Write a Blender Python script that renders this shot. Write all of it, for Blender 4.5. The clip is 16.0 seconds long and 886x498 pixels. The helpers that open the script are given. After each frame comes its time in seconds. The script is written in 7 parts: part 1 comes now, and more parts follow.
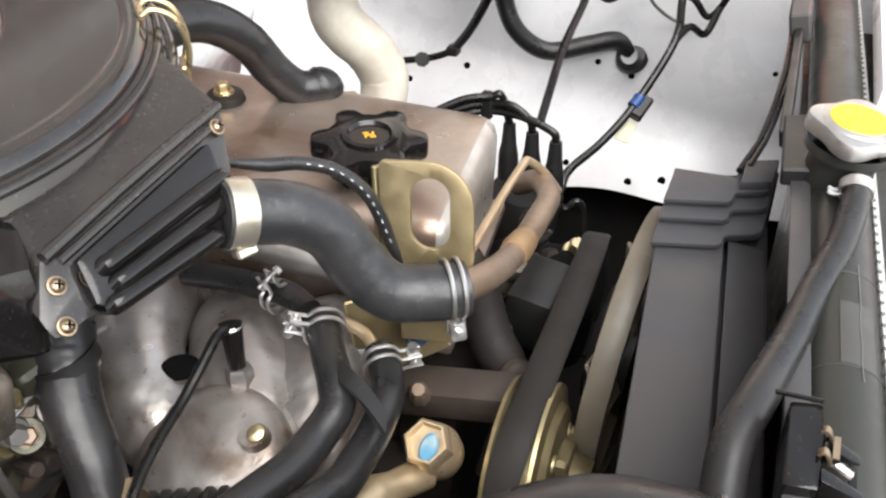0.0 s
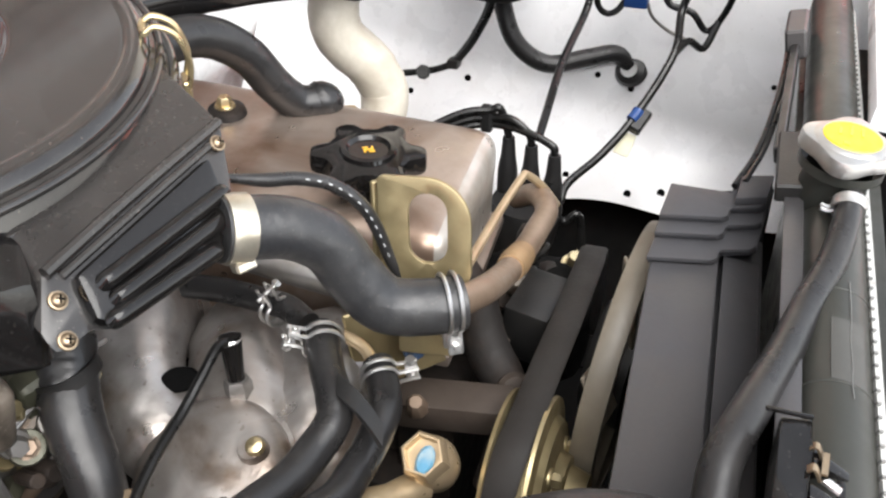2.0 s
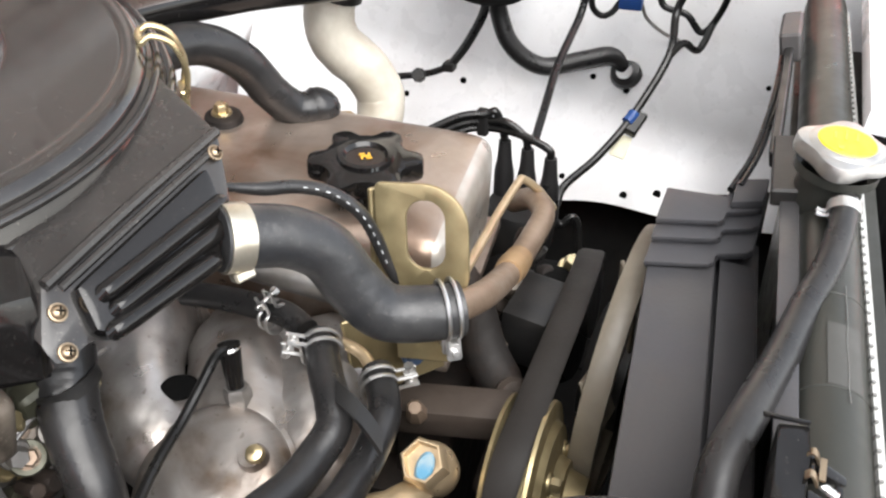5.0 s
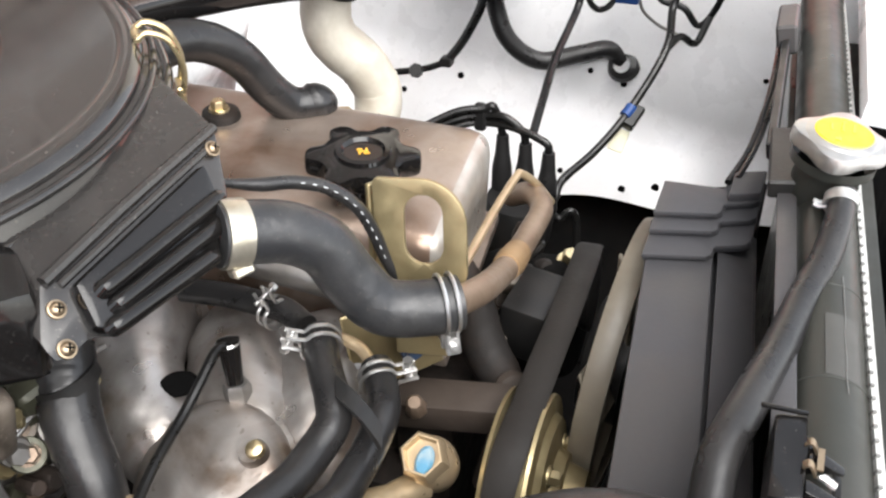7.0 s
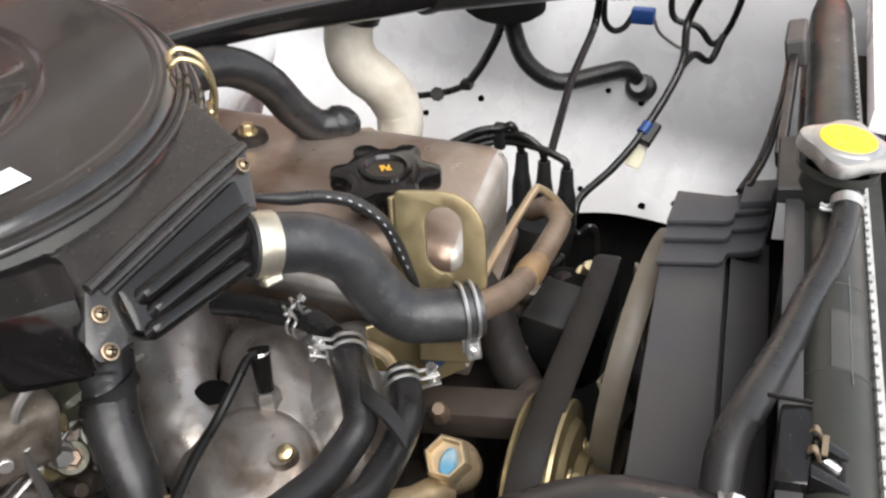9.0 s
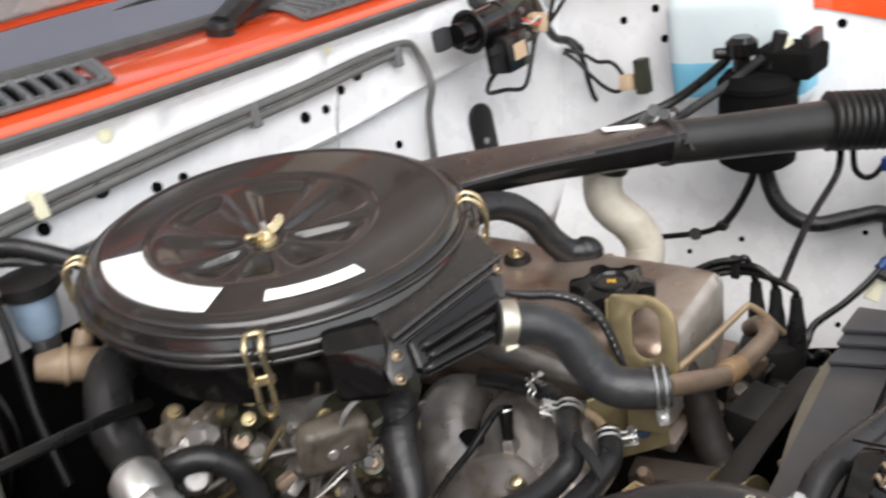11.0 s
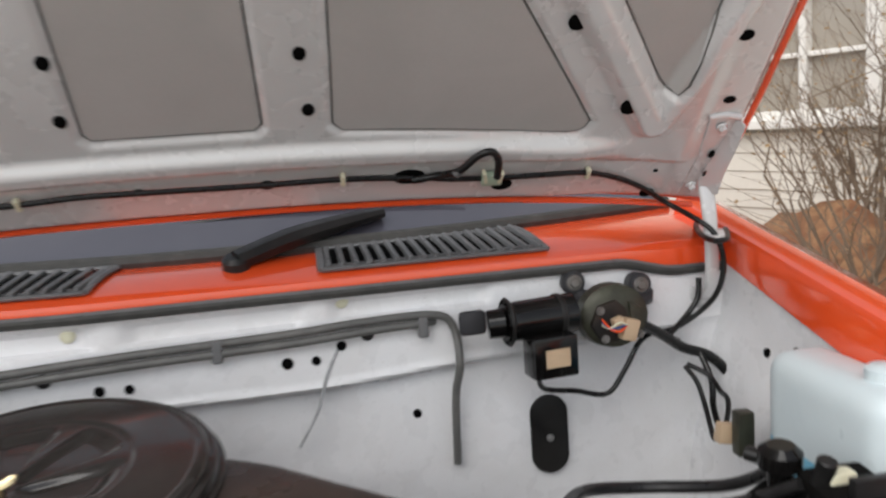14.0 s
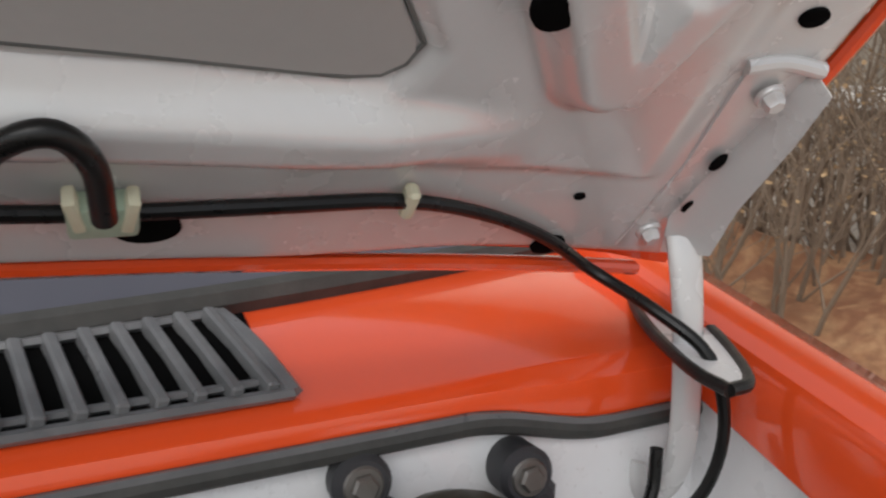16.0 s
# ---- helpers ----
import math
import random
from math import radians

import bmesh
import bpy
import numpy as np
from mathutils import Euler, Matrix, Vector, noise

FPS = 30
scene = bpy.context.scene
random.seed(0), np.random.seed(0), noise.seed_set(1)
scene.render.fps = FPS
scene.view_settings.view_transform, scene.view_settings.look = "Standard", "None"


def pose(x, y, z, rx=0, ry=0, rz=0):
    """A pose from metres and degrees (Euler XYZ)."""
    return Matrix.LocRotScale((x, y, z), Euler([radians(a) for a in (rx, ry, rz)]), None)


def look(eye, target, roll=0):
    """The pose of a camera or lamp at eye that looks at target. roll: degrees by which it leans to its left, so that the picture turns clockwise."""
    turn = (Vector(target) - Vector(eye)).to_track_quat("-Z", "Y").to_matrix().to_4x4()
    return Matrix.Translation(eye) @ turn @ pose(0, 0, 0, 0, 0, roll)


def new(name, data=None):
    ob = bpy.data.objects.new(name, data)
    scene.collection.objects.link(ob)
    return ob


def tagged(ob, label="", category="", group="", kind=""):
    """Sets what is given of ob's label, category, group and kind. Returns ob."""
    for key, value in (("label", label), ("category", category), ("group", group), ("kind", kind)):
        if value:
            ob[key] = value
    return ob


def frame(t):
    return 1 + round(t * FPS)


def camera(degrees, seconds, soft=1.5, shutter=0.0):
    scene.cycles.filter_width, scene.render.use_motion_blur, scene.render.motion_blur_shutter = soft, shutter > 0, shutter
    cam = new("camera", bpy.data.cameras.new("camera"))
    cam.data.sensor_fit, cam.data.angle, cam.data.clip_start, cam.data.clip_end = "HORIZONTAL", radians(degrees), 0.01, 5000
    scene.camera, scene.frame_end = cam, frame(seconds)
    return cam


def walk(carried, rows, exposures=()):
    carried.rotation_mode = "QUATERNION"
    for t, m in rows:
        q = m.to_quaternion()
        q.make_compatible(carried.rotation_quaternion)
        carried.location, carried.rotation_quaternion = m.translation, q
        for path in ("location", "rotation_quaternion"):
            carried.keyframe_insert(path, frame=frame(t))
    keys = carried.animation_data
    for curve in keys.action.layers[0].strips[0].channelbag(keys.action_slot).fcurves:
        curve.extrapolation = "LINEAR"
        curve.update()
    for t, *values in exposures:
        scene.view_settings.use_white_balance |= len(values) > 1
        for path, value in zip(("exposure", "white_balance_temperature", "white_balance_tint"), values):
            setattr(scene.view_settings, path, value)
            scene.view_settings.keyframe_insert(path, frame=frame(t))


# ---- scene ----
cam = camera(54.6, 16.0, 2.3, 0.5)
PATH = [
    (0, (-0.395, -0.006, 1.129), (1.044, 0.677, -0.080), -3.2),
    (0.5, (-0.398, -0.006, 1.132), (1.040, 0.682, -0.076), -3.3),
    (1, (-0.401, -0.005, 1.134), (1.051, 0.685, -0.057), -2.8),
    (1.5, (-0.398, -0.008, 1.136), (1.053, 0.684, -0.054), -2.9),
    (2, (-0.396, -0.010, 1.135), (1.052, 0.682, -0.057), -3.1),
    (2.5, (-0.397, -0.010, 1.138), (1.052, 0.680, -0.056), -3.2),
    (3, (-0.395, -0.009, 1.138), (1.055, 0.680, -0.054), -3.1),
    (3.5, (-0.396, -0.010, 1.140), (1.055, 0.679, -0.051), -3.2),
    (4, (-0.395, -0.010, 1.138), (1.057, 0.678, -0.053), -3.3),
    (6.5, (-0.396, -0.007, 1.142), (1.053, 0.673, -0.058), -3.6),
    (7, (-0.396, -0.010, 1.139), (1.051, 0.671, -0.062), -3.8),
    (7.5, (-0.400, -0.005, 1.136), (1.049, 0.674, -0.063), -3.5),
    (8, (-0.398, -0.007, 1.139), (1.037, 0.685, -0.070), -3.8),
    (8.2, (-0.398, -0.008, 1.139), (1.035, 0.687, -0.071), -3.9),
    (10.3, (-0.498, -0.121, 1.177), (0.951, 0.960, 0.322), -13.8),
    (10.5, (-0.512, -0.146, 1.186), (0.886, 1.042, 0.389), -14.7),
    (11, (-0.544, -0.184, 1.200), (0.698, 1.196, 0.457), -13.2),
    (11.5, (-0.618, -0.212, 1.195), (0.492, 1.281, 0.461), -10.3),
    (12, (-0.691, -0.303, 1.207), (0.240, 1.344, 0.559), -9.3),
    (12.5, (-0.550, -0.482, 1.206), (0.190, 1.311, 0.717), -7.8),
    (13, (-0.346, -0.565, 1.208), (0.277, 1.307, 0.880), -6.5),
    (13.5, (-0.066, -0.535, 1.225), (0.406, 1.393, 0.974), -5.8),
    (14, (0.146, -0.379, 1.276), (0.460, 1.575, 0.986), -3.9),
    (14.5, (0.244, -0.094, 1.271), (0.553, 1.859, 0.971), -1.7),
    (15, (0.316, 0.119, 1.252), (0.740, 2.046, 0.929), -0.6),
    (15.5, (0.378, 0.295, 1.248), (0.977, 2.174, 0.914), -0.6),
    (16, (0.395, 0.360, 1.255), (1.130, 2.177, 0.858), -0),
]
EXPOSURE = [(0, 2.04), (8.2, 2.12), (10.3, 0.85), (10.5, 1.0), (11.0, 1.36), (11.5, 1.54), (12.0, 1.24), (12.5, 1.1), (13.0, 0.64), (13.5, 0.48), (14.0, 0.48), (14.5, 0.45), (15.0, 0.45), (15.5, 0.4), (16, 0.33)]
walk(cam, [(t, look(eye, target, roll)) for t, eye, target, roll in PATH], EXPOSURE)

# ---- light and world ----
world = bpy.data.worlds.new("sky")
scene.world = world
world.use_nodes = True
wn = world.node_tree
sky = wn.nodes.new("ShaderNodeTexSky")
sky.sky_type = "NISHITA"
sky.sun_disc = False
sky.sun_elevation = radians(51)
sky.sun_rotation = radians(220)
sky.dust_density = 0.7
sky.ozone_density = 1.0
wn.nodes["Background"].inputs["Strength"].default_value = 0.13
soft_sky = wn.nodes.new("ShaderNodeHueSaturation")
soft_sky.inputs["Saturation"].default_value = 0.25
wn.links.new(sky.outputs["Color"], soft_sky.inputs["Color"])
wn.links.new(soft_sky.outputs["Color"], wn.nodes["Background"].inputs["Color"])
sun = new("sun", bpy.data.lights.new("sun", "SUN"))
sun.data.energy = 1.9
sun.data.angle = radians(62)
sun.data.color = (1.0, 0.97, 0.93)
sun.matrix_world = look((-2.2, -2.3, 5.1), (0, 0.3, 0.9))


# ---- building helpers ----
ORIGIN = {}


def thing(name, at, label, category, group="", kind=""):
    ob = new(name)
    ob.empty_display_size = 0.02
    ob.location = at
    ORIGIN[ob.name] = Vector(at)
    return tagged(ob, label, category, group, kind)


def finish(bm, smooth=35):
    bmesh.ops.recalc_face_normals(bm, faces=bm.faces)
    for f in bm.faces:
        f.smooth = True
    lim = radians(smooth)
    for e in bm.edges:
        if len(e.link_faces) == 2 and e.calc_face_angle(0.0) > lim:
            e.smooth = False


def part(name, bm, material, parent=None, label="", smooth=35):
    """Links a bmesh built in world metres as one mesh object, under a thing or a part."""
    at = ORIGIN[parent.name] if parent else Vector((0, 0, 0))
    finish(bm, smooth)
    bmesh.ops.translate(bm, verts=bm.verts, vec=-at)
    me = bpy.data.meshes.new(name)
    bm.to_mesh(me)
    bm.free()
    me.materials.append(material)
    ob = new(name, me)
    if parent:
        ob.parent = parent
    ORIGIN[ob.name] = at
    if label:
        tagged(ob, label)
    return ob


def solo(name, bm, material, label, category, group="", kind="", smooth=35):
    return tagged(part(name, bm, material, None, "", smooth), label, category, group, kind)


def basis(o, z=(0, 0, 1), x=(1, 0, 0)):
    """A frame of axes at o, z along z and x as near to x as it can be."""
    z = Vector(z).normalized()
    x = Vector(x)
    y = z.cross(x).normalized()
    x = y.cross(z)
    m = Matrix((x, y, z)).transposed().to_4x4()
    m.translation = Vector(o)
    return m


def box(sx, sy, sz, m=Matrix(), bevel=0.0, seg=2):
    bm = bmesh.new()
    bmesh.ops.create_cube(bm, size=1.0)
    for v in bm.verts:
        v.co = Vector((v.co.x * sx, v.co.y * sy, v.co.z * sz))
    if bevel:
        bmesh.ops.bevel(bm, geom=bm.edges[:], offset=bevel, segments=seg, profile=0.6, affect="EDGES")
    bm.transform(m)
    return bm


def add(bm, other):
    """Adds a second bmesh to the first and frees it."""
    me = bpy.data.meshes.new("t")
    other.to_mesh(me)
    other.free()
    bm.from_mesh(me)
    bpy.data.meshes.remove(me)
    return bm


def curve_points(pts, n=6):
    """A smooth line through the points (Catmull-Rom)."""
    p = [Vector(q) for q in pts]
    if len(p) < 3:
        return p
    p = [2 * p[0] - p[1]] + p + [2 * p[-1] - p[-2]]
    out = []
    for i in range(1, len(p) - 2):
        a, b, c, d = p[i - 1:i + 3]
        for k in range(n):
            t = k / n
            out.append(0.5 * ((2 * b) + (c - a) * t + (2 * a - 5 * b + 4 * c - d) * t * t + (3 * b - a - 3 * c + d) * t ** 3))
    out.append(p[-2])
    return out


def tube(pts, r, sides=14, n=6, squash=1.0, rough=0.0):
    """A tube along a smooth line; r is one radius or a list, one for each given point."""
    line = curve_points(pts, n)
    m = len(line)
    radii = [r] * m if not isinstance(r, (list, tuple)) else [float(np.interp(i / (m - 1) * (len(r) - 1), range(len(r)), r)) for i in range(m)]
    bm = bmesh.new()
    rings = []
    up = Vector((0, 0, 1))
    tan0 = (line[1] - line[0]).normalized()
    if abs(tan0.dot(up)) > 0.95:
        up = Vector((0, 1, 0))
    side = tan0.cross(up).normalized()
    for i, c in enumerate(line):
        tan_ = (line[min(i + 1, m - 1)] - line[max(i - 1, 0)]).normalized()
        side = (side - tan_ * side.dot(tan_)).normalized()
        nor = side.cross(tan_)
        ring = []
        for k in range(sides):
            a = 2 * math.pi * k / sides
            rr = radii[i] * (1 + rough * noise.noise(Vector((i * 0.7, math.cos(a) * 2, math.sin(a) * 2))))
            ring.append(bm.verts.new(c + (side * math.cos(a) + nor * math.sin(a) * squash) * rr))
        rings.append(ring)
    for a, b in zip(rings, rings[1:]):
        for k in range(sides):
            bm.faces.new((a[k], a[(k + 1) % sides], b[(k + 1) % sides], b[k]))
    for ring in (rings[0], rings[-1]):
        bm.faces.new(ring)
    return bm


def lathe(profile, m=Matrix(), n=32, squash=1.0):
    """Turns (r, z) pairs round the z axis of m; r 0 closes the end."""
    bm = bmesh.new()
    rings = []
    for r, z in profile:
        if r < 1e-6:
            rings.append([bm.verts.new((0, 0, z))])
        else:
            rings.append([bm.verts.new((r * math.cos(2 * math.pi * k / n), squash * r * math.sin(2 * math.pi * k / n), z)) for k in range(n)])
    for a, b in zip(rings, rings[1:]):
        for k in range(n):
            j = (k + 1) % n
            if len(a) == 1 and len(b) == 1:
                continue
            if len(a) == 1:
                bm.faces.new((a[0], b[k], b[j]))
            elif len(b) == 1:
                bm.faces.new((a[k], a[j], b[0]))
            else:
                bm.faces.new((a[k], a[j], b[j], b[k]))
    bm.transform(m)
    return bm


def rod(a, b, r, n=16, bevel=0.0):
    """A round bar from a to b with slightly rounded ends."""
    a, b = Vector(a), Vector(b)
    h = (b - a).length
    k = bevel or r * 0.15
    d = (b - a).normalized()
    x = Vector((1, 0, 0)) if abs(d.x) < 0.9 else Vector((0, 1, 0))
    return lathe([(0, 0), (r - k, 0), (r, k), (r, h - k), (r - k, h), (0, h)], basis(a, d, x), n)


def plate(outline, thick, m=Matrix(), bevel=0.0, hole=None):
    """A flat plate from a 2D outline; a hole outline must have as many points as the outer one."""
    bm = bmesh.new()
    if hole:
        o = [bm.verts.new((x, y, 0)) for x, y in outline]
        h = [bm.verts.new((x, y, 0)) for x, y in hole]
        n = len(o)
        faces = [bm.faces.new((o[k], o[(k + 1) % n], h[(k + 1) % n], h[k])) for k in range(n)]
    else:
        faces = [bm.faces.new([bm.verts.new((x, y, 0)) for x, y in outline])]
    ext = bmesh.ops.extrude_face_region(bm, geom=faces)
    bmesh.ops.translate(bm, verts=[v for v in ext["geom"] if isinstance(v, bmesh.types.BMVert)], vec=(0, 0, thick))
    bmesh.ops.recalc_face_normals(bm, faces=bm.faces)
    if bevel:
        sharp = [e for e in bm.edges if len(e.link_faces) == 2 and e.calc_face_angle(0) > 0.6]
        bmesh.ops.bevel(bm, geom=sharp, offset=bevel, segments=2, profile=0.6, affect="EDGES")
    bm.transform(m)
    return bm


def sheet(us, vs, at, thick=0.0):
    """A curved sheet: at(u, v) gives the place. thick: second skin behind it along the normal."""
    bm = bmesh.new()
    g = [[bm.verts.new(at(u, v)) for u in us] for v in vs]
    for a, b in zip(g, g[1:]):
        for k in range(len(us) - 1):
            bm.faces.new((a[k], a[k + 1], b[k + 1], b[k]))
    if thick:
        bm.normal_update()
        nor = [v.normal.copy() for v in bm.verts]
        ext = bmesh.ops.extrude_face_region(bm, geom=bm.faces[:])
        new_v = [v for v in ext["geom"] if isinstance(v, bmesh.types.BMVert)]
        base = [v for row in g for v in row]
        bm.verts.index_update()
        pos = {tuple(v.co): n_ for v, n_ in zip(base, nor)}
        for v in new_v:
            v.co = v.co - pos.get(tuple(v.co), Vector((0, 0, 1))) * thick
    return bm


def span(a, b, n):
    return [a + (b - a) * k / n for k in range(n + 1)]


def step(a, b, x):
    t = min(1.0, max(0.0, (x - a) / (b - a)))
    return t * t * (3 - 2 * t)


def slot(w, h, n=24, y0=0.0):
    """A stadium-shaped outline of n points, w wide and h high."""
    out = []
    r = w / 2
    for k in range(n):
        a = 2 * math.pi * (k + 0.5) / n
        out.append((r * math.cos(a), y0 + r * math.sin(a) + (h / 2 - r) * (1 if math.sin(a) > 0 else -1)))
    return out


def text_mesh(words, size, m):
    """Flat raised lettering in the built-in font."""
    cu = bpy.data.curves.new("t", "FONT")
    cu.body, cu.size, cu.extrude, cu.align_x = words, size, 0.0003, "CENTER"
    ob = bpy.data.objects.new("t", cu)
    me = bpy.data.meshes.new_from_object(ob)
    bm = bmesh.new()
    bm.from_mesh(me)
    bpy.data.objects.remove(ob)
    bpy.data.curves.remove(cu)
    bpy.data.meshes.remove(me)
    bm.transform(m)
    return bm


# ---- materials ----
def surface(name, color, rough=0.5, metal=0.0, second=None, scale=30.0, mix=0.5, fine=400.0, fine_mix=0.15, bump=0.05, bump_scale=None,
            coat=0.0, rough_vary=0.1, spec=0.5, speck=0.0, speck_color=(0.5, 0.48, 0.45), random_tint=0.0):
    """A painted, moulded or metal surface: base colour with large stains, fine grain, uneven gloss and slight relief."""
    mt = bpy.data.materials.new(name)
    mt.use_nodes = True
    nt = mt.node_tree
    b = nt.nodes["Principled BSDF"]
    link = nt.links.new
    co = nt.nodes.new("ShaderNodeTexCoord")

    def tex(s, detail=4.0, distort=0.0):
        t = nt.nodes.new("ShaderNodeTexNoise")
        t.inputs["Scale"].default_value = s
        t.inputs["Detail"].default_value = detail
        t.inputs["Distortion"].default_value = distort
        link(co.outputs["Object"], t.inputs["Vector"])
        return t

    def ramp(src, lo, hi):
        r = nt.nodes.new("ShaderNodeMapRange")
        r.inputs["From Min"].default_value, r.inputs["From Max"].default_value = lo, hi
        link(src, r.inputs["Value"])
        return r.outputs["Result"]

    def blend(fac, a, c, amount=1.0, kind="MIX"):
        n = nt.nodes.new("ShaderNodeMix")
        n.data_type, n.blend_type = "RGBA", kind
        if amount != 1.0:
            k = nt.nodes.new("ShaderNodeMath")
            k.operation = "MULTIPLY"
            k.inputs[1].default_value = amount
            link(fac, k.inputs[0])
            fac = k.outputs[0]
        link(fac, n.inputs["Factor"])
        for sock, val in ((n.inputs["A"], a), (n.inputs["B"], c)):
            if isinstance(val, tuple):
                sock.default_value = (*val, 1.0)
            else:
                link(val, sock)
        return n.outputs["Result"]

    second = second or tuple(c * 0.6 for c in color)
    big = tex(scale, 5.0, 0.6)
    col = blend(ramp(big.outputs["Fac"], 0.4, 0.68), color, second, mix)
    small = tex(fine, 3.0)
    col = blend(ramp(small.outputs["Fac"], 0.35, 0.7), col, tuple(c * 0.7 for c in color), fine_mix)
    if speck:
        sp = tex(fine * 2.2, 2.0)
        col = blend(ramp(sp.outputs["Fac"], 0.66, 0.72), col, speck_color, speck)
    if random_tint:
        info = nt.nodes.new("ShaderNodeObjectInfo")
        col = blend(info.outputs["Random"], col, second, random_tint)
    link(col, b.inputs["Base Color"])
    rr = nt.nodes.new("ShaderNodeMapRange")
    rr.inputs["To Min"].default_value, rr.inputs["To Max"].default_value = max(0.03, rough - rough_vary), min(1.0, rough + rough_vary)
    rr.inputs["From Min"].default_value, rr.inputs["From Max"].default_value = 0.3, 0.7
    mid = tex(scale * 2.7, 5.0)
    link(mid.outputs["Fac"], rr.inputs["Value"])
    link(rr.outputs["Result"], b.inputs["Roughness"])
    b.inputs["Metallic"].default_value = metal
    b.inputs["Specular IOR Level"].default_value = spec
    b.inputs["Coat Weight"].default_value = coat
    b.inputs["Coat Roughness"].default_value = 0.06
    if bump:
        bp = nt.nodes.new("ShaderNodeBump")
        bp.inputs["Strength"].default_value = bump
        bp.inputs["Distance"].default_value = 0.002
        g = tex(bump_scale or fine, 4.0)
        link(g.outputs["Fac"], bp.inputs["Height"])
        link(bp.outputs["Normal"], b.inputs["Normal"])
    return mt


WHITE = surface("white body paint", (0.80, 0.80, 0.81), 0.30, 0, (0.68, 0.67, 0.66), 9, 0.45, 120, 0.04, 0.02, 60, coat=0.3, speck=0.2, speck_color=(0.4, 0.37, 0.34))
RED = surface("red body paint", (0.86, 0.092, 0.020), 0.16, 0, (0.80, 0.080, 0.020), 12, 0.3, 200, 0.03, 0.01, 90, coat=1.0)
UNDER = surface("grey hood underside paint", (0.68, 0.675, 0.67), 0.26, 0.18, (0.62, 0.615, 0.61), 8, 0.4, 160, 0.04, 0.0, 70, coat=0.22)
SKIN = surface("flat grey primer", (0.44, 0.42, 0.405), 0.5, 0, (0.37, 0.355, 0.34), 7, 0.5, 200, 0.08, 0.03, 90)
BLACK = surface("black moulded plastic", (0.0050, 0.0047, 0.0047), 0.12, 0, (0.0095, 0.0085, 0.008), 14, 0.7, 300, 0.2, 0.02, 300, speck=0.15, speck_color=(0.10, 0.09, 0.08), spec=0.36, rough_vary=0.05)
# Dusty, and paler than BLACK because the flank's light is painted in.
HOUSING_LIT = surface("dusty lit-flank housing plastic", (0.017, 0.0158, 0.0152), 0.25, 0, (0.030, 0.027, 0.025), 12, 0.7, 260, 0.2, 0.03, 220, speck=0.3, speck_color=(0.13, 0.115, 0.10), spec=0.45)
LIDBLACK = surface("dusty black lid paint", (0.016, 0.0142, 0.0132), 0.20, 0, (0.033, 0.028, 0.0245), 7, 0.7, 260, 0.15, 0.025, 200, speck=0.2, speck_color=(0.16, 0.13, 0.11), spec=0.5, coat=0.3, rough_vary=0.08)
RIMBLACK = surface("glossy black rim paint", (0.011, 0.0102, 0.0098), 0.15, 0, (0.030, 0.027, 0.025), 20, 0.6, 300, 0.15, 0.02, 200, speck=0.25, speck_color=(0.14, 0.12, 0.10), spec=0.5, coat=0.25, rough_vary=0.06)
MATT = surface("dull black plastic", (0.010, 0.0098, 0.0098), 0.40, 0, (0.022, 0.020, 0.018), 16, 0.6, 300, 0.15, 0.08, 400, speck=0.2, speck_color=(0.10, 0.08, 0.07), spec=0.35)
SHROUD = surface("grey-black shroud plastic", (0.044, 0.044, 0.048), 0.44, 0, (0.056, 0.051, 0.047), 9, 0.6, 300, 0.12, 0.05, 350, speck=0.15, speck_color=(0.02, 0.02, 0.02), spec=0.22)
RUBBER = surface("black hose rubber", (0.0120, 0.0118, 0.0122), 0.33, 0, (0.030, 0.028, 0.027), 22, 0.5, 320, 0.2, 0.12, 180, speck=0.2, speck_color=(0.09, 0.08, 0.07), spec=0.35)
CREASED = surface("creased old hose rubber", (0.016, 0.0165, 0.018), 0.40, 0, (0.038, 0.037, 0.036), 30, 0.6, 220, 0.25, 0.25, 170, speck=0.3, speck_color=(0.10, 0.09, 0.08), spec=0.4)
WIRE = surface("black wire sheath", (0.0055, 0.0055, 0.0055), 0.32, 0, (0.012, 0.011, 0.010), 30, 0.5, 400, 0.1, 0.04, spec=0.35)
BROWNDUCT = surface("sun-browned black duct", (0.024, 0.018, 0.016), 0.30, 0, (0.055, 0.037, 0.030), 9, 0.7, 260, 0.15, 0.04, 200)
# Own brown stains; the darker mottling also paints shade between the runners.
ALU = surface("stained, shade-mottled cast aluminium", (0.49, 0.47, 0.455), 0.36, 0.78, (0.14, 0.098, 0.068), 16, 0.95, 75, 0.45, 0.28, 110, speck=0.4, speck_color=(0.10, 0.07, 0.05))
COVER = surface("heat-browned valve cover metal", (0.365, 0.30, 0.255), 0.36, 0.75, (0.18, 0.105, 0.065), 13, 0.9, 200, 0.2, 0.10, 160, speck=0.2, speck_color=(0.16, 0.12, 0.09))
# Unstained front metal, made paler to hold the sheen on that face.
COVERPALE = surface("pale cover metal with painted sheen", (0.43, 0.405, 0.37), 0.36, 0.6, (0.30, 0.255, 0.205), 26, 0.8, 260, 0.15, 0.08, 160)
IRON = surface("dark cast iron", (0.017, 0.015, 0.014), 0.62, 0.2, (0.050, 0.035, 0.027), 26, 0.7, 260, 0.25, 0.4, 140, spec=0.25)
RUST = surface("rust-brown steel pipe", (0.26, 0.195, 0.145), 0.45, 0.6, (0.16, 0.105, 0.07), 28, 0.7, 300, 0.25, 0.15, 200)
GOLD = surface("yellow zinc plating", (0.60, 0.50, 0.30), 0.32, 0.9, (0.48, 0.38, 0.22), 34, 0.7, 400, 0.2, 0.08, 200)
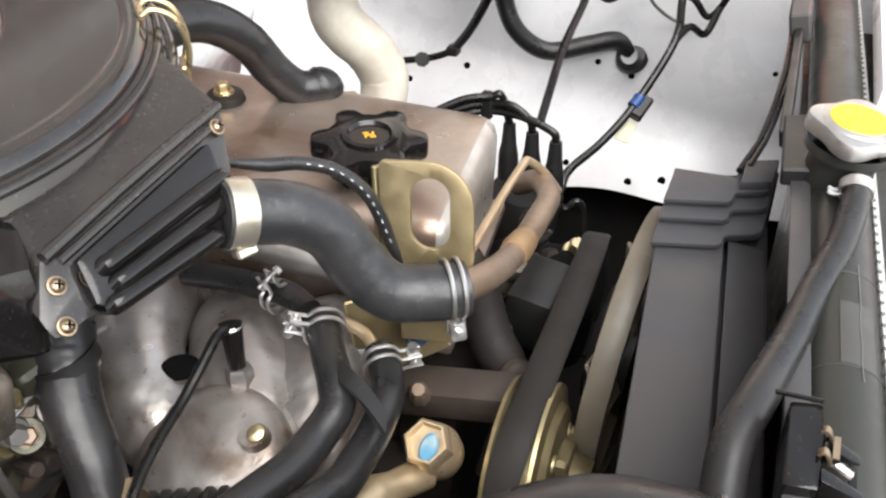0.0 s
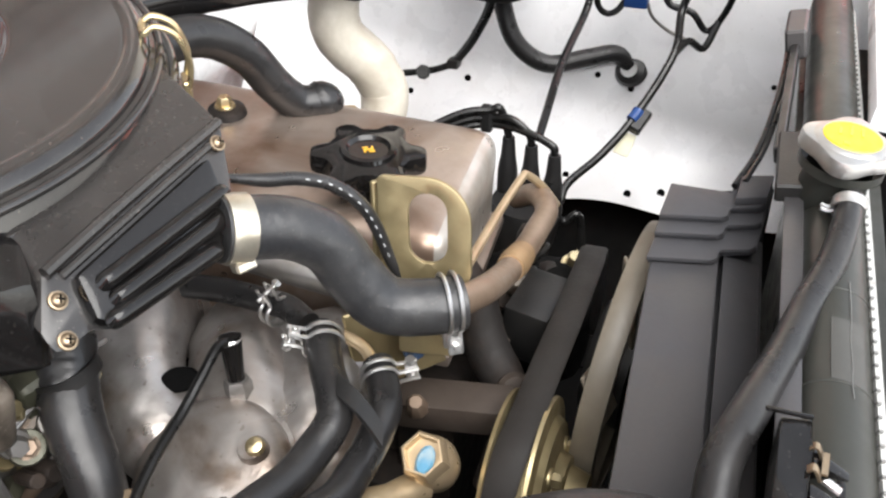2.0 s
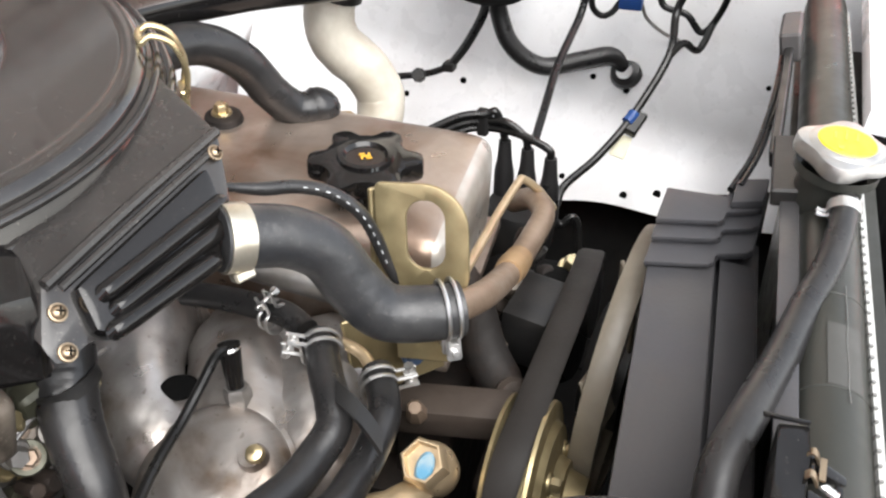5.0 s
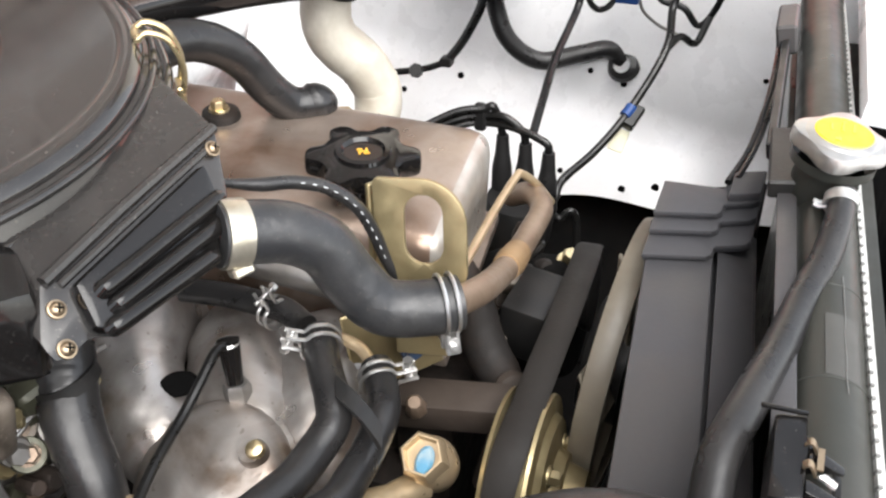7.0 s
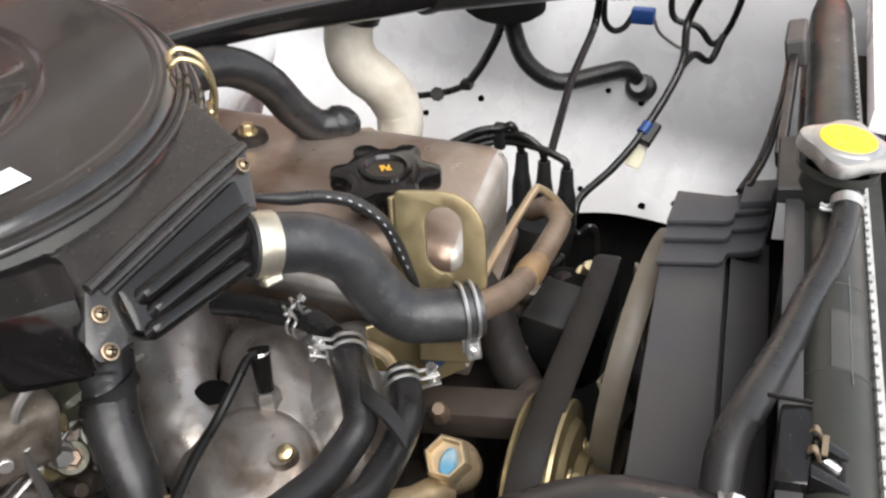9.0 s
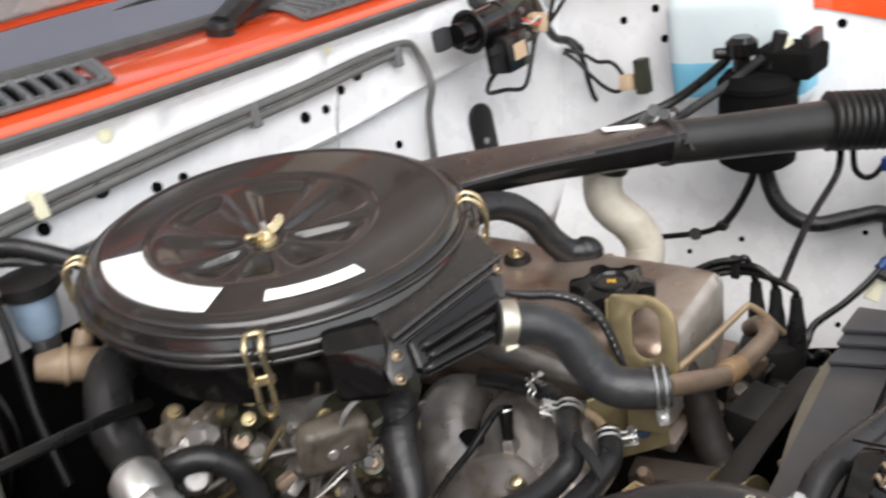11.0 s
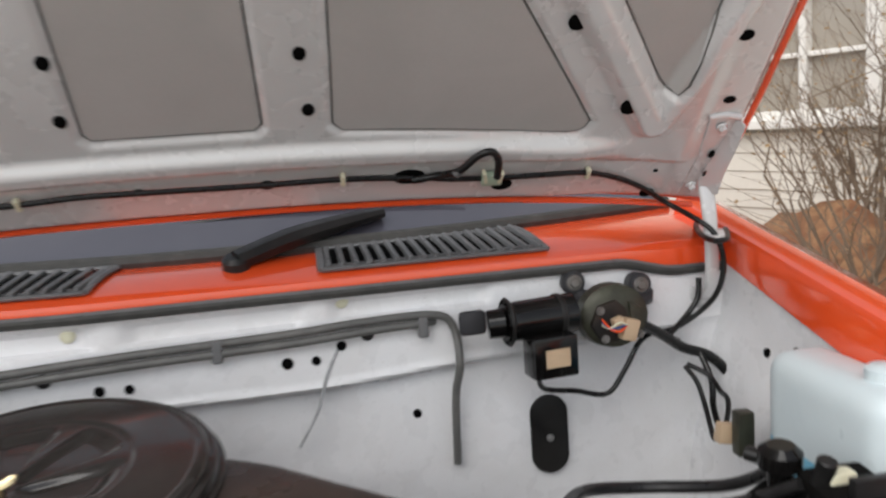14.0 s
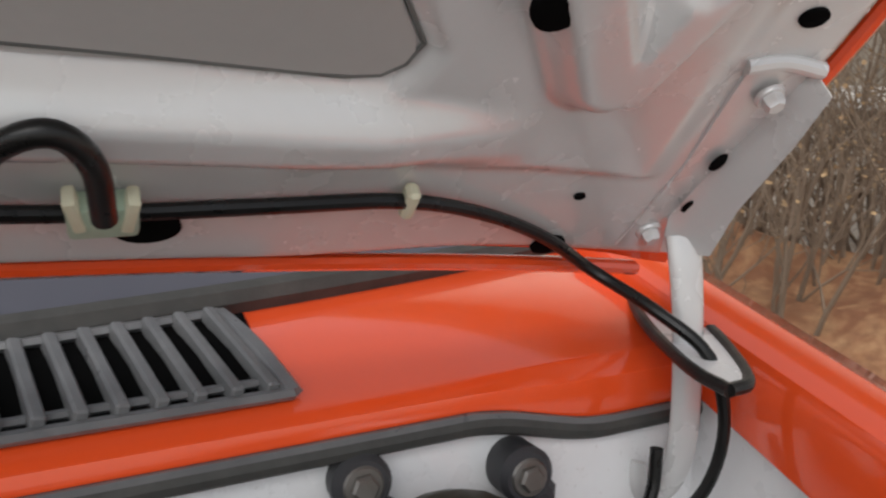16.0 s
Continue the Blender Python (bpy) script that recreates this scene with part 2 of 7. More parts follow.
DULLGOLD = surface("worn yellow zinc plate", (0.36, 0.295, 0.165), 0.38, 0.8, (0.22, 0.17, 0.09), 26, 0.7, 350, 0.2, 0.08, 200)
BLUEBOLT = surface("blue-marked bolt", (0.05, 0.09, 0.17), 0.4, 0.4, (0.10, 0.09, 0.08), 60, 0.6, 400, 0.2, 0.1)
MARK = surface("orange printed mark", (0.62, 0.34, 0.03), 0.45, 0, (0.3, 0.17, 0.03), 120, 0.6, 400, 0.2, 0.0)
STEEL = surface("bright zinc steel", (0.52, 0.52, 0.515), 0.40, 0.95, (0.46, 0.44, 0.42), 40, 0.6, 400, 0.15, 0.10, 200)
DARKSTEEL = surface("dull dark steel", (0.26, 0.25, 0.24), 0.42, 0.8, (0.14, 0.12, 0.10), 30, 0.7, 350, 0.2, 0.1, 200)
CREAM = surface("yellowed milky plastic", (0.39, 0.38, 0.31), 0.42, 0, (0.30, 0.28, 0.21), 18, 0.6, 300, 0.05, 0.03)
BOTTLE = surface("milky bottle plastic", (0.64, 0.72, 0.74), 0.36, 0, (0.56, 0.65, 0.68), 10, 0.5, 200, 0.03, 0.03)
FLUID = surface("blue fluid behind plastic", (0.16, 0.45, 0.62), 0.40, 0, (0.22, 0.50, 0.64), 8, 0.5, 200, 0.03, 0.03)
BROWN = surface("brown-black reservoir paint", (0.115, 0.078, 0.032), 0.30, 0.1, (0.085, 0.060, 0.028), 14, 0.6, 300, 0.15, 0.05, 200, coat=0.4)
TAN = surface("faded tan lid", (0.105, 0.092, 0.075), 0.40, 0.3, (0.07, 0.058, 0.045), 20, 0.6, 300, 0.15, 0.06)
REDCAP = surface("red soft plastic", (0.78, 0.045, 0.035), 0.38, 0, (0.70, 0.05, 0.04), 20, 0.4, 300, 0.05, 0.04)
PAPER = surface("white paper label", (0.86, 0.86, 0.86), 0.5, 0, (0.78, 0.77, 0.76), 20, 0.4, 200, 0.04, 0.0)
YELLOW = surface("yellow sticker", (0.72, 0.52, 0.012), 0.5, 0, (0.66, 0.38, 0.012), 60, 0.5, 300, 0.1, 0.0)
BLUE = surface("blue plastic", (0.010, 0.048, 0.19), 0.45, 0, (0.012, 0.04, 0.12), 40, 0.4, 300, 0.1, 0.03)
PALEBLUE = surface("pale blue translucent plastic", (0.30, 0.40, 0.52), 0.35, 0, (0.22, 0.30, 0.40), 30, 0.5, 300, 0.05, 0.02)
FOIL = surface("pale heat-pipe foil", (0.46, 0.425, 0.36), 0.55, 0.05, (0.30, 0.26, 0.20), 24, 0.7, 200, 0.2, 0.2, 110)
BRASSY = surface("dull brass screw", (0.32, 0.25, 0.17), 0.36, 0.9, (0.20, 0.14, 0.09), 60, 0.5, 400, 0.15, 0.08)
GREYPRINT = surface("faded grey print", (0.42, 0.43, 0.44), 0.6, 0, (0.16, 0.16, 0.16), 90, 0.7, 400, 0.1, 0.0)
SEALANT = surface("pale blue thread sealant", (0.07, 0.22, 0.34), 0.55, 0, (0.30, 0.34, 0.33), 120, 0.7, 400, 0.1, 0.2, 200)
OLIVE = surface("olive plated casing", (0.060, 0.060, 0.040), 0.42, 0.4, (0.030, 0.027, 0.020), 34, 0.8, 300, 0.25, 0.15, 200)
TANPLUG = surface("tan connector plastic", (0.55, 0.40, 0.26), 0.5, 0, (0.42, 0.30, 0.2), 40, 0.5, 300, 0.1, 0.03)
GREENCLIP = surface("pale green plastic", (0.42, 0.52, 0.40), 0.45, 0, (0.3, 0.4, 0.3), 60, 0.4, 300, 0.1, 0.02)
CREAMCLIP = surface("cream clip plastic", (0.72, 0.70, 0.52), 0.45, 0, (0.6, 0.56, 0.4), 60, 0.4, 300, 0.1, 0.02)
SEAL = surface("dark sealing rubber", (0.045, 0.045, 0.042), 0.7, 0, (0.075, 0.072, 0.065), 40, 0.5, 400, 0.15, 0.12)
GRILLE = surface("weathered grey plastic", (0.13, 0.132, 0.135), 0.36, 0, (0.21, 0.21, 0.21), 30, 0.5, 400, 0.15, 0.06)
PIPEGREY = surface("dusty grey pipe coating", (0.105, 0.105, 0.100), 0.42, 0, (0.17, 0.165, 0.155), 20, 0.6, 300, 0.15, 0.06)
# Painted shade: flat black pieces stand for openings that are not cut.
HOLE_SHADE = surface("black hole shade", (0.004, 0.004, 0.004), 0.95, 0, (0.006, 0.006, 0.006), 30, 0.3, 300, 0.1, 0.0, spec=0.02)
# Black coating taken darker, so the shade of deep gaps is in it.
TAR_SHADED = surface("black coating with gap shade", (0.005, 0.005, 0.005), 0.85, 0, (0.010, 0.009, 0.008), 20, 0.6, 200, 0.2, 0.2, 100, spec=0.06)
FANTAN = surface("dusty tan fan plastic", (0.145, 0.125, 0.095), 0.5, 0, (0.085, 0.07, 0.05), 20, 0.7, 260, 0.15, 0.04)
FIN = surface("bare radiator fin", (0.36, 0.36, 0.345), 0.55, 0.3, (0.18, 0.175, 0.165), 120, 0.6, 500, 0.3, 0.3, 500)
TANK = surface("satin black tank paint", (0.022, 0.023, 0.020), 0.36, 0, (0.032, 0.031, 0.027), 18, 0.5, 260, 0.1, 0.03, 200, spec=0.25)
# Lifted base and pale patches paint reflections and dim interior into the pane.
GLASS = surface("reflection-painted dark windscreen", (0.068, 0.069, 0.088), 0.04, 0, (0.11, 0.108, 0.122), 3, 0.4, 50, 0.0, 0.0, coat=1.0, rough_vary=0.02)
CAPSTEEL = surface("dulled pressed steel", (0.46, 0.455, 0.44), 0.38, 0.9, (0.30, 0.28, 0.26), 40, 0.6, 300, 0.2, 0.12, 160)
PALEZINC = surface("pale dulled zinc band", (0.52, 0.49, 0.42), 0.38, 0.85, (0.34, 0.30, 0.22), 60, 0.7, 300, 0.3, 0.10, 200)
GRIME = surface("oily grime on castings", (0.15, 0.125, 0.10), 0.5, 0.3, (0.035, 0.028, 0.022), 40, 0.95, 220, 0.4, 0.5, 120, speck=0.5, speck_color=(0.30, 0.26, 0.21))
TANKLABEL = surface("faded grey tank label", (0.052, 0.052, 0.049), 0.5, 0, (0.042, 0.042, 0.040), 40, 0.6, 260, 0.1, 0.02, spec=0.15)
WOODTAN = surface("pale brass", (0.50, 0.39, 0.25), 0.36, 0.7, (0.34, 0.24, 0.145), 40, 0.5, 300, 0.1, 0.08)

# ---- setting: ground and surroundings ----
# Ground out of view, its colour raised to throw light under the hood.
GROUND = surface("gravel and leaf litter paled for bounce", (0.58, 0.55, 0.50), 0.9, 0, (0.44, 0.38, 0.31), 0.9, 0.6, 30, 0.5, 0.6, 25)
ground = solo("ground", sheet(span(-60, 60, 24), span(-60, 60, 24), lambda u, v: (u, v, 0.04 * noise.noise(Vector((u * 0.3, v * 0.3, 0))))), GROUND,
              "gravelly ground with brown leaf litter, paled to bounce light", "ground", kind="structure")

# ---- the body of the car ----


def lip(y):
    """Height of the inner fender flange, which falls towards the nose."""
    return 1.092 - 0.185 * (0.765 - y)


def lip_y(x):
    """Front edge of the cowl, which lies askew."""
    return 0.729 + 0.0886 * max(0.0, x + 0.13)


def fire_y(x, z):
    """Face of the firewall: a ribbed upper channel, a flat band, and a lower panel set further back."""
    y = 0.738 + 0.075 * x
    y += (lip_y(x) - 0.001 - y) * step(0.985, 1.066, z)
    trough = 0.0
    for c in (-0.50, -0.24, 0.02, 0.28):
        trough = max(trough, step(c - 0.118, c - 0.095, x) * (1 - step(c + 0.095, c + 0.118, x)))
    y += 0.011 * trough * step(1.022, 1.027, z) * (1 - step(1.048, 1.053, z))
    low = 0.945 - 0.014 * math.sin(3.2 * x + 0.9) + 0.012 * step(0.1, 0.4, x)
    y += 0.020 * (1 - step(low - 0.007, low + 0.002, z)) * (1 - step(0.66, 0.70, abs(x)))
    y -= 0.0035 * math.exp(-((z - low - 0.006) / 0.004) ** 2)
    bulge = math.exp(-((x - 0.42) / 0.22) ** 2 - ((z - 0.80) / 0.12) ** 2)
    dish = math.exp(-(((x - 0.10) / 0.12) ** 4) - (((z - 0.86) / 0.05) ** 4))
    return y - 0.012 * bulge + 0.006 * dish + 0.05 * step(0.62, 0.50, z)


wall_firewall = solo("wall_firewall", sheet(span(-0.80, 0.80, 190), span(0.36, 1.064, 150), lambda u, v: (u, fire_y(u, v), v), 0.003), WHITE,
                     "white painted steel firewall with ribs and small holes", "firewall", kind="structure")


def apron_x(y, z):
    d = lip(y) - z
    x = 0.755 - 0.055 * step(0.05, 0.42, d)
    x -= 0.11 * step(0.42, 0.60, d)
    x -= 0.012 * step(0.60, 0.66, y) * step(0.1, 0.2, d)
    return x


def taper(sign, u):
    """Width of the bay on each side, against the far rear corner; the near fender draws in towards the nose."""
    return 1.0 if sign > 0 else 0.955 - 0.126 * (0.77 - u)


def arch(u):
    """Lower edge of the white inner fender above the black wheel-arch opening."""
    return 0.436 + 0.016 * math.exp(-((u - 0.23) / 0.10) ** 2) - 0.020 * step(0.3, 0.5, u)


for sign, name in ((1, "wall_inner_fender_1"), (-1, "wall_inner_fender_2")):
    w = 1.0 if sign > 0 else 0.965
    top = lambda u: lip(u) - 0.050 - 0.06 * (0.77 - u)
    down = lambda u, v: top(u) + (arch(u) - top(u)) * v
    solo(name, sheet(span(-0.62, 0.80, 70), span(0.0, 1.0, 50), lambda u, v: (sign * (taper(sign, u) + (0.010 if sign < 0 else 0)) * apron_x(u, down(u, v)), u, down(u, v)), 0.003), WHITE,
         "white painted inner fender panel, slightly dirty", "inner fender", kind="structure")
    # Near-black sheet paints the dark void below the white panel.
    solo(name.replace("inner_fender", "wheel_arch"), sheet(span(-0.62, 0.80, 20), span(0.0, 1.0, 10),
         lambda u, v: (sign * (0.74 - 0.30 * v), u, arch(u) - 0.03 - 0.12 * v), 0.004), TAR_SHADED, "wheel arch and frame rail, gap shade in their black", "wheel arch", kind="structure")

shelf = part("rail_shelf", sheet(span(-0.70, -0.455, 30), span(0.335, 0.575, 30), lambda u, v: (u, v, 0.743 + 0.05 * step(-0.645, -0.70, u) + 0.006 * step(0.545, 0.550, v) + 0.003 * noise.noise(Vector((u * 14, v * 14, 2)))), 0.004), WHITE, bpy.data.objects["wall_inner_fender_2"], "white painted frame rail shelf")
# Tray colour also holds the shade at the bottom of the bay.
undertray = solo("undertray", sheet(span(-0.75, 0.75, 12), span(-0.6, 0.9, 12), lambda u, v: (u, v, 0.30 + 0.01 * math.sin(9 * u)), 0.004), TAR_SHADED,
                 "splash tray under the engine, blackened as gap shade", "undertray", kind="structure")


def cowl_top(x):
    """y and z of the front lip and of the rear edge under the glass."""
    bow = (x / 0.72) ** 2
    return lip_y(x), 1.0905 - 0.012 * max(0.0, x + 0.13) + 0.006 * step(-0.13, -0.5, x), 0.832 + 0.122 * bow + 0.02 * x, 1.108 + 0.004 * step(0.1, -0.5, x) + 0.003 * bow


def cowl_at(u, v):
    fy, fz, by, bz = cowl_top(u)
    drop = 0.014 + 0.018 * step(0.58, 0.68, abs(u))
    if v < 0.0:
        return (u, fy - 0.010 * step(0.0, 0.25, -v), fz - 0.003 + drop * v)
    return (u, fy + 0.002 + (by - fy) * v, fz + (bz - fz) * v + 0.005 * math.sin(math.pi * v))


cowl = thing("trim_cowl", (0, 0.8, 1.08), "glossy red painted cowl panel below the windscreen", "cowl", kind="structure")
part("panel", sheet(span(-0.78, 0.78, 90), [-1.0, -0.6, -0.2, 0.0, 0.03, 0.08, 0.2, 0.4, 0.6, 0.8, 0.95, 1.0], cowl_at, 0.002), RED, cowl)
seal_bm = tube([(u, cowl_top(u)[0] - 0.008, cowl_top(u)[1] - 0.003 - (0.014 + 0.018 * step(0.58, 0.68, abs(u))) - 0.006) for u in span(-0.76, 0.76, 70)], 0.0078, 10, 3, 1.0)
seal = thing("cowl_seal", (0, 0.74, 1.07), "dark grey rubber seal along the cowl edge", "rubber seal")
part("bulb", seal_bm, SEAL, seal)
part("carrier_strip", sheet(span(-0.76, 0.76, 60), [0, 1], lambda u, k: (u, lip_y(u) - 0.0125, cowl_top(u)[1] - 0.003 - (0.014 + 0.018 * step(0.58, 0.68, abs(u))) + 0.002 - 0.006 * k), 0.002), GRILLE, seal, "thin grey carrier strip above the bulb")
glass_bm = sheet(span(-0.75, 0.75, 40), span(0, 1, 14), lambda u, v: (u, cowl_top(u)[2] + 0.004 + 0.62 * v + 0.03 * v * (1 - v), cowl_top(u)[3] + 0.006 + 0.42 * v), 0.005)
screen = thing("windscreen", (0, 0.9, 1.13), "reflection-painted dark windscreen with black edge seal", "windscreen")
part("pane", glass_bm, GLASS, screen)
part("edge_seal", tube([(u, cowl_top(u)[2] + 0.004, cowl_top(u)[3] + 0.007) for u in span(-0.75, 0.75, 30)], 0.011, 8, 2), SEAL, screen, "black rubber windscreen seal")


# cowl vents with their slats
def cowl_vent(x0, x1, name_label):
    vent = thing("cowl_vent", (0.5 * (x0 + x1), 0.82, 1.1), name_label, "air vent", "cowl vents")

    def on(u, v, h=0.0):
        c = Vector(cowl_at(u, v))
        return c + Vector((0, -0.2, 1)).normalized() * h
    v0, v1 = 0.05, 0.90
    slant = 0.025 if x0 > 0 else -0.025
    for (u, v, uu, vv) in ((x0, v0, x1, v0), (x0, v1, x1 - slant, v1)):
        bm = bmesh.new()
        line = [on(u + (uu - u) * k / 12, v, 0.0045) for k in range(13)]
        add(bm, tube(line, 0.0055, 6, 2, 0.6))
        part("frame_bar", bm, GRILLE, vent)
    for a, b in ((x0, x0), (x1, x1 - slant)):
        part("frame_bar", tube([on(a + (b - a) * k / 6, v0 + (v1 - v0) * k / 6, 0.0045) for k in range(7)], 0.006, 6, 2, 0.6), GRILLE, vent)
    # Sheet of painted shade on the panel; there is no opening below.
    part("well", sheet(span(x0, x1 - 0.01, 8), span(v0, v1, 4), lambda u, v: on(u, v, 0.0022)), HOLE_SHADE, vent, "black sheet painted as shade under the slats")
    n = 17
    for k in range(n):
        t = (k + 0.5) / n
        ub, ut = x0 + (x1 - x0) * t, x0 + (x1 - slant - x0) * t
        a, b = on(ub, v0 + 0.02, 0.0062), on(ut, v1 - 0.02, 0.0062)
        d = (b - a)
        part("slat", box(0.0072, d.length, 0.0095, basis((a + b) / 2, (0.25, -0.2, 1), (1, 0, 0)) @ Matrix.Rotation(math.atan2(-(ut - ub), d.length), 4, "Z"), 0.0012, 1), GRILLE, vent)
    part("cross_strip", tube([on(x0 + (x1 - x0) * k / 10, v0 + 0.12, 0.003) for k in range(11)], 0.004, 6, 2, 0.6), GRILLE, vent)
    return vent


cowl_vent(-0.462, -0.132, "weathered grey plastic cowl vent with slanted slats")
cowl_vent(0.164, 0.483, "weathered grey plastic cowl vent with slanted slats")


# wipers
def wiper(p, q, r, blade_a, blade_b):
    w = thing("windscreen_wiper", p, "black wiper arm parked at the foot of the windscreen", "wiper", "windscreen wipers")
    p, q, r = Vector(p), Vector(q), Vector(r)
    part("pivot_cap", lathe([(0.019, -0.012), (0.019, 0.008), (0.014, 0.014), (0, 0.015)], basis(p, (0, -0.3, 1)), 16), MATT, w)
    part("arm", tube([p + Vector((0, 0, 0.006)), p.lerp(q, 0.35) + Vector((0, 0, 0.010)), p.lerp(q, 0.7) + Vector((0, 0, 0.006)), q], [0.019, 0.021, 0.017, 0.011], 8, 5, 0.75), MATT, w)
    part("blade", tube([blade_a, Vector(blade_a).lerp(Vector(blade_b), 0.5) + Vector((0, 0, 0.01)), blade_b], [0.003, 0.007, 0.003], 8, 5, 0.7), MATT, w)
    return w


wiper((0.052, 0.790, 1.106), (0.262, 0.895, 1.150), (0, 0, 0), (-0.10, 0.90, 1.150), (0.40, 0.93, 1.160))
wiper((-0.63, 0.80, 1.118), (-0.40, 0.92, 1.155), (0, 0, 0), (-0.60, 0.93, 1.150), (-0.14, 0.925, 1.165))


# fenders
def fender(sign):
    w = 1.0 if sign > 0 else 0.955
    th = thing("front_fender", (sign * 0.8, 0.1, 0.6), "glossy red painted front fender with turned-in flange", "fender", "front fenders")
    prof = [(0.752, -0.052), (0.752, -0.008), (0.755, 0.000), (0.772, 0.004), (0.79, 0.004), (0.815, -0.004), (0.835, -0.03), (0.845, -0.10), (0.85, -0.22), (0.86, -0.40), (0.85, -0.60), (0.83, -0.80)]

    if sign < 0:
        prof[3:] = [(0.763, 0.004), (0.772, 0.003), (0.780, -0.004), (0.784, -0.02), (0.785, -0.10), (0.785, -0.22), (0.785, -0.40), (0.782, -0.60), (0.775, -0.80)]

    def at(u, k):
        x, dz = prof[k]
        if k == 0:
            dz = -0.050 - 0.06 * (0.77 - u)
        return (sign * (x - 0.752 + 0.752 * taper(sign, u)), u, lip(u) + dz)
    part("outer_panel", sheet(span(-0.66, 0.95, 60), range(4, len(prof)), at, 0.002), RED, th)
    part("inner_flange", sheet(span(-0.66, 0.95, 60), range(0, 5), at, 0.002), RED, th)
    return th


fender(1)
fender(-1)

# bump rubber on the flange
for sy in (-1,):
    bump = thing("bump_stop", (-0.69, 0.210, lip(0.210)), "black rubber hood bump stop on the red flange", "bump stop")
    m = basis((-0.675, 0.175, lip(0.175) + 0.004), (0, -0.17, 1), (1, 0, 0))
    pr = [(-0.020, -0.006), (-0.019, 0.006), (-0.013, 0.014), (0, 0.017), (0.013, 0.014), (0.019, 0.006), (0.020, -0.006)]
    part("block", plate(pr, 0.055, m @ Matrix.Rotation(math.pi / 2, 4, "X") @ Matrix.Translation((0, 0, -0.03)), 0.002), MATT, bump)

# ---- hood, propped open ----
H0 = Vector((0, 0.745, 1.165))
HV = Vector((0, -0.7193, 0.6947))
HN = Vector((0, -0.6947, -0.7193))
POCKETS = [
    [(-0.085, 0.136), (0.100, 0.136), (0.110, 0.146), (0.098, 0.80), (-0.080, 0.80), (-0.094, 0.146)],
    [(0.200, 0.131), (0.490, 0.121), (0.506, 0.123), (0.516, 0.130), (0.521, 0.142), (0.198, 0.650), (0.188, 0.645), (0.188, 0.144)],
    [(0.606, 0.206), (0.620, 0.206), (0.630, 0.222), (0.640, 0.300), (0.668, 0.800), (0.212, 0.800), (0.596, 0.216)],
]
POCKETS += [[(-x, y) for x, y in reversed(p)] for p in POCKETS[1:]]


def inside(p, poly):
    d = 9.0
    for (ax, ay), (bx, by) in zip(poly, poly[1:] + poly[:1]):
        ex, ey = bx - ax, by - ay
        d = min(d, ((p[1] - ay) * ex - (p[0] - ax) * ey) / math.hypot(ex, ey))
    return d


def hood_n(u, v):
    """Relief of the inner frame towards the engine."""
    a = abs(u)
    n = -0.024 - 0.009 * step(0.46, 0.62, a)
    roll = step(0.072, 0.090, v) * (1 - step(0.102, 0.119, v))
    n += 0.014 * roll * (1 - step(0.50, 0.60, a))
    n += 0.005 * step(0.070, 0.078, v) * step(0.52, 0.58, a) * (1 - step(0.665, 0.69, a))
    arm = 0.0
    for ax, ay, bx, by, w in ((0.600, 0.150, 0.240, 0.700, 0.030), (0.610, 0.150, 0.690, 0.420, 0.022)):
        ex, ey = bx - ax, by - ay
        ln = math.hypot(ex, ey)
        t = min(1.0, max(0.0, ((a - ax) * ex + (v - ay) * ey) / ln ** 2))
        arm = max(arm, step(w, w * 0.35, math.hypot(a - ax - t * ex, v - ay - t * ey)))
    n += 0.017 * arm
    for poly in POCKETS:
        d = inside((u, v), poly)
        n -= 0.006 * step(-0.009, 0.003, d)
    edge = min(0.744 - a, v + 0.010, 0.96 - v)
    n -= 0.008 * (1 - step(0.0, 0.012, edge))
    return n


def hood_at(u, v, extra=0.0):
    s = 1 - 0.05 * max(0.0, v - 0.2)
    w = v - 0.062 * (abs(u) / 0.7) ** 2.5 * (1 - step(0.3, 0.9, v))
    return H0 + Vector((u * s, 0, 0)) + HV * w + HN * (hood_n(u, v) + extra)


hood = thing("hood", (0, 0.745, 1.165), "open car hood, red outside with grey painted inner frame", "hood")
us = span(-0.744, 0.744, 460)
vs = span(-0.010, 0.95, 320)
part("inner_frame", sheet(us, vs, hood_at), UNDER, hood, "grey painted stiffening frame with pressed pockets")


def pocket_floor(poly, gap=0.0035):
    """The matt skin in a pocket: rows between the two sides of a convex outline."""
    lo, hi = min(p[1] for p in poly) + gap, max(p[1] for p in poly) - gap
    rows = []
    for v in span(lo, hi, 70):
        cut = []
        for (ax, ay), (bx, by) in zip(poly, poly[1:] + poly[:1]):
            if (ay - v) * (by - v) <= 0 and ay != by:
                cut.append(ax + (bx - ax) * (v - ay) / (by - ay))
        mid = (min(cut) + max(cut)) / 2
        half = max(0.0002, (max(cut) - min(cut)) / 2 - gap * 1.15)
        rows.append((mid - half, mid + half, v))
    return sheet(span(0, 1, 16), rows, lambda s_, r_: hood_at(r_[0] + (r_[1] - r_[0]) * s_, r_[2], 0.0012))


for poly in POCKETS:
    part("pocket_skin", pocket_floor(poly), SKIN, hood, "matt grey primer inside a pocket")


def skin_at(u, v):
    s_ = 1 - 0.05 * max(0.0, v - 0.2)
    w = v - 0.062 * (abs(u) / 0.7) ** 2.5 * (1 - step(0.3, 0.9, v))
    back = 0.066 - 0.016 * step(0.68, 0.749, abs(u)) - 0.024 * step(0.04, -0.014, v) * (1 - 0.4 * step(0.68, 0.749, abs(u)))
    return H0 + Vector((u * s_, 0, 0)) + HV * w - HN * back


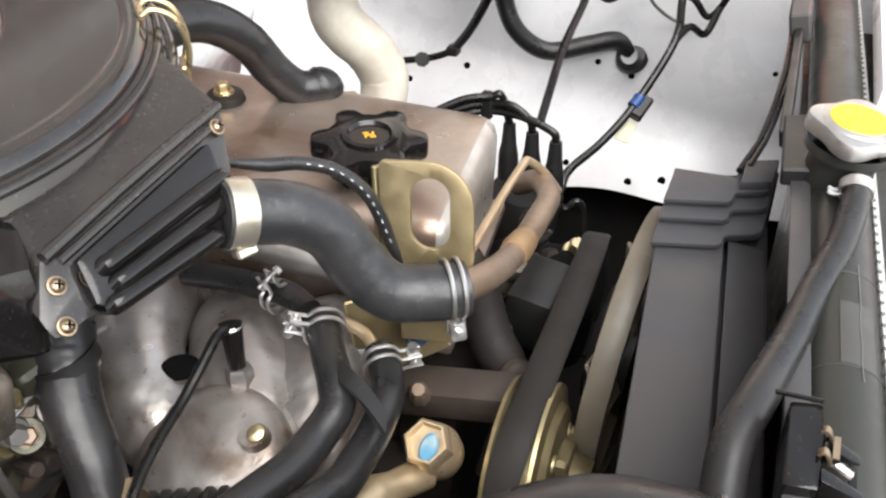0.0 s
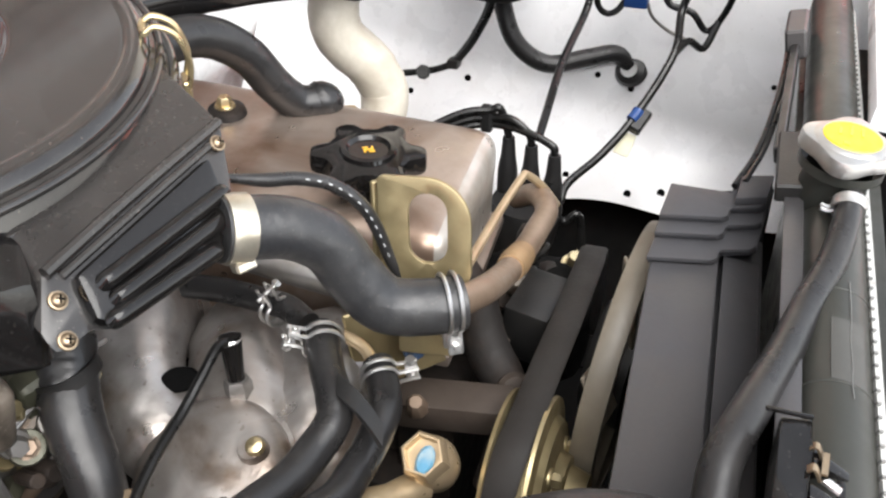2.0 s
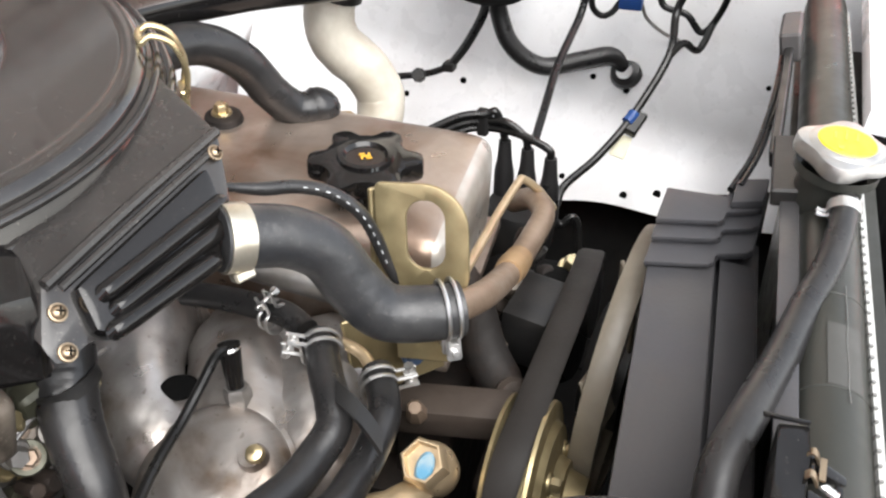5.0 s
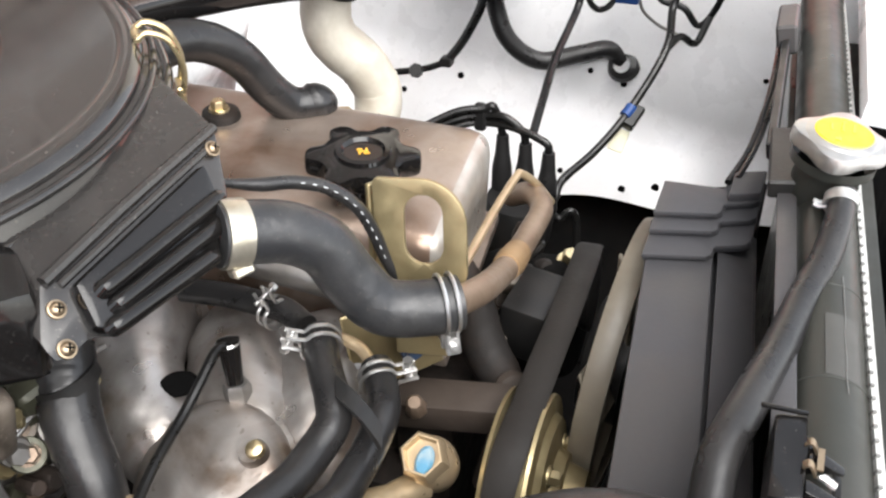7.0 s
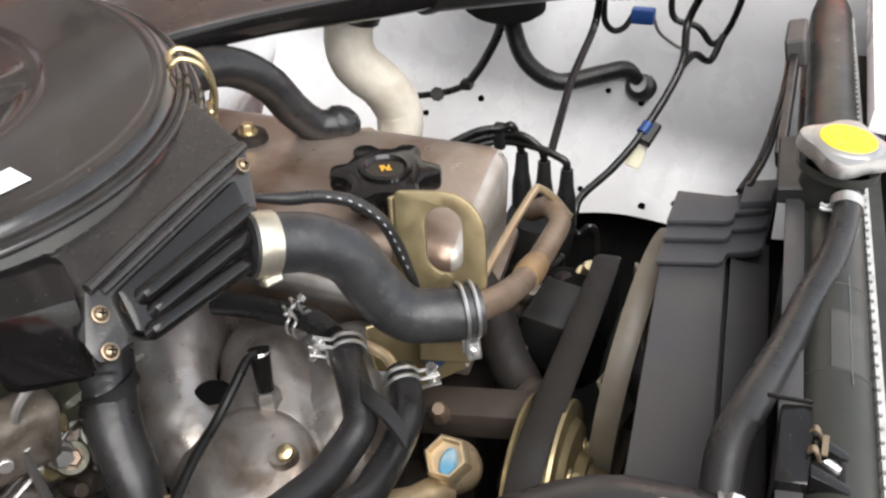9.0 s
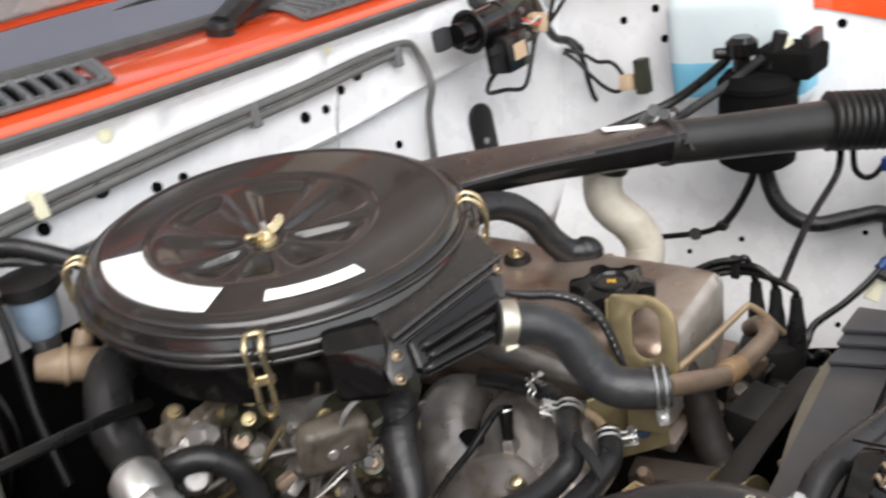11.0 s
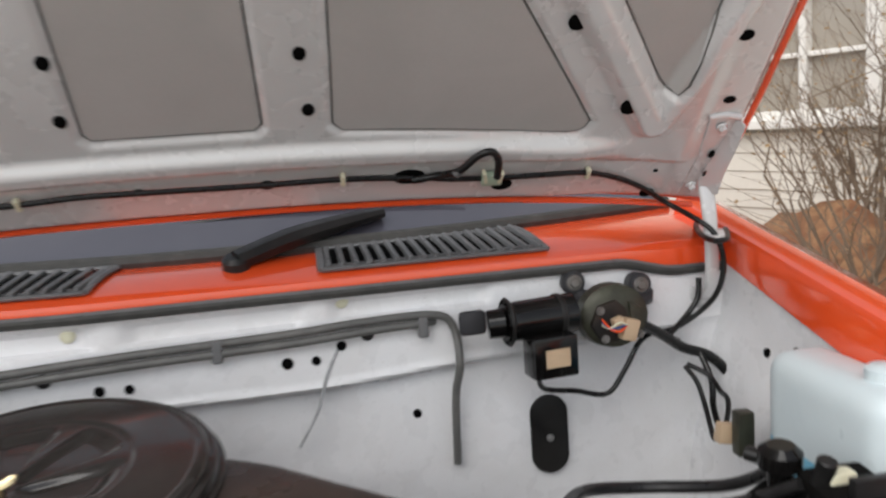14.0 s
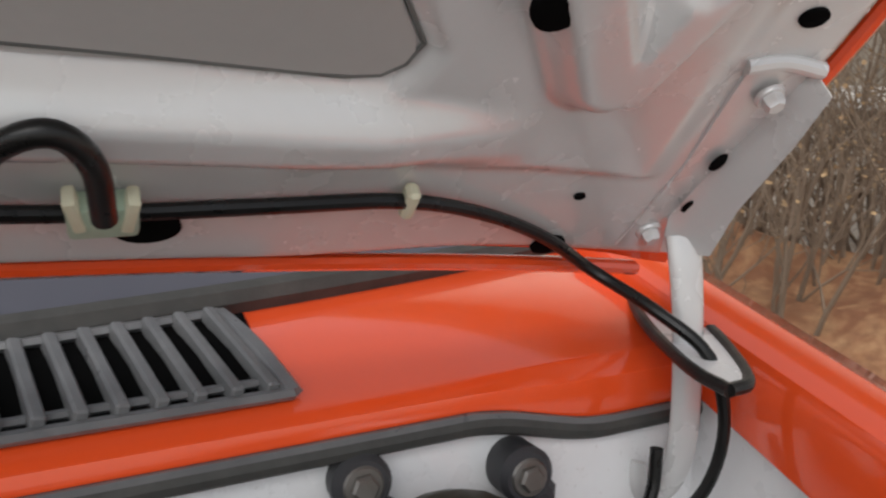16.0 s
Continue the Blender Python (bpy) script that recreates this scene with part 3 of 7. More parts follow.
part("outer_skin", sheet(span(-0.750, 0.750, 62), span(-0.014, 0.965, 50), skin_at, 0.0015), RED, hood)
for s_ in (-1, 1):
    hem = [H0 + Vector((s_ * 0.749 * (1 - 0.05 * max(0.0, v - 0.2)), 0, 0)) + HV * (v - 0.073 * (1 - step(0.3, 0.9, v))) - HN * 0.038 for v in span(0.0, 0.95, 14)]
    part("hem", tube(hem, 0.0045, 8, 3), RED, hood, "red folded hem")
rear = []
for u in span(-0.72, 0.72, 40):
    rear.append(H0 + Vector((u, 0, 0)) + HV * (-0.018 - 0.062 * (abs(u) / 0.7) ** 2.5) - HN * 0.033)
part("rear_hem", tube(rear, 0.0072, 10, 1, 0.7), RED, hood, "red folded rear edge")
for poly in POCKETS:
    cx, cy = sum(p[0] for p in poly) / len(poly), sum(p[1] for p in poly) / len(poly)
    # grey matt skin seen in each pressed pocket; thin dark tube paints its edge shadow
    ring = [(cx + (x - cx) * 0.985, cy + (y - cy) * 0.985) for x, y in poly]
    dense = []
    for a, b in zip(ring, ring[1:] + ring[:1]):
        k_ = max(2, int(math.hypot(b[0] - a[0], b[1] - a[1]) / 0.03))
        dense += [(a[0] + (b[0] - a[0]) * k / k_, a[1] + (b[1] - a[1]) * k / k_) for k in range(k_)]
    line = [hood_at(x, y, 0.0005) for x, y in dense]
    part("sealer_bead", tube(line + [line[0]], 0.0013, 6, 1), PIPEGREY, hood, "thin dark line painted as pocket edge shadow")
# Black discs lie on the frame as the shade inside its holes.
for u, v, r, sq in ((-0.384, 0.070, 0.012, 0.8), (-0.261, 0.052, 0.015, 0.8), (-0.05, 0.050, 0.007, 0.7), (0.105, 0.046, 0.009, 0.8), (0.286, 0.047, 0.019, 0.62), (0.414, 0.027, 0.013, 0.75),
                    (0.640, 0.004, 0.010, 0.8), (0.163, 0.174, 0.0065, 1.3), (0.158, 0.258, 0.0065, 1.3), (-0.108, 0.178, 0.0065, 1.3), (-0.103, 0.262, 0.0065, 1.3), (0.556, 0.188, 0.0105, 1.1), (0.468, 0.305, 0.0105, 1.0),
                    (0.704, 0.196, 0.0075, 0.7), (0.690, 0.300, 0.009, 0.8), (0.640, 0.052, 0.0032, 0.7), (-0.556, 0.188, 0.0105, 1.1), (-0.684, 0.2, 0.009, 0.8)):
    part("access_hole", lathe([(0, 0.0008), (r, 0.0008), (r * 1.12, 0.0002), (r * 1.12, -0.002)], basis(hood_at(u, v, 0.0012), HN, (1, 0, 0)), 20, sq), HOLE_SHADE, hood, "black disc painted as shade in an access hole")


# ---- small fittings used in many places ----
def hexbolt(at, up, r=0.006, h=0.006, material=None, parent=None, washer=True, name="bolt"):
    """A flanged hexagon bolt head."""
    m = basis(at, up, (1, 0.2, 0.1))
    bm = lathe([(0, h), (r * 0.8, h), (r, h * 0.75), (r, 0)], m, 6)
    if washer:
        add(bm, lathe([(0, 0.0015), (r * 1.3, 0.0015), (r * 1.45, 0), (r * 1.45, -0.001)], m, 16))
    return part(name, bm, material or STEEL, parent)


def ring_clamp(c, axis, r, w, material, parent, name="clamp_band"):
    m = basis(c, axis, (0.1, 0.3, 1) if abs(Vector(axis).normalized().z) < 0.9 else (1, 0, 0))
    return part(name, lathe([(r, -w / 2), (r + 0.0012, -w / 2), (r + 0.0012, w / 2), (r, w / 2), (r, -w / 2)], m, 28), material, parent)


def spring_clamp(c, axis, r, ears, label="bright spring wire hose clamp"):
    """A double-wire hose clamp with a screw and two ears."""
    c, axis, ears = Vector(c), Vector(axis).normalized(), Vector(ears).normalized()
    ears = (ears - axis * ears.dot(axis)).normalized()
    th = thing("hose_clamp", c, label, "hose clamp", "hose clamps")
    y = axis.cross(ears)
    for s in (-0.0035, 0.0035):
        pts = []
        for k in range(15):
            a = radians(20 + 320 * k / 14)
            pts.append(c + axis * s + (ears * math.cos(a) + y * math.sin(a)) * (r + 0.001))
        pts = [pts[0] + ears * 0.012] + pts + [pts[-1] + ears * 0.012]
        part("wire_loop", tube(pts, 0.0013, 6, 2), STEEL, th)
    e = c + ears * (r + 0.008)
    q = 0.72 if r < 0.014 else 1.0
    part("screw", rod(e - y * 0.011 * q, e + y * 0.012 * q, 0.0022 * q, 10), STEEL, th)
    part("screw_head", lathe([(0, 0.005 * q), (0.0042 * q, 0.005 * q), (0.0045 * q, 0.003 * q), (0.0045 * q, 0)], basis(e + y * 0.010 * q, y, tuple(axis)), 6), STEEL, th)
    for s in (-1, 1):
        part("lug", box(0.009 * q, 0.0022 * q, 0.011 * q, basis(e + y * 0.006 * q * s, tuple(ears), tuple(axis)), 0.0008, 1), STEEL, th)
    return th


# ---- air cleaner ----
AC = Vector((-0.141, 0.480, 0.952))
AU = Vector((-0.012, -0.155, 1)).normalized()
AM = basis(AC, AU, (1, 0, 0))
cleaner = thing("air_cleaner", AC - AU * 0.1, "round black air cleaner housing with dusty pressed lid", "air cleaner")


def lid_z(r, a):
    z = 0.0105 + 0.0012 * step(0.164, 0.1625, r) - 0.0012 * step(0.160, 0.1585, r)
    x, y = r * math.cos(a), r * math.sin(a)
    ring = math.hypot(x + 0.010, y - 0.008)
    z -= 0.003 * step(0.110, 0.104, ring)
    dx, dy = x + 0.028, y + 0.020
    rr, aa = math.hypot(dx, dy), math.atan2(dy, dx)
    wave = 0.5 + 0.5 * math.cos(8 * aa)
    petal = step(0.06, 0.55, wave)
    z -= 0.0065 * petal * step(0.016, 0.036, rr) * step(0.103, 0.078, ring)
    z -= 0.004 * step(0.022, 0.012, rr)
    return z


def polar(rs, n, at):
    bm = bmesh.new()
    rings = [[bm.verts.new(at(r, 2 * math.pi * k / n)) for k in range(n)] for r in rs]
    for a, b in zip(rings, rings[1:]):
        for k in range(n):
            bm.faces.new((a[k], a[(k + 1) % n], b[(k + 1) % n], b[k]))
    bm.faces.new(rings[0])
    return bm


def lid_at(r, a, h=0.0):
    return AM @ Vector((r * math.cos(a), r * math.sin(a), lid_z(r, a) + h))


lid = part("lid", polar([0.002 + 0.1645 * k / 110 for k in range(111)], 200, lid_at), LIDBLACK, cleaner, "dusty black lid with a pressed star", 50)
RIM = [(0.1655, 0.0105), (0.1668, 0.0103), (0.1712, 0.0066), (0.1718, 0.0052), (0.1722, 0.0030), (0.1745, 0.0022)]
for r0, z0, r, a0, a1 in ((0.1770, 0.0010, 0.0026, 130, -70), (0.1828, -0.0120, 0.0042, 115, -60), (0.1795, -0.0235, 0.0030, 80, -70)):
    for k in range(9):
        a = radians(a0 + (a1 - a0) * k / 8)
        RIM.append((r0 + r * math.cos(a), z0 + r * math.sin(a)))
RIM.append((0.170, -0.0300))
part("lid_rim", lathe(RIM, AM, 120), RIMBLACK, cleaner, "glossy black ridged rim", 55)
part("bowl", lathe([(0.172, -0.027), (0.163, -0.034), (0.158, -0.078), (0.146, -0.090), (0.08, -0.098), (0, -0.098)], AM, 72), BLACK, cleaner)


def arc_label(a0, a1, r0, r1):
    return sheet(span(radians(a0), radians(a1), 24), span(r0, r1, 4), lambda a, r: lid_at(r, a, 0.0009))


part("label", arc_label(152, 211, 0.122, 0.157), PAPER, lid, "blank white curved label")
part("label", arc_label(228, 261, 0.130, 0.147), PAPER, lid, "blank white curved label")
NUT = AM @ Vector((-0.028, -0.020, 0.007))
nut = part("wing_nut", lathe([(0, 0.010), (0.0045, 0.010), (0.0062, 0.007), (0.0072, 0.003), (0.0098, 0.002), (0.0104, 0), (0.0104, -0.003)], basis(NUT, AU), 20), GOLD, cleaner, "yellow zinc wing nut")
for s in (-1, 1):
    part("wing", plate([(0.003, -0.002), (0.012, 0.000), (0.020, 0.004), (0.0235, 0.009), (0.0225, 0.013), (0.0180, 0.0135), (0.011, 0.009), (0.003, 0.008)], 0.0052,
         basis(NUT + AU * 0.004, AU) @ Matrix.Rotation(radians(-4 if s > 0 else 176), 4, "Z") @ Matrix.Rotation(radians(58), 4, "X") @ Matrix.Translation((0, 0, -0.0026)), 0.0014), GOLD, nut)
part("stud", lathe([(0, 0.018), (0.0025, 0.018), (0.003, 0.016), (0.003, 0.006)], basis(NUT, AU), 12), STEEL, nut)


def latch(angle, drop=0.0):
    """A sprung wire latch over the rim; drop sets its hook lower on the rim's flank."""
    a = radians(angle)
    out = Vector((math.cos(a), math.sin(a), 0))
    sid = Vector((-math.sin(a), math.cos(a), 0))
    p = lambda r, z, s: AM @ (out * r + sid * s * (1 - 14 * drop) + Vector((0, 0, z - (drop if z > -0.02 else 0.4 * drop))) + out * (drop * 1.2 if z > 0.005 else 0))
    la = part("latch", tube([p(0.1695, 0.0105, -0.007), p(0.176, 0.0140, -0.007), p(0.187, 0.0075, -0.007), p(0.1935, -0.010, -0.007), p(0.192, -0.026, -0.008), p(0.190, -0.031, -0.007)], 0.0019, 8, 5), GOLD, cleaner, "yellow zinc wire latch")
    part("wire", tube([p(0.1695, 0.0105, 0.007), p(0.176, 0.0140, 0.007), p(0.187, 0.0075, 0.007), p(0.1935, -0.010, 0.007), p(0.192, -0.026, 0.008), p(0.190, -0.031, 0.007)], 0.0022, 8, 5), GOLD, la)
    part("bridge", tube([p(0.1695, 0.0105, -0.008), p(0.1685, 0.0112, 0.0), p(0.1695, 0.0105, 0.008)], 0.0024, 8, 4), GOLD, la)
    part("bridge", box(0.020, 0.008, 0.004, basis(p(0.190, -0.029, 0), out.to_tuple(), sid.to_tuple()), 0.001, 1), GOLD, la)
    part("clip_tongue", tube([p(0.191, -0.029, -0.006), p(0.191, -0.056, -0.006), p(0.189, -0.065, 0), p(0.191, -0.056, 0.006), p(0.191, -0.029, 0.006)], 0.0022, 8, 5), GOLD, la)
    return la


for ang, low in ((226, 0.008), (313, 0.0), (146, 0.004)):
    latch(ang, low)

# front box of the housing, with ribs and outlet
FACE = [(-0.2007, 0.2796, 0.9081), (-0.0648, 0.2782, 0.9167), (-0.0885, 0.2591, 0.8904), (-0.119, 0.245, 0.87), (-0.1284, 0.2463, 0.8709), (-0.1606, 0.2507, 0.8741), (-0.1934, 0.2546, 0.8767), (-0.2012, 0.2591, 0.8818), (-0.221, 0.2603, 0.8818), (-0.2199, 0.2678, 0.8916)]
FN = Vector((-0.0466, -0.7876, 0.6144)).normalized()


def block_of(outline, push, inset=0.0, bevel=0.003):
    """A solid whose front is the outline and whose back is moved by push."""
    pts = [Vector(p) for p in outline]
    mid = sum(pts, Vector()) / len(pts)
    pts = [p + (mid - p).normalized() * inset for p in pts]
    bm = bmesh.new()
    f_ = [bm.verts.new(p) for p in pts]
    k_ = [bm.verts.new(p + Vector(push)) for p in pts]
    bm.faces.new(f_)
    bm.faces.new(k_)
    for i in range(len(pts)):
        j = (i + 1) % len(pts)
        bm.faces.new((f_[i], f_[j], k_[j], k_[i]))
    bmesh.ops.recalc_face_normals(bm, faces=bm.faces)
    if bevel:
        bmesh.ops.bevel(bm, geom=bm.edges[:], offset=bevel, segments=2, profile=0.6, affect="EDGES")
    return bm


front_box = part("front_box", block_of(FACE, (0.034, 0.085, 0.026), 0, 0.0045), HOUSING_LIT, cleaner, "black moulded box with ribs")
PANEL = [(-0.1932, 0.2667, 0.9068), (-0.0937, 0.2657, 0.913), (-0.1031, 0.2525, 0.8954), (-0.1226, 0.2432, 0.8821), (-0.1334, 0.2422, 0.88), (-0.1636, 0.2459, 0.8824), (-0.1943, 0.249, 0.8841), (-0.2002, 0.2545, 0.8906)]
panel_ = part("raised_panel", block_of(PANEL, tuple(-FN * 0.014), 0, 0.0042), BLACK, front_box)
for a_, b_ in (((-0.1823, 0.2596, 0.8994), (-0.1061, 0.2545, 0.8986)), ((-0.183, 0.2541, 0.8922), (-0.1155, 0.2485, 0.8902)), ((-0.1917, 0.2504, 0.8868), (-0.1319, 0.2434, 0.8824))):
    a_, b_ = Vector(a_), Vector(b_)
    part("rib", tube([a_ - FN * 0.004, a_ + FN * 0.0006, a_.lerp(b_, 0.5) + FN * 0.0012, b_ + FN * 0.0006, b_ - FN * 0.004], 0.0047, 16, 6), BLACK, panel_)
part("edge_rib", tube([(-0.1996, 0.2781, 0.9096), (-0.1413, 0.2781, 0.914), (-0.0692, 0.277, 0.918)], 0.0030, 8, 4), HOUSING_LIT, front_box)
part("edge_rib", tube([(-0.1944, 0.2753, 0.9047), (-0.1413, 0.2748, 0.9081), (-0.0786, 0.274, 0.9118)], 0.0022, 8, 4), HOUSING_LIT, front_box)
part("side_box", block_of([(-0.2483, 0.2995, 0.9176), (-0.206, 0.2745, 0.9115), (-0.2160, 0.2705, 0.8780), (-0.2150, 0.2711, 0.866), (-0.2443, 0.3035, 0.8696)], (0.05, 0.07, 0.012), 0, 0.0085), BLACK, front_box)
for p, d in (((-0.2029, 0.2712, 0.8988), FN), ((-0.2123, 0.2618, 0.8861), FN), ((-0.0796, 0.2714, 0.9117), FN)):
    sm = basis(p, d, (1, 0.2, 0.1))
    sc = part("screw", lathe([(0, 0.0030), (0.0016, 0.0028), (0.0030, 0.0018), (0.0035, 0.0004), (0.0044, 0.0002), (0.0046, -0.001)], sm, 20), BRASSY, front_box, "small brass cross-head screw")
    # Thin black bars paint the shade in the cross recess.
    for turn in (35, 125):
        part("slot", box(0.0040, 0.0008, 0.0008, sm @ Matrix.Translation((0, 0, 0.0029)) @ Matrix.Rotation(radians(turn), 4, "Z")), HOLE_SHADE, sc)
outlet = part("outlet_neck", rod((-0.1075, 0.259, 0.8806), (-0.100, 0.238, 0.878), 0.0165, 24), BLACK, cleaner)

# ---- breather hose from the housing to the engine pipe ----
HOSE1 = [(-0.116, 0.251, 0.884), (-0.103, 0.242, 0.879), (-0.087, 0.228, 0.871), (-0.0747, 0.2143, 0.8557), (-0.0707, 0.2027, 0.8335), (-0.0657, 0.1869, 0.8132), (-0.0512, 0.1657, 0.8058), (-0.0385, 0.150, 0.8045)]
hose = thing("breather_hose", HOSE1[3], "thick black rubber hose in an S bend", "hose")
part("hose", tube(HOSE1, [0.0175, 0.0175, 0.0172, 0.0172, 0.0172, 0.0172, 0.0170, 0.0168], 32, 12, rough=0.007), CREASED, hose)
d1 = Vector(HOSE1[1]) - Vector(HOSE1[0])
cl = part("clamp_band", lathe([(0.0175, -0.0065), (0.0188, -0.0065), (0.0190, 0), (0.0188, 0.0065), (0.0175, 0.0065)], basis(Vector(HOSE1[0]) + d1 * 0.5, d1), 32), PALEZINC, hose, "pale zinc clamp band")
part("clamp_tab", box(0.012, 0.010, 0.006, basis(Vector(HOSE1[0]) + d1 * 0.4 + Vector((-0.006, -0.008, -0.0175)), (0.2, 0.4, 1), tuple(d1)), 0.0012, 1), PALEZINC, cl)
spring_clamp((-0.0435, 0.156, 0.8055), (0.6, -0.75, -0.05), 0.0172, (-0.1, -0.35, -0.8))

# engine pipe with rusted joint
PIPE = [(-0.040, 0.153, 0.8040), (-0.005, 0.1483, 0.7887), (0.0445, 0.1541, 0.7623), (0.0826, 0.1563, 0.7499), (0.1231, 0.1577, 0.7444), (0.1589, 0.1602, 0.7422), (0.1808, 0.1762, 0.740), (0.2054, 0.2023, 0.716)]
pipe = thing("breather_pipe", PIPE[2], "dull steel breather pipe with a rusty brazed joint", "pipe")
part("pipe", tube(PIPE, 0.0095, 16, 6), RUST, pipe)
part("joint_collar", tube([(0.0580, 0.1550, 0.7572), (0.0700, 0.1558, 0.7535), (0.0880, 0.1565, 0.7490)], [0.0104, 0.0116, 0.0104], 16, 4), surface("orange braze", (0.31, 0.205, 0.11), 0.5, 0.5, (0.20, 0.125, 0.07), 40), pipe, "orange-brown brazed collar")
fuel = thing("metal_line", (0.1, 0.18, 0.78), "thin tan-coated metal line", "metal line")
part("line", tube([(-0.0092, 0.165, 0.795), (0.046, 0.1725, 0.783), (0.1081, 0.180, 0.772), (0.158, 0.1818, 0.7685), (0.1670, 0.1805, 0.7665), (0.1778, 0.1715, 0.7523), (0.2017, 0.1648, 0.7198)], 0.0034, 10, 6), WOODTAN, fuel)

# ---- engine ----
engine = thing("engine", (0.05, 0.40, 0.45), "four-cylinder engine with browned metal valve cover", "engine")
EU = Vector((0.0, -0.09, 1)).normalized()
EM = basis((0.066, 0.42, 0.821), EU, (0.990, 0.139, 0))


def cover_bm():
    bm = box(0.164, 0.45, 0.10, EM @ Matrix.Translation((0, -0.004, -0.05)), 0.024, 6)
    return bm


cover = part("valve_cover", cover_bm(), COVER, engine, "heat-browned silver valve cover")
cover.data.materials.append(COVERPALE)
# Forward-turned faces get the paler metal, bright sheen in its colour.
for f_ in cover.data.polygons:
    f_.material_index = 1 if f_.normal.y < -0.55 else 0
part("cover_flange", box(0.184, 0.465, 0.012, EM @ Matrix.Translation((0, -0.004, -0.100)), 0.004), COVER, engine)
part("cylinder_head", box(0.20, 0.44, 0.10, EM @ Matrix.Translation((0, 0.015, -0.157)), 0.01), IRON, engine)
part("block", box(0.26, 0.48, 0.24, EM @ Matrix.Translation((0, 0.02, -0.33)), 0.015), IRON, engine)
part("front_cover", box(0.22, 0.05, 0.26, EM @ Matrix.Translation((0, -0.225, -0.28)), 0.015), IRON, engine)
hexbolt((0.092, 0.408, 0.8275), EU, 0.0058, 0.008, GOLD, cover, True, "cover_bolt")
part("bolt_seat", lathe([(0, 0.004), (0.011, 0.004), (0.0145, 0.002), (0.0165, -0.006)], basis((0.093, 0.408, 0.823), EU), 24), IRON, cover)
for p in ((0.045, 0.575, 0.836),):
    hexbolt(p, EU, 0.0085, 0.010, GOLD, cover, True, "cover_bolt")
# oil filler cap
OC = Vector((0.050, 0.256, 0.838))
cap = thing("oil_filler_cap", OC - EU * 0.02, "black star-shaped oil filler cap with a yellow mark", "oil cap")
star = []
for k in range(84):
    a = 2 * math.pi * k / 84
    lobe = max(-1.0, min(1.0, 1.7 * math.cos(6 * a + 0.5)))
    r = 0.0355 + 0.0050 * lobe
    star.append((r * math.cos(a), r * math.sin(a)))
part("knob", plate(star, 0.015, basis(OC - EU * 0.014, EU), 0.0035), BLACK, cap)
part("neck", lathe([(0.021, -0.040), (0.021, -0.016), (0.027, -0.013), (0.027, 0.0)], basis(OC, EU), 28), BLACK, cap)
part("top_disc", lathe([(0, 0.0012), (0.0135, 0.0014), (0.0155, 0.0040), (0.0190, 0.0036), (0.0205, 0.0)], basis(OC, EU), 36), BLACK, cap)
mark = bmesh.new()
for x, y, w, h in ((0, 0, 0.008, 0.0016), (-0.003, 0.004, 0.005, 0.0016), (0.003, -0.004, 0.005, 0.0016), (0.004, 0.002, 0.0016, 0.005), (-0.004, -0.002, 0.0016, 0.005)):
    add(mark, box(w, h, 0.0008, basis(OC + EU * 0.0018, EU, (0.6, -0.8, 0)) @ Matrix.Translation((x * 0.7, y * 0.7, 0)) @ Matrix.Scale(0.8, 4)))
part("mark", mark, MARK, cap, "small orange oil can mark")

# lifting eye
HR = Vector((0.187, -0.981, 0.037)).normalized()
HU = Vector((0.265, 0.087, 0.960)).normalized()
HU = (HU - HR * HU.dot(HR)).normalized()
hm = Matrix((HR, HU, HR.cross(HU))).transposed().to_4x4()
hm.translation = Vector((-0.0079, 0.2164, 0.8624))
lift = thing("lifting_eye", (0.0, 0.21, 0.74), "yellow zinc plated engine lifting eye", "lifting eye")
# D-shaped plate: square on one side, wide radii on the other, drawn in at the foot
n_ = 40
corners = ((0.004, -0.004, 0.004, 180, 90), (0.0295, -0.029, 0.029, 90, 0), (0.0375, -0.057, 0.021, 0, -60), (0.012, -0.070, 0.012, -120, -180))
outer = [(cx + r * math.cos(radians(a0 + (a1 - a0) * k / 9)), cy + r * math.sin(radians(a0 + (a1 - a0) * k / 9))) for cx, cy, r, a0, a1 in corners for k in range(10)]
inner = [(0.0315 + 0.0122 * math.cos(radians(a0 - 10 * k)), -0.0325 + dy + 0.0122 * math.sin(radians(a0 - 10 * k))) for a0, dy in ((180, 0.0102), (90, 0.0102), (0, -0.0102), (-90, -0.0102)) for k in range(10)]
part("eye_plate", plate(outer, 0.004, hm, 0.001, inner), DULLGOLD, lift)
part("side_flange", box(0.012, 0.070, 0.004, hm @ Matrix.Translation((-0.0015, -0.040, -0.004)) @ Matrix.Rotation(radians(60), 4, "Y"), 0.001, 1), DULLGOLD, lift)
part("neck", box(0.036, 0.050, 0.004, hm @ Matrix.Translation((0.028, -0.094, 0.001)), 0.001, 1), DULLGOLD, lift)
part("leg", box(0.066, 0.060, 0.004, basis((-0.0207, 0.2087, 0.7397), (-0.62, -0.75, 0.25), (0.75, -0.62, 0)), 0.001, 1), DULLGOLD, lift)
hexbolt((-0.0228, 0.2275, 0.7364), (-0.62, -0.75, 0.25), 0.0062, 0.006, BLUEBOLT, lift)
hexbolt((-0.0269, 0.1907, 0.7423), (-0.62, -0.75, 0.25), 0.0062, 0.006, BLUEBOLT, lift)

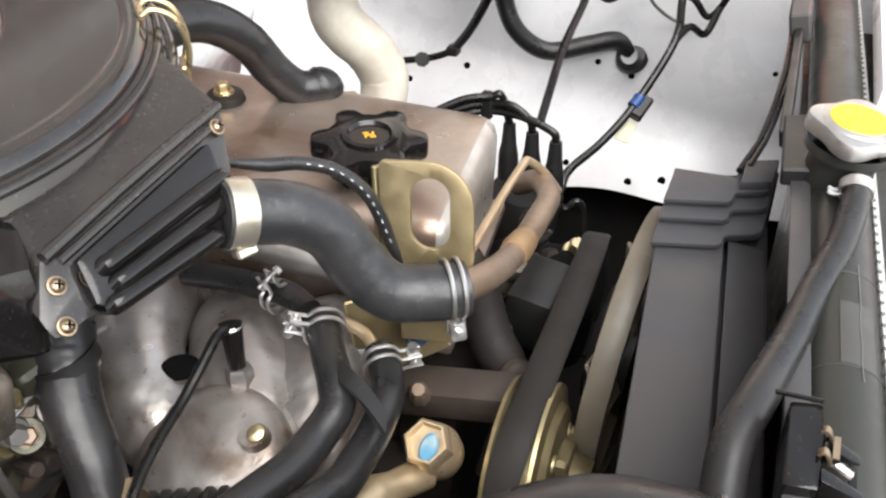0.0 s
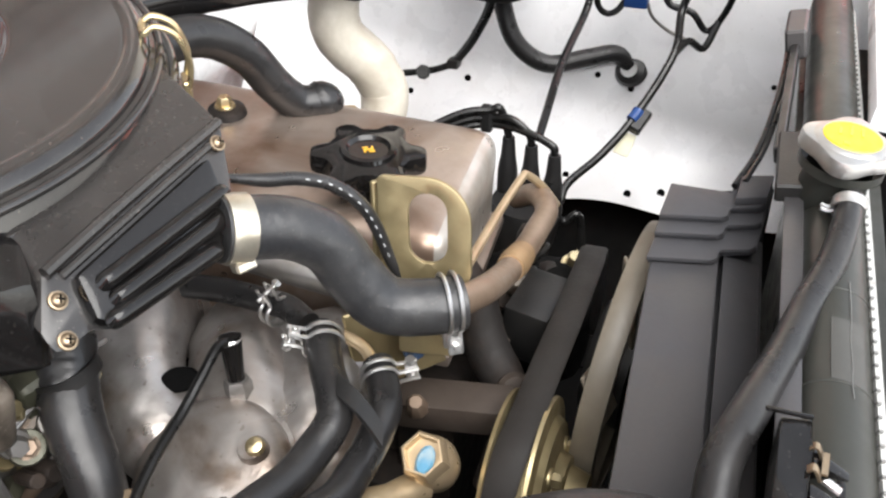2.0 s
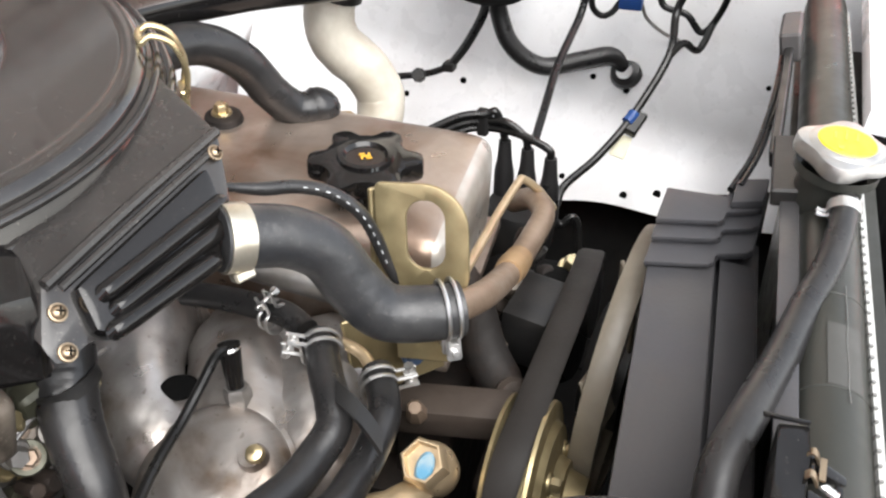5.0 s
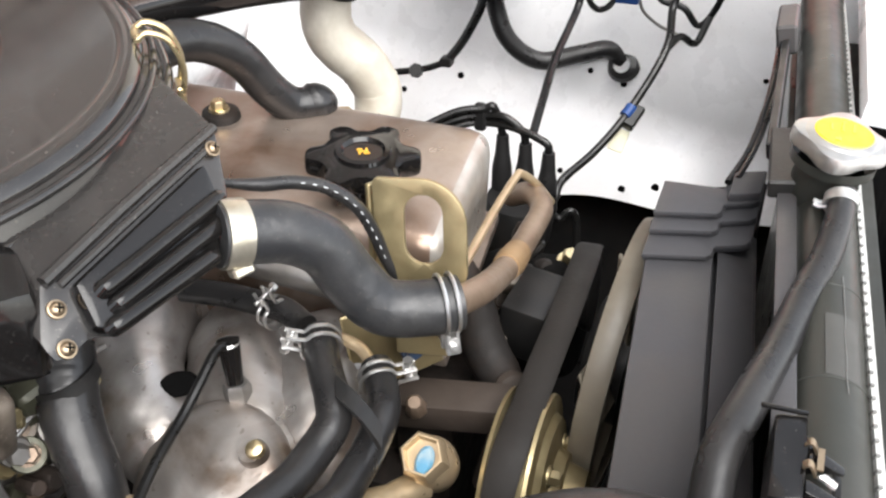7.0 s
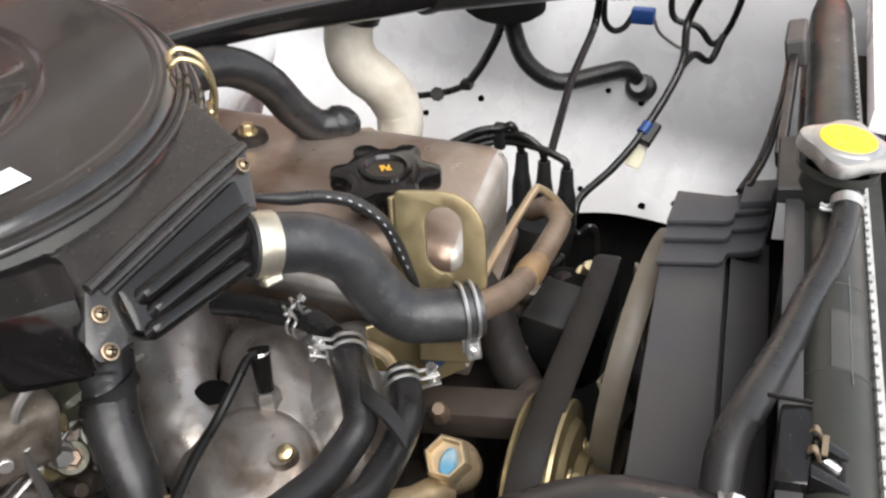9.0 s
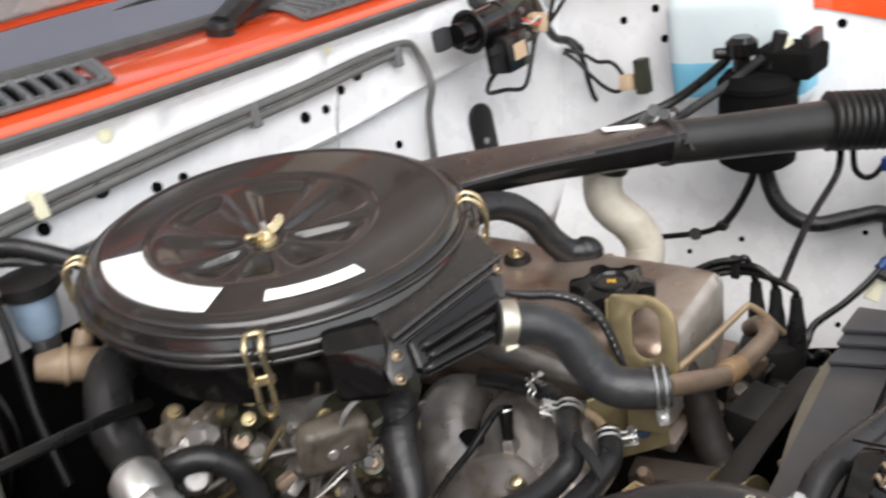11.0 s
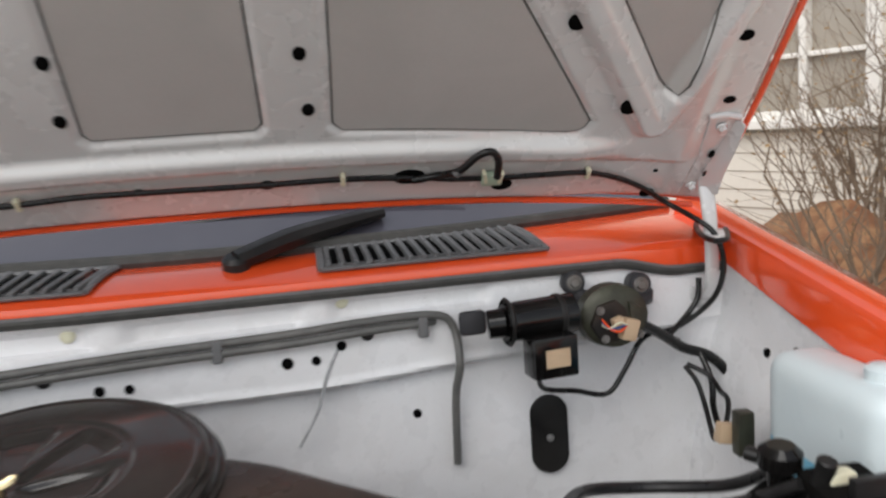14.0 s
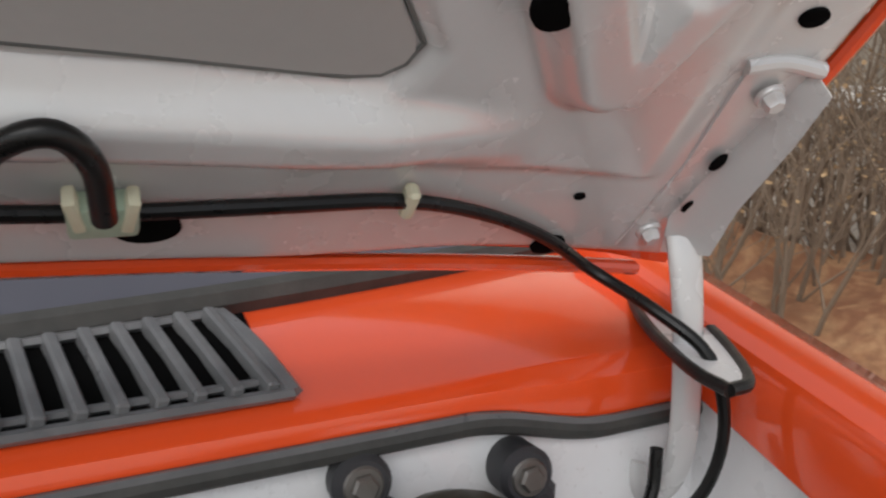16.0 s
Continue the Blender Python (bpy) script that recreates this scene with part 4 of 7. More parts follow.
# small hose with white markings
BH = [(-0.0858, 0.2732, 0.894), (-0.076, 0.2681, 0.8879), (-0.0629, 0.2579, 0.8812), (-0.0475, 0.2458, 0.8758), (-0.0341, 0.2322, 0.8661), (-0.0265, 0.2192, 0.8507), (-0.0239, 0.2116, 0.8329), (-0.0238, 0.2049, 0.8128), (-0.0235, 0.1956, 0.7925)]
vh = thing("vacuum_hose", BH[3], "thin black vacuum hose with white printed dashes", "hose")
part("hose", tube(BH, [0.0028, 0.0028, 0.0042, 0.0042, 0.0042, 0.0042, 0.0042, 0.0040, 0.0040], 12, 6), RUBBER, vh)
line = curve_points(BH, 6)
for k in range(19, 42, 2):
    d = (line[k + 1] - line[k]).normalized()
    o = (Vector((-0.41, 0, 1.13)) - line[k]).normalized()
    part("print_dash", box(0.0024, 0.0007, 0.0006, basis(line[k] + (o - d * o.dot(d)).normalized() * 0.0042, (o - d * o.dot(d)), tuple(d))), GREYPRINT, vh)

# breather hose behind the lid
pcv = thing("breather_hose", (0.1, 0.37, 0.86), "black rubber elbow hose from housing to valve cover", "hose")
part("hose", tube([(0.020, 0.4120, 0.899), (0.0561, 0.4011, 0.900), (0.0791, 0.3907, 0.8904), (0.0983, 0.3807, 0.8703), (0.1114, 0.3717, 0.8423), (0.1243, 0.3621, 0.8229), (0.1345, 0.3518, 0.8190), (0.1420, 0.3465, 0.8220)], [0.0155, 0.0155, 0.0155, 0.0150, 0.0148, 0.0148, 0.0148, 0.0148], 20, 8, rough=0.03), RUBBER, pcv)
part("elbow_end", lathe([(0, 0.0125), (0.006, 0.0120), (0.0110, 0.0098), (0.0148, 0.0062), (0.0166, 0.0015), (0.0168, -0.003), (0.0155, -0.008), (0.0138, -0.013)], basis((0.1415, 0.3463, 0.8200), (0.35, -0.45, 0.82)), 28), RUBBER, pcv)
# pale hot-air pipe
hot = thing("hot_air_pipe", (0.25, 0.37, 0.80), "pale crinkled hot-air pipe", "pipe")
part("pipe", tube([(0.262, 0.389, 0.900), (0.257, 0.398, 0.860), (0.253, 0.395, 0.825), (0.268, 0.372, 0.788), (0.270, 0.362, 0.757), (0.246, 0.365, 0.722), (0.20, 0.375, 0.70)], [0.0235, 0.0235, 0.0235, 0.0235, 0.0235, 0.021, 0.020], 24, 10, rough=0.05), FOIL, hot)
part("upper_collar", tube([(0.262, 0.378, 0.893), (0.260, 0.388, 0.880), (0.258, 0.393, 0.868)], 0.027, 20, 4), MATT, hot, "black collar below the duct")

# ---- intake duct across the bay ----
duct = thing("intake_duct", (0.3, 0.34, 0.9), "long black intake duct with sun-browned flat top", "intake duct")


def duct_part(line, radii):
    """A flattened duct: line of centres, (half width, half height) at each."""
    pts = curve_points(line, 8)
    m = len(pts)
    bm = bmesh.new()
    rings = []
    for i, c in enumerate(pts):
        t = (pts[min(i + 1, m - 1)] - pts[max(i - 1, 0)]).normalized()
        s = t.cross(Vector((0, -0.15, 1))).normalized()
        u = s.cross(t)
        f = i / (m - 1) * (len(radii) - 1)
        w = float(np.interp(f, range(len(radii)), [r[0] for r in radii]))
        h = float(np.interp(f, range(len(radii)), [r[1] for r in radii]))
        ring = []
        for k in range(28):
            a = 2 * math.pi * k / 28
            e = float(np.interp(f, range(len(radii)), [r[2] for r in radii]))
            ca, sa = math.cos(a), math.sin(a)
            ring.append(bm.verts.new(c + s * w * math.copysign(abs(ca) ** e, ca) + u * h * math.copysign(abs(sa) ** e, sa)))
        rings.append(ring)
    for a, b in zip(rings, rings[1:]):
        for k in range(28):
            bm.faces.new((a[k], a[(k + 1) % 28], b[(k + 1) % 28], b[k]))
    bm.faces.new(rings[0])
    bm.faces.new(rings[-1])
    return bm


part("flat_duct", duct_part([(-0.02, 0.495, 0.925), (0.06, 0.462, 0.924), (0.14, 0.412, 0.916), (0.22, 0.368, 0.902), (0.305, 0.325, 0.888)],
                            [(0.054, 0.014, 0.5), (0.044, 0.014, 0.5), (0.035, 0.015, 0.5), (0.030, 0.019, 0.6), (0.0255, 0.0225, 0.8)]), BROWNDUCT, duct, "sun-browned flat duct").data.materials.append(BLACK)
for f_ in bpy.data.objects["flat_duct"].data.polygons:
    f_.material_index = 1 if f_.normal.z < 0.55 else 0
part("joint_band", tube([(0.290, 0.333, 0.889), (0.297, 0.329, 0.8875)], 0.0275, 24, 2), MATT, duct)
part("round_duct", tube([(0.295, 0.330, 0.887), (0.36, 0.284, 0.875), (0.43, 0.235, 0.862), (0.47, 0.208, 0.855)], [0.0250, 0.0265, 0.028, 0.029], 24, 8), MATT, duct)
bel = curve_points([(0.46, 0.215, 0.860), (0.50, 0.170, 0.850), (0.54, 0.120, 0.842)], 20)
rad = [0.0332 + 0.0030 * (1 if k % 3 == 1 else -0.7) for k in range(len(bel))]
part("bellows", tube(bel, rad, 28, 1), MATT, duct, "black ribbed rubber bellows")
part("end_duct", tube([(0.53, 0.130, 0.843), (0.58, 0.060, 0.832), (0.63, -0.02, 0.822), (0.68, -0.12, 0.815)], [0.031, 0.031, 0.032, 0.034], 24, 6), MATT, duct)
part("sticker", box(0.050, 0.012, 0.0012, basis((0.253, 0.358, 0.9195), (0.1, -0.2, 1), (0.85, -0.5, -0.12)), 0), PAPER, duct, "small white sticker")
for p, a in (((0.300, 0.322, 0.925), 0.3), ((0.286, 0.300, 0.888), 1.2)):
    part("cable_tie", tube([Vector(p), Vector(p) + Vector((-0.012, -0.012, 0.006)), Vector(p) + Vector((-0.028, -0.024, 0.004))], 0.0022, 6, 3), WIRE, duct)

# ---- radiator and shroud ----
radi = thing("radiator", (0.0, -0.06, 0.45), "black radiator with satin top tank and bare fins", "radiator")
part("top_tank", tube([(x, -0.046 + 0.068 * x, 0.834) for x in (-0.36, -0.2, 0.0, 0.2, 0.40, 0.45)], [0.015, 0.0185, 0.0185, 0.0185, 0.0185, 0.014], 28, 6), TANK, radi)
part("tank_seam", box(0.74, 0.055, 0.006, basis((0.0, -0.052, 0.818), (0, 0, 1), (1, 0.068, 0)), 0.002), TANK, radi)
part("core", box(0.68, 0.035, 0.42, basis((0.0, -0.055, 0.60), (0, 0, 1), (1, 0.068, 0)), 0.002), TANK, radi)
part("label", sheet(span(-0.0805, -0.0375, 6), span(52, 101, 10), lambda u, a: (u, -0.046 + 0.068 * u - 0.0190 * math.cos(radians(a)), 0.834 + 0.0190 * math.sin(radians(a))), 0.0004), TANKLABEL, radi, "faded grey label on the tank")
part("paint_crack", tube([(x, -0.046 + 0.068 * x - 0.0192 * math.cos(radians(a)), 0.834 + 0.0192 * math.sin(radians(a))) for x, a in ((-0.006, 74), (-0.036, 73), (-0.050, 75), (-0.068, 73), (-0.079, 74), (-0.090, 72))], 0.00022, 5, 4), PIPEGREY, radi)
for x in (-0.081, -0.013):
    part("seam_ring", lathe([(0.0183, -0.0010), (0.0190, -0.0005), (0.0190, 0.0005), (0.0183, 0.0010)], basis((x, -0.046 + 0.068 * x, 0.834), (1, 0.068, 0), (0, 0, 1)), 28), TANK, radi)
# folded bright strip along the core's edge; grey boxes at even steps paint notch shade
crimp = [(x, -0.0630 + 0.075 * x, 0.8405) for x in span(-0.33, 0.40, 24)]
part("crimp_strip", sheet([-0.0018, 0.0018], range(len(crimp)), lambda u, k: Vector(crimp[k]) + Vector((0, u, -0.0016 * (u < 0))), 0.004), FIN, radi, "bright folded metal strip")
for k in range(86):
    x = -0.325 + 0.0084 * k
    part("notch", box(0.0012, 0.0020, 0.0096, basis((x, -0.0620 + 0.075 * x, 0.8410), (0, -0.3, 1), (1, 0.5, 0))), PIPEGREY, radi)
part("rear_strip", box(0.44, 0.0108, 0.004, basis((-0.145, -0.0365, 0.848), (0, 0.12, 1), (1, 0.086, 0)), 0.001), SHROUD, radi, "flat grey plastic strip")
part("filler_neck", lathe([(0.019, -0.035), (0.019, -0.012), (0.024, -0.010), (0.024, -0.004)], basis((0.0837, -0.0394, 0.8767), (0, -0.12, 1)), 24), TANK, radi)
capm = basis((0.0837, -0.0405, 0.8830), (0, -0.12, 1), (1, 0, 0))
outline = []
for k in range(96):
    a = 2 * math.pi * k / 96
    r = 0.0248 + 0.0026 * math.cos(4 * a + 0.3) + 0.0022 * max(0.0, math.cos(2 * a + 0.15)) ** 3
    outline.append((r * math.cos(a), r * math.sin(a)))
rc = part("pressure_cap", plate(outline, 0.0105, capm @ Matrix.Translation((0, 0, -0.0085)), 0.0024), CAPSTEEL, radi, "scalloped steel pressure cap")
part("crown", lathe([(0, 0.0034), (0.0165, 0.0034), (0.0195, 0.0028), (0.0215, 0.0016)], capm, 36), CAPSTEEL, rc)
part("sticker", lathe([(0, 0.0042), (0.0158, 0.0042), (0.0164, 0.0036), (0.0164, 0.003)], capm, 36), YELLOW, rc, "round yellow sticker")
for x, y, w, h in ((-0.010, 0.003, 0.004, 0.003), (0.006, -0.005, 0.010, 0.0016), (0.006, 0.001, 0.012, 0.0014), (0.003, 0.007, 0.008, 0.0014)):
    part("print_bar", box(w, h, 0.0003, capm @ Matrix.Translation((x, y, 0.0044))), MARK, rc)

oh = thing("overflow_hose", (-0.02, -0.03, 0.83), "satin black radiator overflow hose", "hose")
part("hose", tube([(0.0622, -0.047, 0.8595), (0.0391, -0.0461, 0.8615), (0.009, -0.0427, 0.8533), (-0.0255, -0.0344, 0.8472), (-0.0676, -0.0268, 0.847), (-0.1107, -0.0172, 0.8483), (-0.1373, -0.0111, 0.8453), (-0.1567, -0.0111, 0.8391), (-0.1805, -0.0137, 0.831)], [0.0070, 0.0072, 0.0078, 0.0082, 0.0086, 0.0088, 0.0090, 0.0090, 0.0090], 18, 8), RUBBER, oh)
ring_clamp((0.0500, -0.0459, 0.8616), (0.9, 0, 0.3), 0.0080, 0.0070, CAPSTEEL, oh)
for dx in (-0.0022, 0.0022):
    part("clamp_ear", tube([(0.0500 + dx, -0.0390, 0.8590), (0.0500 + dx, -0.0350, 0.8580), (0.0500 + dx, -0.0320, 0.8590)], 0.0013, 8, 3), STEEL, oh)

shroud = thing("fan_shroud", (0, 0.02, 0.6), "grey-black plastic fan shroud with stepped top", "fan shroud")
SZ = 0.797


def flat(pts, z, thick, bevel=0.0012):
    return plate(pts, thick, Matrix.Translation((0, 0, z - thick)), bevel)


def lip_line(x):
    """One stepped lip across the top: it jogs where the raised corner begins."""
    return [(x, 0.0600), (x + 0.0100, 0.0215), (x + 0.0135, 0.0185), (x + 0.0210, 0.0180), (x + 0.0235, 0.0170), (x + 0.0300, 0.0010), (x + 0.0345, -0.0030)]


part("top_plate", flat([(-0.26, -0.0205), (0.075, 0.0180), (0.070, 0.0595), (-0.26, 0.0207)], SZ - 0.0035, 0.004), SHROUD, shroud)
part("edge_facet", block_of([(-0.26, -0.0230, SZ - 0.006), (0.080, 0.0155, SZ - 0.006), (0.090, -0.0070, SZ - 0.016), (-0.26, -0.0470, SZ - 0.016)], (0, 0, -0.004), 0, 0.001), SHROUD, shroud)
part("under_body", flat([(-0.26, -0.048), (0.120, -0.006), (0.118, 0.058), (-0.26, 0.019)], SZ - 0.018, 0.14), SHROUD, shroud)
part("rear_wall", block_of([(-0.26, 0.0207, SZ - 0.004), (0.100, 0.0634, SZ - 0.004), (0.100, 0.0634, SZ - 0.2), (-0.26, 0.0207, SZ - 0.2)], (0.001, -0.005, 0), 0, 0.0015), SHROUD, shroud)
for x, z in ((0.0510, SZ + 0.0015), (0.0705, SZ + 0.0080), (0.0820, SZ + 0.0145)):
    part("step_lip", flat(lip_line(x) + [(0.150, -0.004), (0.138, 0.018), (0.124, 0.021), (0.122, 0.0605)], z, 0.0034, 0.001), SHROUD, shroud)
    part("riser", flat([(px + 0.003, py - 0.0006) for px, py in lip_line(x)] + [(0.146, -0.0044), (0.135, 0.018), (0.122, 0.020), (0.120, 0.0595)], z - 0.0034, 0.0035, 0), SHROUD, shroud)
part("raised_corner", flat([(0.108, 0.0165), (0.116, -0.0030), (0.146, -0.0040), (0.138, 0.0165)], SZ + 0.0205, 0.0060, 0.0015), SHROUD, shroud)
part("far_wall", block_of([(0.120, 0.062, SZ + 0.008), (0.136, 0.012, SZ + 0.010), (0.150, -0.006, SZ + 0.008), (0.150, -0.006, SZ - 0.3), (0.120, 0.062, SZ - 0.3)], (0.01, 0.002, -0.01), 0, 0.002), SHROUD, shroud)
fan = thing("cooling_fan", (0.0, 0.075, 0.62), "dusty tan plastic cooling fan with outer ring", "fan")
fm = basis((0.092, 0.076, 0.662), (0.03, 1, 0.06), (1, 0, 0))
part("outer_ring", lathe([(0.100, -0.011), (0.111, -0.011), (0.114, -0.002), (0.112, 0.006), (0.100, 0.006), (0.100, -0.011)], fm, 72), FANTAN, fan)
part("hub", lathe([(0, 0.02), (0.045, 0.02), (0.05, 0.012), (0.05, -0.012), (0, -0.012)], fm, 32), MATT, fan)
for k in range(7):
    a = 2 * math.pi * k / 7
    part("blade", box(0.06, 0.040, 0.003, fm @ Matrix.Rotation(a, 4, "Z") @ Matrix.Translation((0.076, 0, 0)) @ Matrix.Rotation(radians(30), 4, "X"), 0.001, 1), FANTAN, fan)

# pulley and belt
pul = thing("water_pump_pulley", (-0.06, 0.11, 0.66), "pale plated double pulley", "pulley")
pm = basis((-0.046, 0.1085, 0.660), (0.07, -1, 0.02), (1, 0, 0))
part("wheel", lathe([(0.040, -0.0150), (0.0640, -0.0150), (0.0645, -0.0125), (0.0530, -0.0100), (0.0530, 0.0100), (0.0645, 0.0125), (0.0640, 0.0150), (0.052, 0.0165), (0.049, 0.0210), (0.030, 0.0230), (0.027, 0.0300), (0.022, 0.0310), (0.018, 0.0440), (0, 0.0440)], pm, 64), DULLGOLD, pul)
for k in range(4):
    a = 2 * math.pi * k / 4 + 0.4
    hexbolt(pm @ Vector((0.034 * math.cos(a), 0.034 * math.sin(a), 0.0225)), pm.to_3x3() @ Vector((0, 0, 1)), 0.0052, 0.008, DULLGOLD, pul)
belt = thing("fan_belt", (0.05, 0.12, 0.68), "worn grey-black rubber fan belt", "belt")
BELT = surface("worn belt rubber", (0.017, 0.015, 0.0135), 0.6, 0, (0.026, 0.024, 0.023), 14, 0.6, 300, 0.15, 0.1, spec=0.2)
bl = curve_points([(0.192, 0.1235, 0.668), (0.186, 0.123, 0.686), (0.172, 0.122, 0.699), (0.140, 0.118, 0.7085), (0.066, 0.112, 0.7185), (0.010, 0.1095, 0.7210), (-0.030, 0.1085, 0.7190), (-0.060, 0.1085, 0.7160), (-0.082, 0.1085, 0.7060), (-0.098, 0.1085, 0.6880), (-0.105, 0.1085, 0.660)], 6)
part("belt", sheet([-0.0078, -0.0062, 0.0062, 0.0078], range(len(bl)), lambda u, k: bl[k] + Vector((0.07, -1, 0.02)).normalized() * u - Vector((0, 0, 0.0012 if abs(u) > 0.007 else 0)), 0.006), BELT, belt)

# ---- hidden depth behind the engine front: alternator, compressor and brackets ----
alt = thing("alternator", (0.16, 0.14, 0.64), "dark ribbed alternator beside the belt", "alternator")
# Body shares that near-black, with the shade around it painted in.
part("body", lathe([(0, 0.04), (0.05, 0.04), (0.056, 0.03), (0.056, -0.04), (0.05, -0.05), (0, -0.05)], basis((0.178, 0.172, 0.610), (0, -1, 0.1)), 32), TAR_SHADED, alt)
part("pulley", lathe([(0.02, -0.01), (0.034, -0.01), (0.030, 0), (0.034, 0.01), (0, 0.012)], basis((0.158, 0.1225, 0.666), (0.07, -1, 0.02)), 32), MATT, alt)
solo("control_box", box(0.056, 0.036, 0.050, basis((0.0928, 0.1461, 0.6867), (0, -0.1, 1), (0.95, -0.05, 0)), 0.004), MATT, "black plastic box beside the belt", "control box")

# ---- brake booster, reservoirs, battery: driver's side ----
boost = thing("brake_booster", (-0.54, 0.64, 0.80), "large round black brake booster", "brake booster")
bmx = basis((-0.505, 0.645, 0.845), (0.05, -1, 0.15), (1, 0, 0))
part("shell", lathe([(0, -0.07), (0.08, -0.07), (0.115, -0.05), (0.124, -0.02), (0.128, -0.005), (0.128, 0.005), (0.120, 0.012), (0.112, 0.030), (0.085, 0.052), (0.055, 0.058), (0.04, 0.066), (0, 0.066)], bmx, 56), BLACK, boost)
part("clip", box(0.03, 0.006, 0.014, basis((-0.572, 0.560, 0.908), (0, -1, 0.2), (1, 0.2, 0.3)), 0.001, 1), STEEL, boost)
mc = thing("brake_master_cylinder", (-0.46, 0.53, 0.84), "milky brake fluid reservoir with black ribbed cap", "brake reservoir")
rm = basis((-0.470, 0.502, 0.894), (0.0, -0.10, 1))
part("reservoir", lathe([(0, -0.068), (0.026, -0.068), (0.031, -0.062), (0.0335, -0.050), (0.0385, -0.006), (0.0390, 0.000), (0.0405, 0.004), (0.0412, 0.046), (0.039, 0.052), (0, 0.052)], rm, 40), CREAM, mc)
gear = []
for k in range(144):
    a = 2 * math.pi * k / 144
    r = 0.0434 + (0.0014 if k % 4 < 2 else 0)
    gear.append((r * math.cos(a), r * math.sin(a)))
part("cap", plate(gear, 0.0205, rm @ Matrix.Translation((0, 0, 0.0535)), 0.0012), MATT, mc, "black ribbed screw cap")
part("cap_top", lathe([(0, 0.0752), (0.030, 0.0752), (0.032, 0.0768), (0.0385, 0.0768), (0.0415, 0.0735)], rm, 48), MATT, mc)
part("cylinder", rod((-0.490, 0.585, 0.815), (-0.455, 0.42, 0.805), 0.022, 24), ALU, mc)
part("flange_plate", box(0.055, 0.006, 0.085, basis((-0.500, 0.575, 0.845), (0, 0.1, 1), (1, 0.1, 0)), 0.012, 2), DULLGOLD, mc)

ps = thing("fluid_reservoir", (-0.485, 0.265, 0.78), "brown metal fluid reservoir with black screw cap", "reservoir")
pm2 = basis((-0.486, 0.270, 0.921), (0.02, -0.10, 1))
lidm = basis((-0.4805, 0.2665, 0.921), (0.02, -0.10, 1))
part("can", lathe([(0, -0.125), (0.038, -0.125), (0.044, -0.117), (0.0475, -0.02), (0.0500, -0.010)], lidm, 40), BROWN, ps)
part("lid", lathe([(0.0490, -0.013), (0.0530, -0.011), (0.0535, -0.007), (0.0530, -0.003), (0.0490, 0.001), (0.036, 0.007), (0.030, 0.0085), (0, 0.009)], lidm, 48), TAN, ps, "dull tan lid")
lobes = []
for k in range(80):
    a = 2 * math.pi * k / 80
    r = 0.0285 + 0.0016 * math.copysign(abs(math.cos(5 * a)) ** 0.4, math.cos(5 * a))
    lobes.append((r * math.cos(a), r * math.sin(a)))
capx = plate(lobes, 0.017, pm2 @ Matrix.Translation((0, 0, 0.007)), 0.003)
add(capx, lathe([(0, 0.0262), (0.018, 0.0262), (0.0215, 0.0252), (0.0230, 0.022)], pm2, 32))
part("cap", capx, MATT, ps, "black lobed screw cap")
part("strap_bolt", rod((-0.475, 0.205, 0.760), (-0.478, 0.200, 0.815), 0.0045, 10), STEEL, ps)

bat = thing("battery", (-0.44, 0.02, 0.66), "black car battery with white label and red terminal cover", "battery")
bt = basis((-0.445, 0.055, 0.765), (0, -0.08, 1), (1, -0.10, 0))
part("case", box(0.205, 0.225, 0.18, bt @ Matrix.Translation((0.010, 0, 0)), 0.008, 2), MATT, bat)
part("label", box(0.080, 0.068, 0.0012, bt @ Matrix.Translation((-0.014, 0.072, 0.0912)), 0), PAPER, bat, "white printed label")
for k in range(3):
    part("label_bar", box(0.030 - 0.006 * k, 0.005, 0.0008, bt @ Matrix.Translation((-0.012, 0.086 - 0.014 * k, 0.0922))), DARKSTEEL, bat)
part("sticker", lathe([(0, 0.001), (0.013, 0.001), (0.0133, 0)], bt @ Matrix.Translation((0.046, 0.066, 0.0905)), 24), PAPER, bat, "round white sticker")
for k in range(14):
    part("label_bar", box(0.006, 0.0035, 0.0008, bt @ Matrix.Translation((0.052 + 0.009 * (k % 4), 0.038 - 0.007 * (k // 4) - 0.002 * (k % 2), 0.0906)) @ Matrix.Rotation(0.6 * (k % 3), 4, "Z")), PAPER, bat)
tc = thing("terminal_cover", (-0.39, 0.16, 0.86), "red soft plastic battery terminal cover", "terminal cover")
tm = basis((-0.386, 0.156, 0.882), (-0.1, -0.12, 1), (1, -0.5, 0))
part("hood", plate([(-0.036, -0.020), (-0.010, -0.030), (0.022, -0.028), (0.034, -0.012), (0.030, 0.022), (0.006, 0.034), (-0.026, 0.018)], 0.034, tm @ Matrix.Translation((0, 0, -0.018)), 0.007), REDCAP, tc)
part("boot", plate([(-0.022, -0.008), (0.016, -0.018), (0.026, 0.006), (0.010, 0.026), (-0.016, 0.016)], 0.020, tm @ Matrix.Translation((-0.002, 0.014, 0.008)) @ Matrix.Rotation(radians(8), 4, "Y"), 0.006), REDCAP, tc)
part("spout", box(0.020, 0.026, 0.018, tm @ Matrix.Translation((-0.034, -0.004, -0.006)) @ Matrix.Rotation(radians(25), 4, "Z"), 0.006, 3), REDCAP, tc)

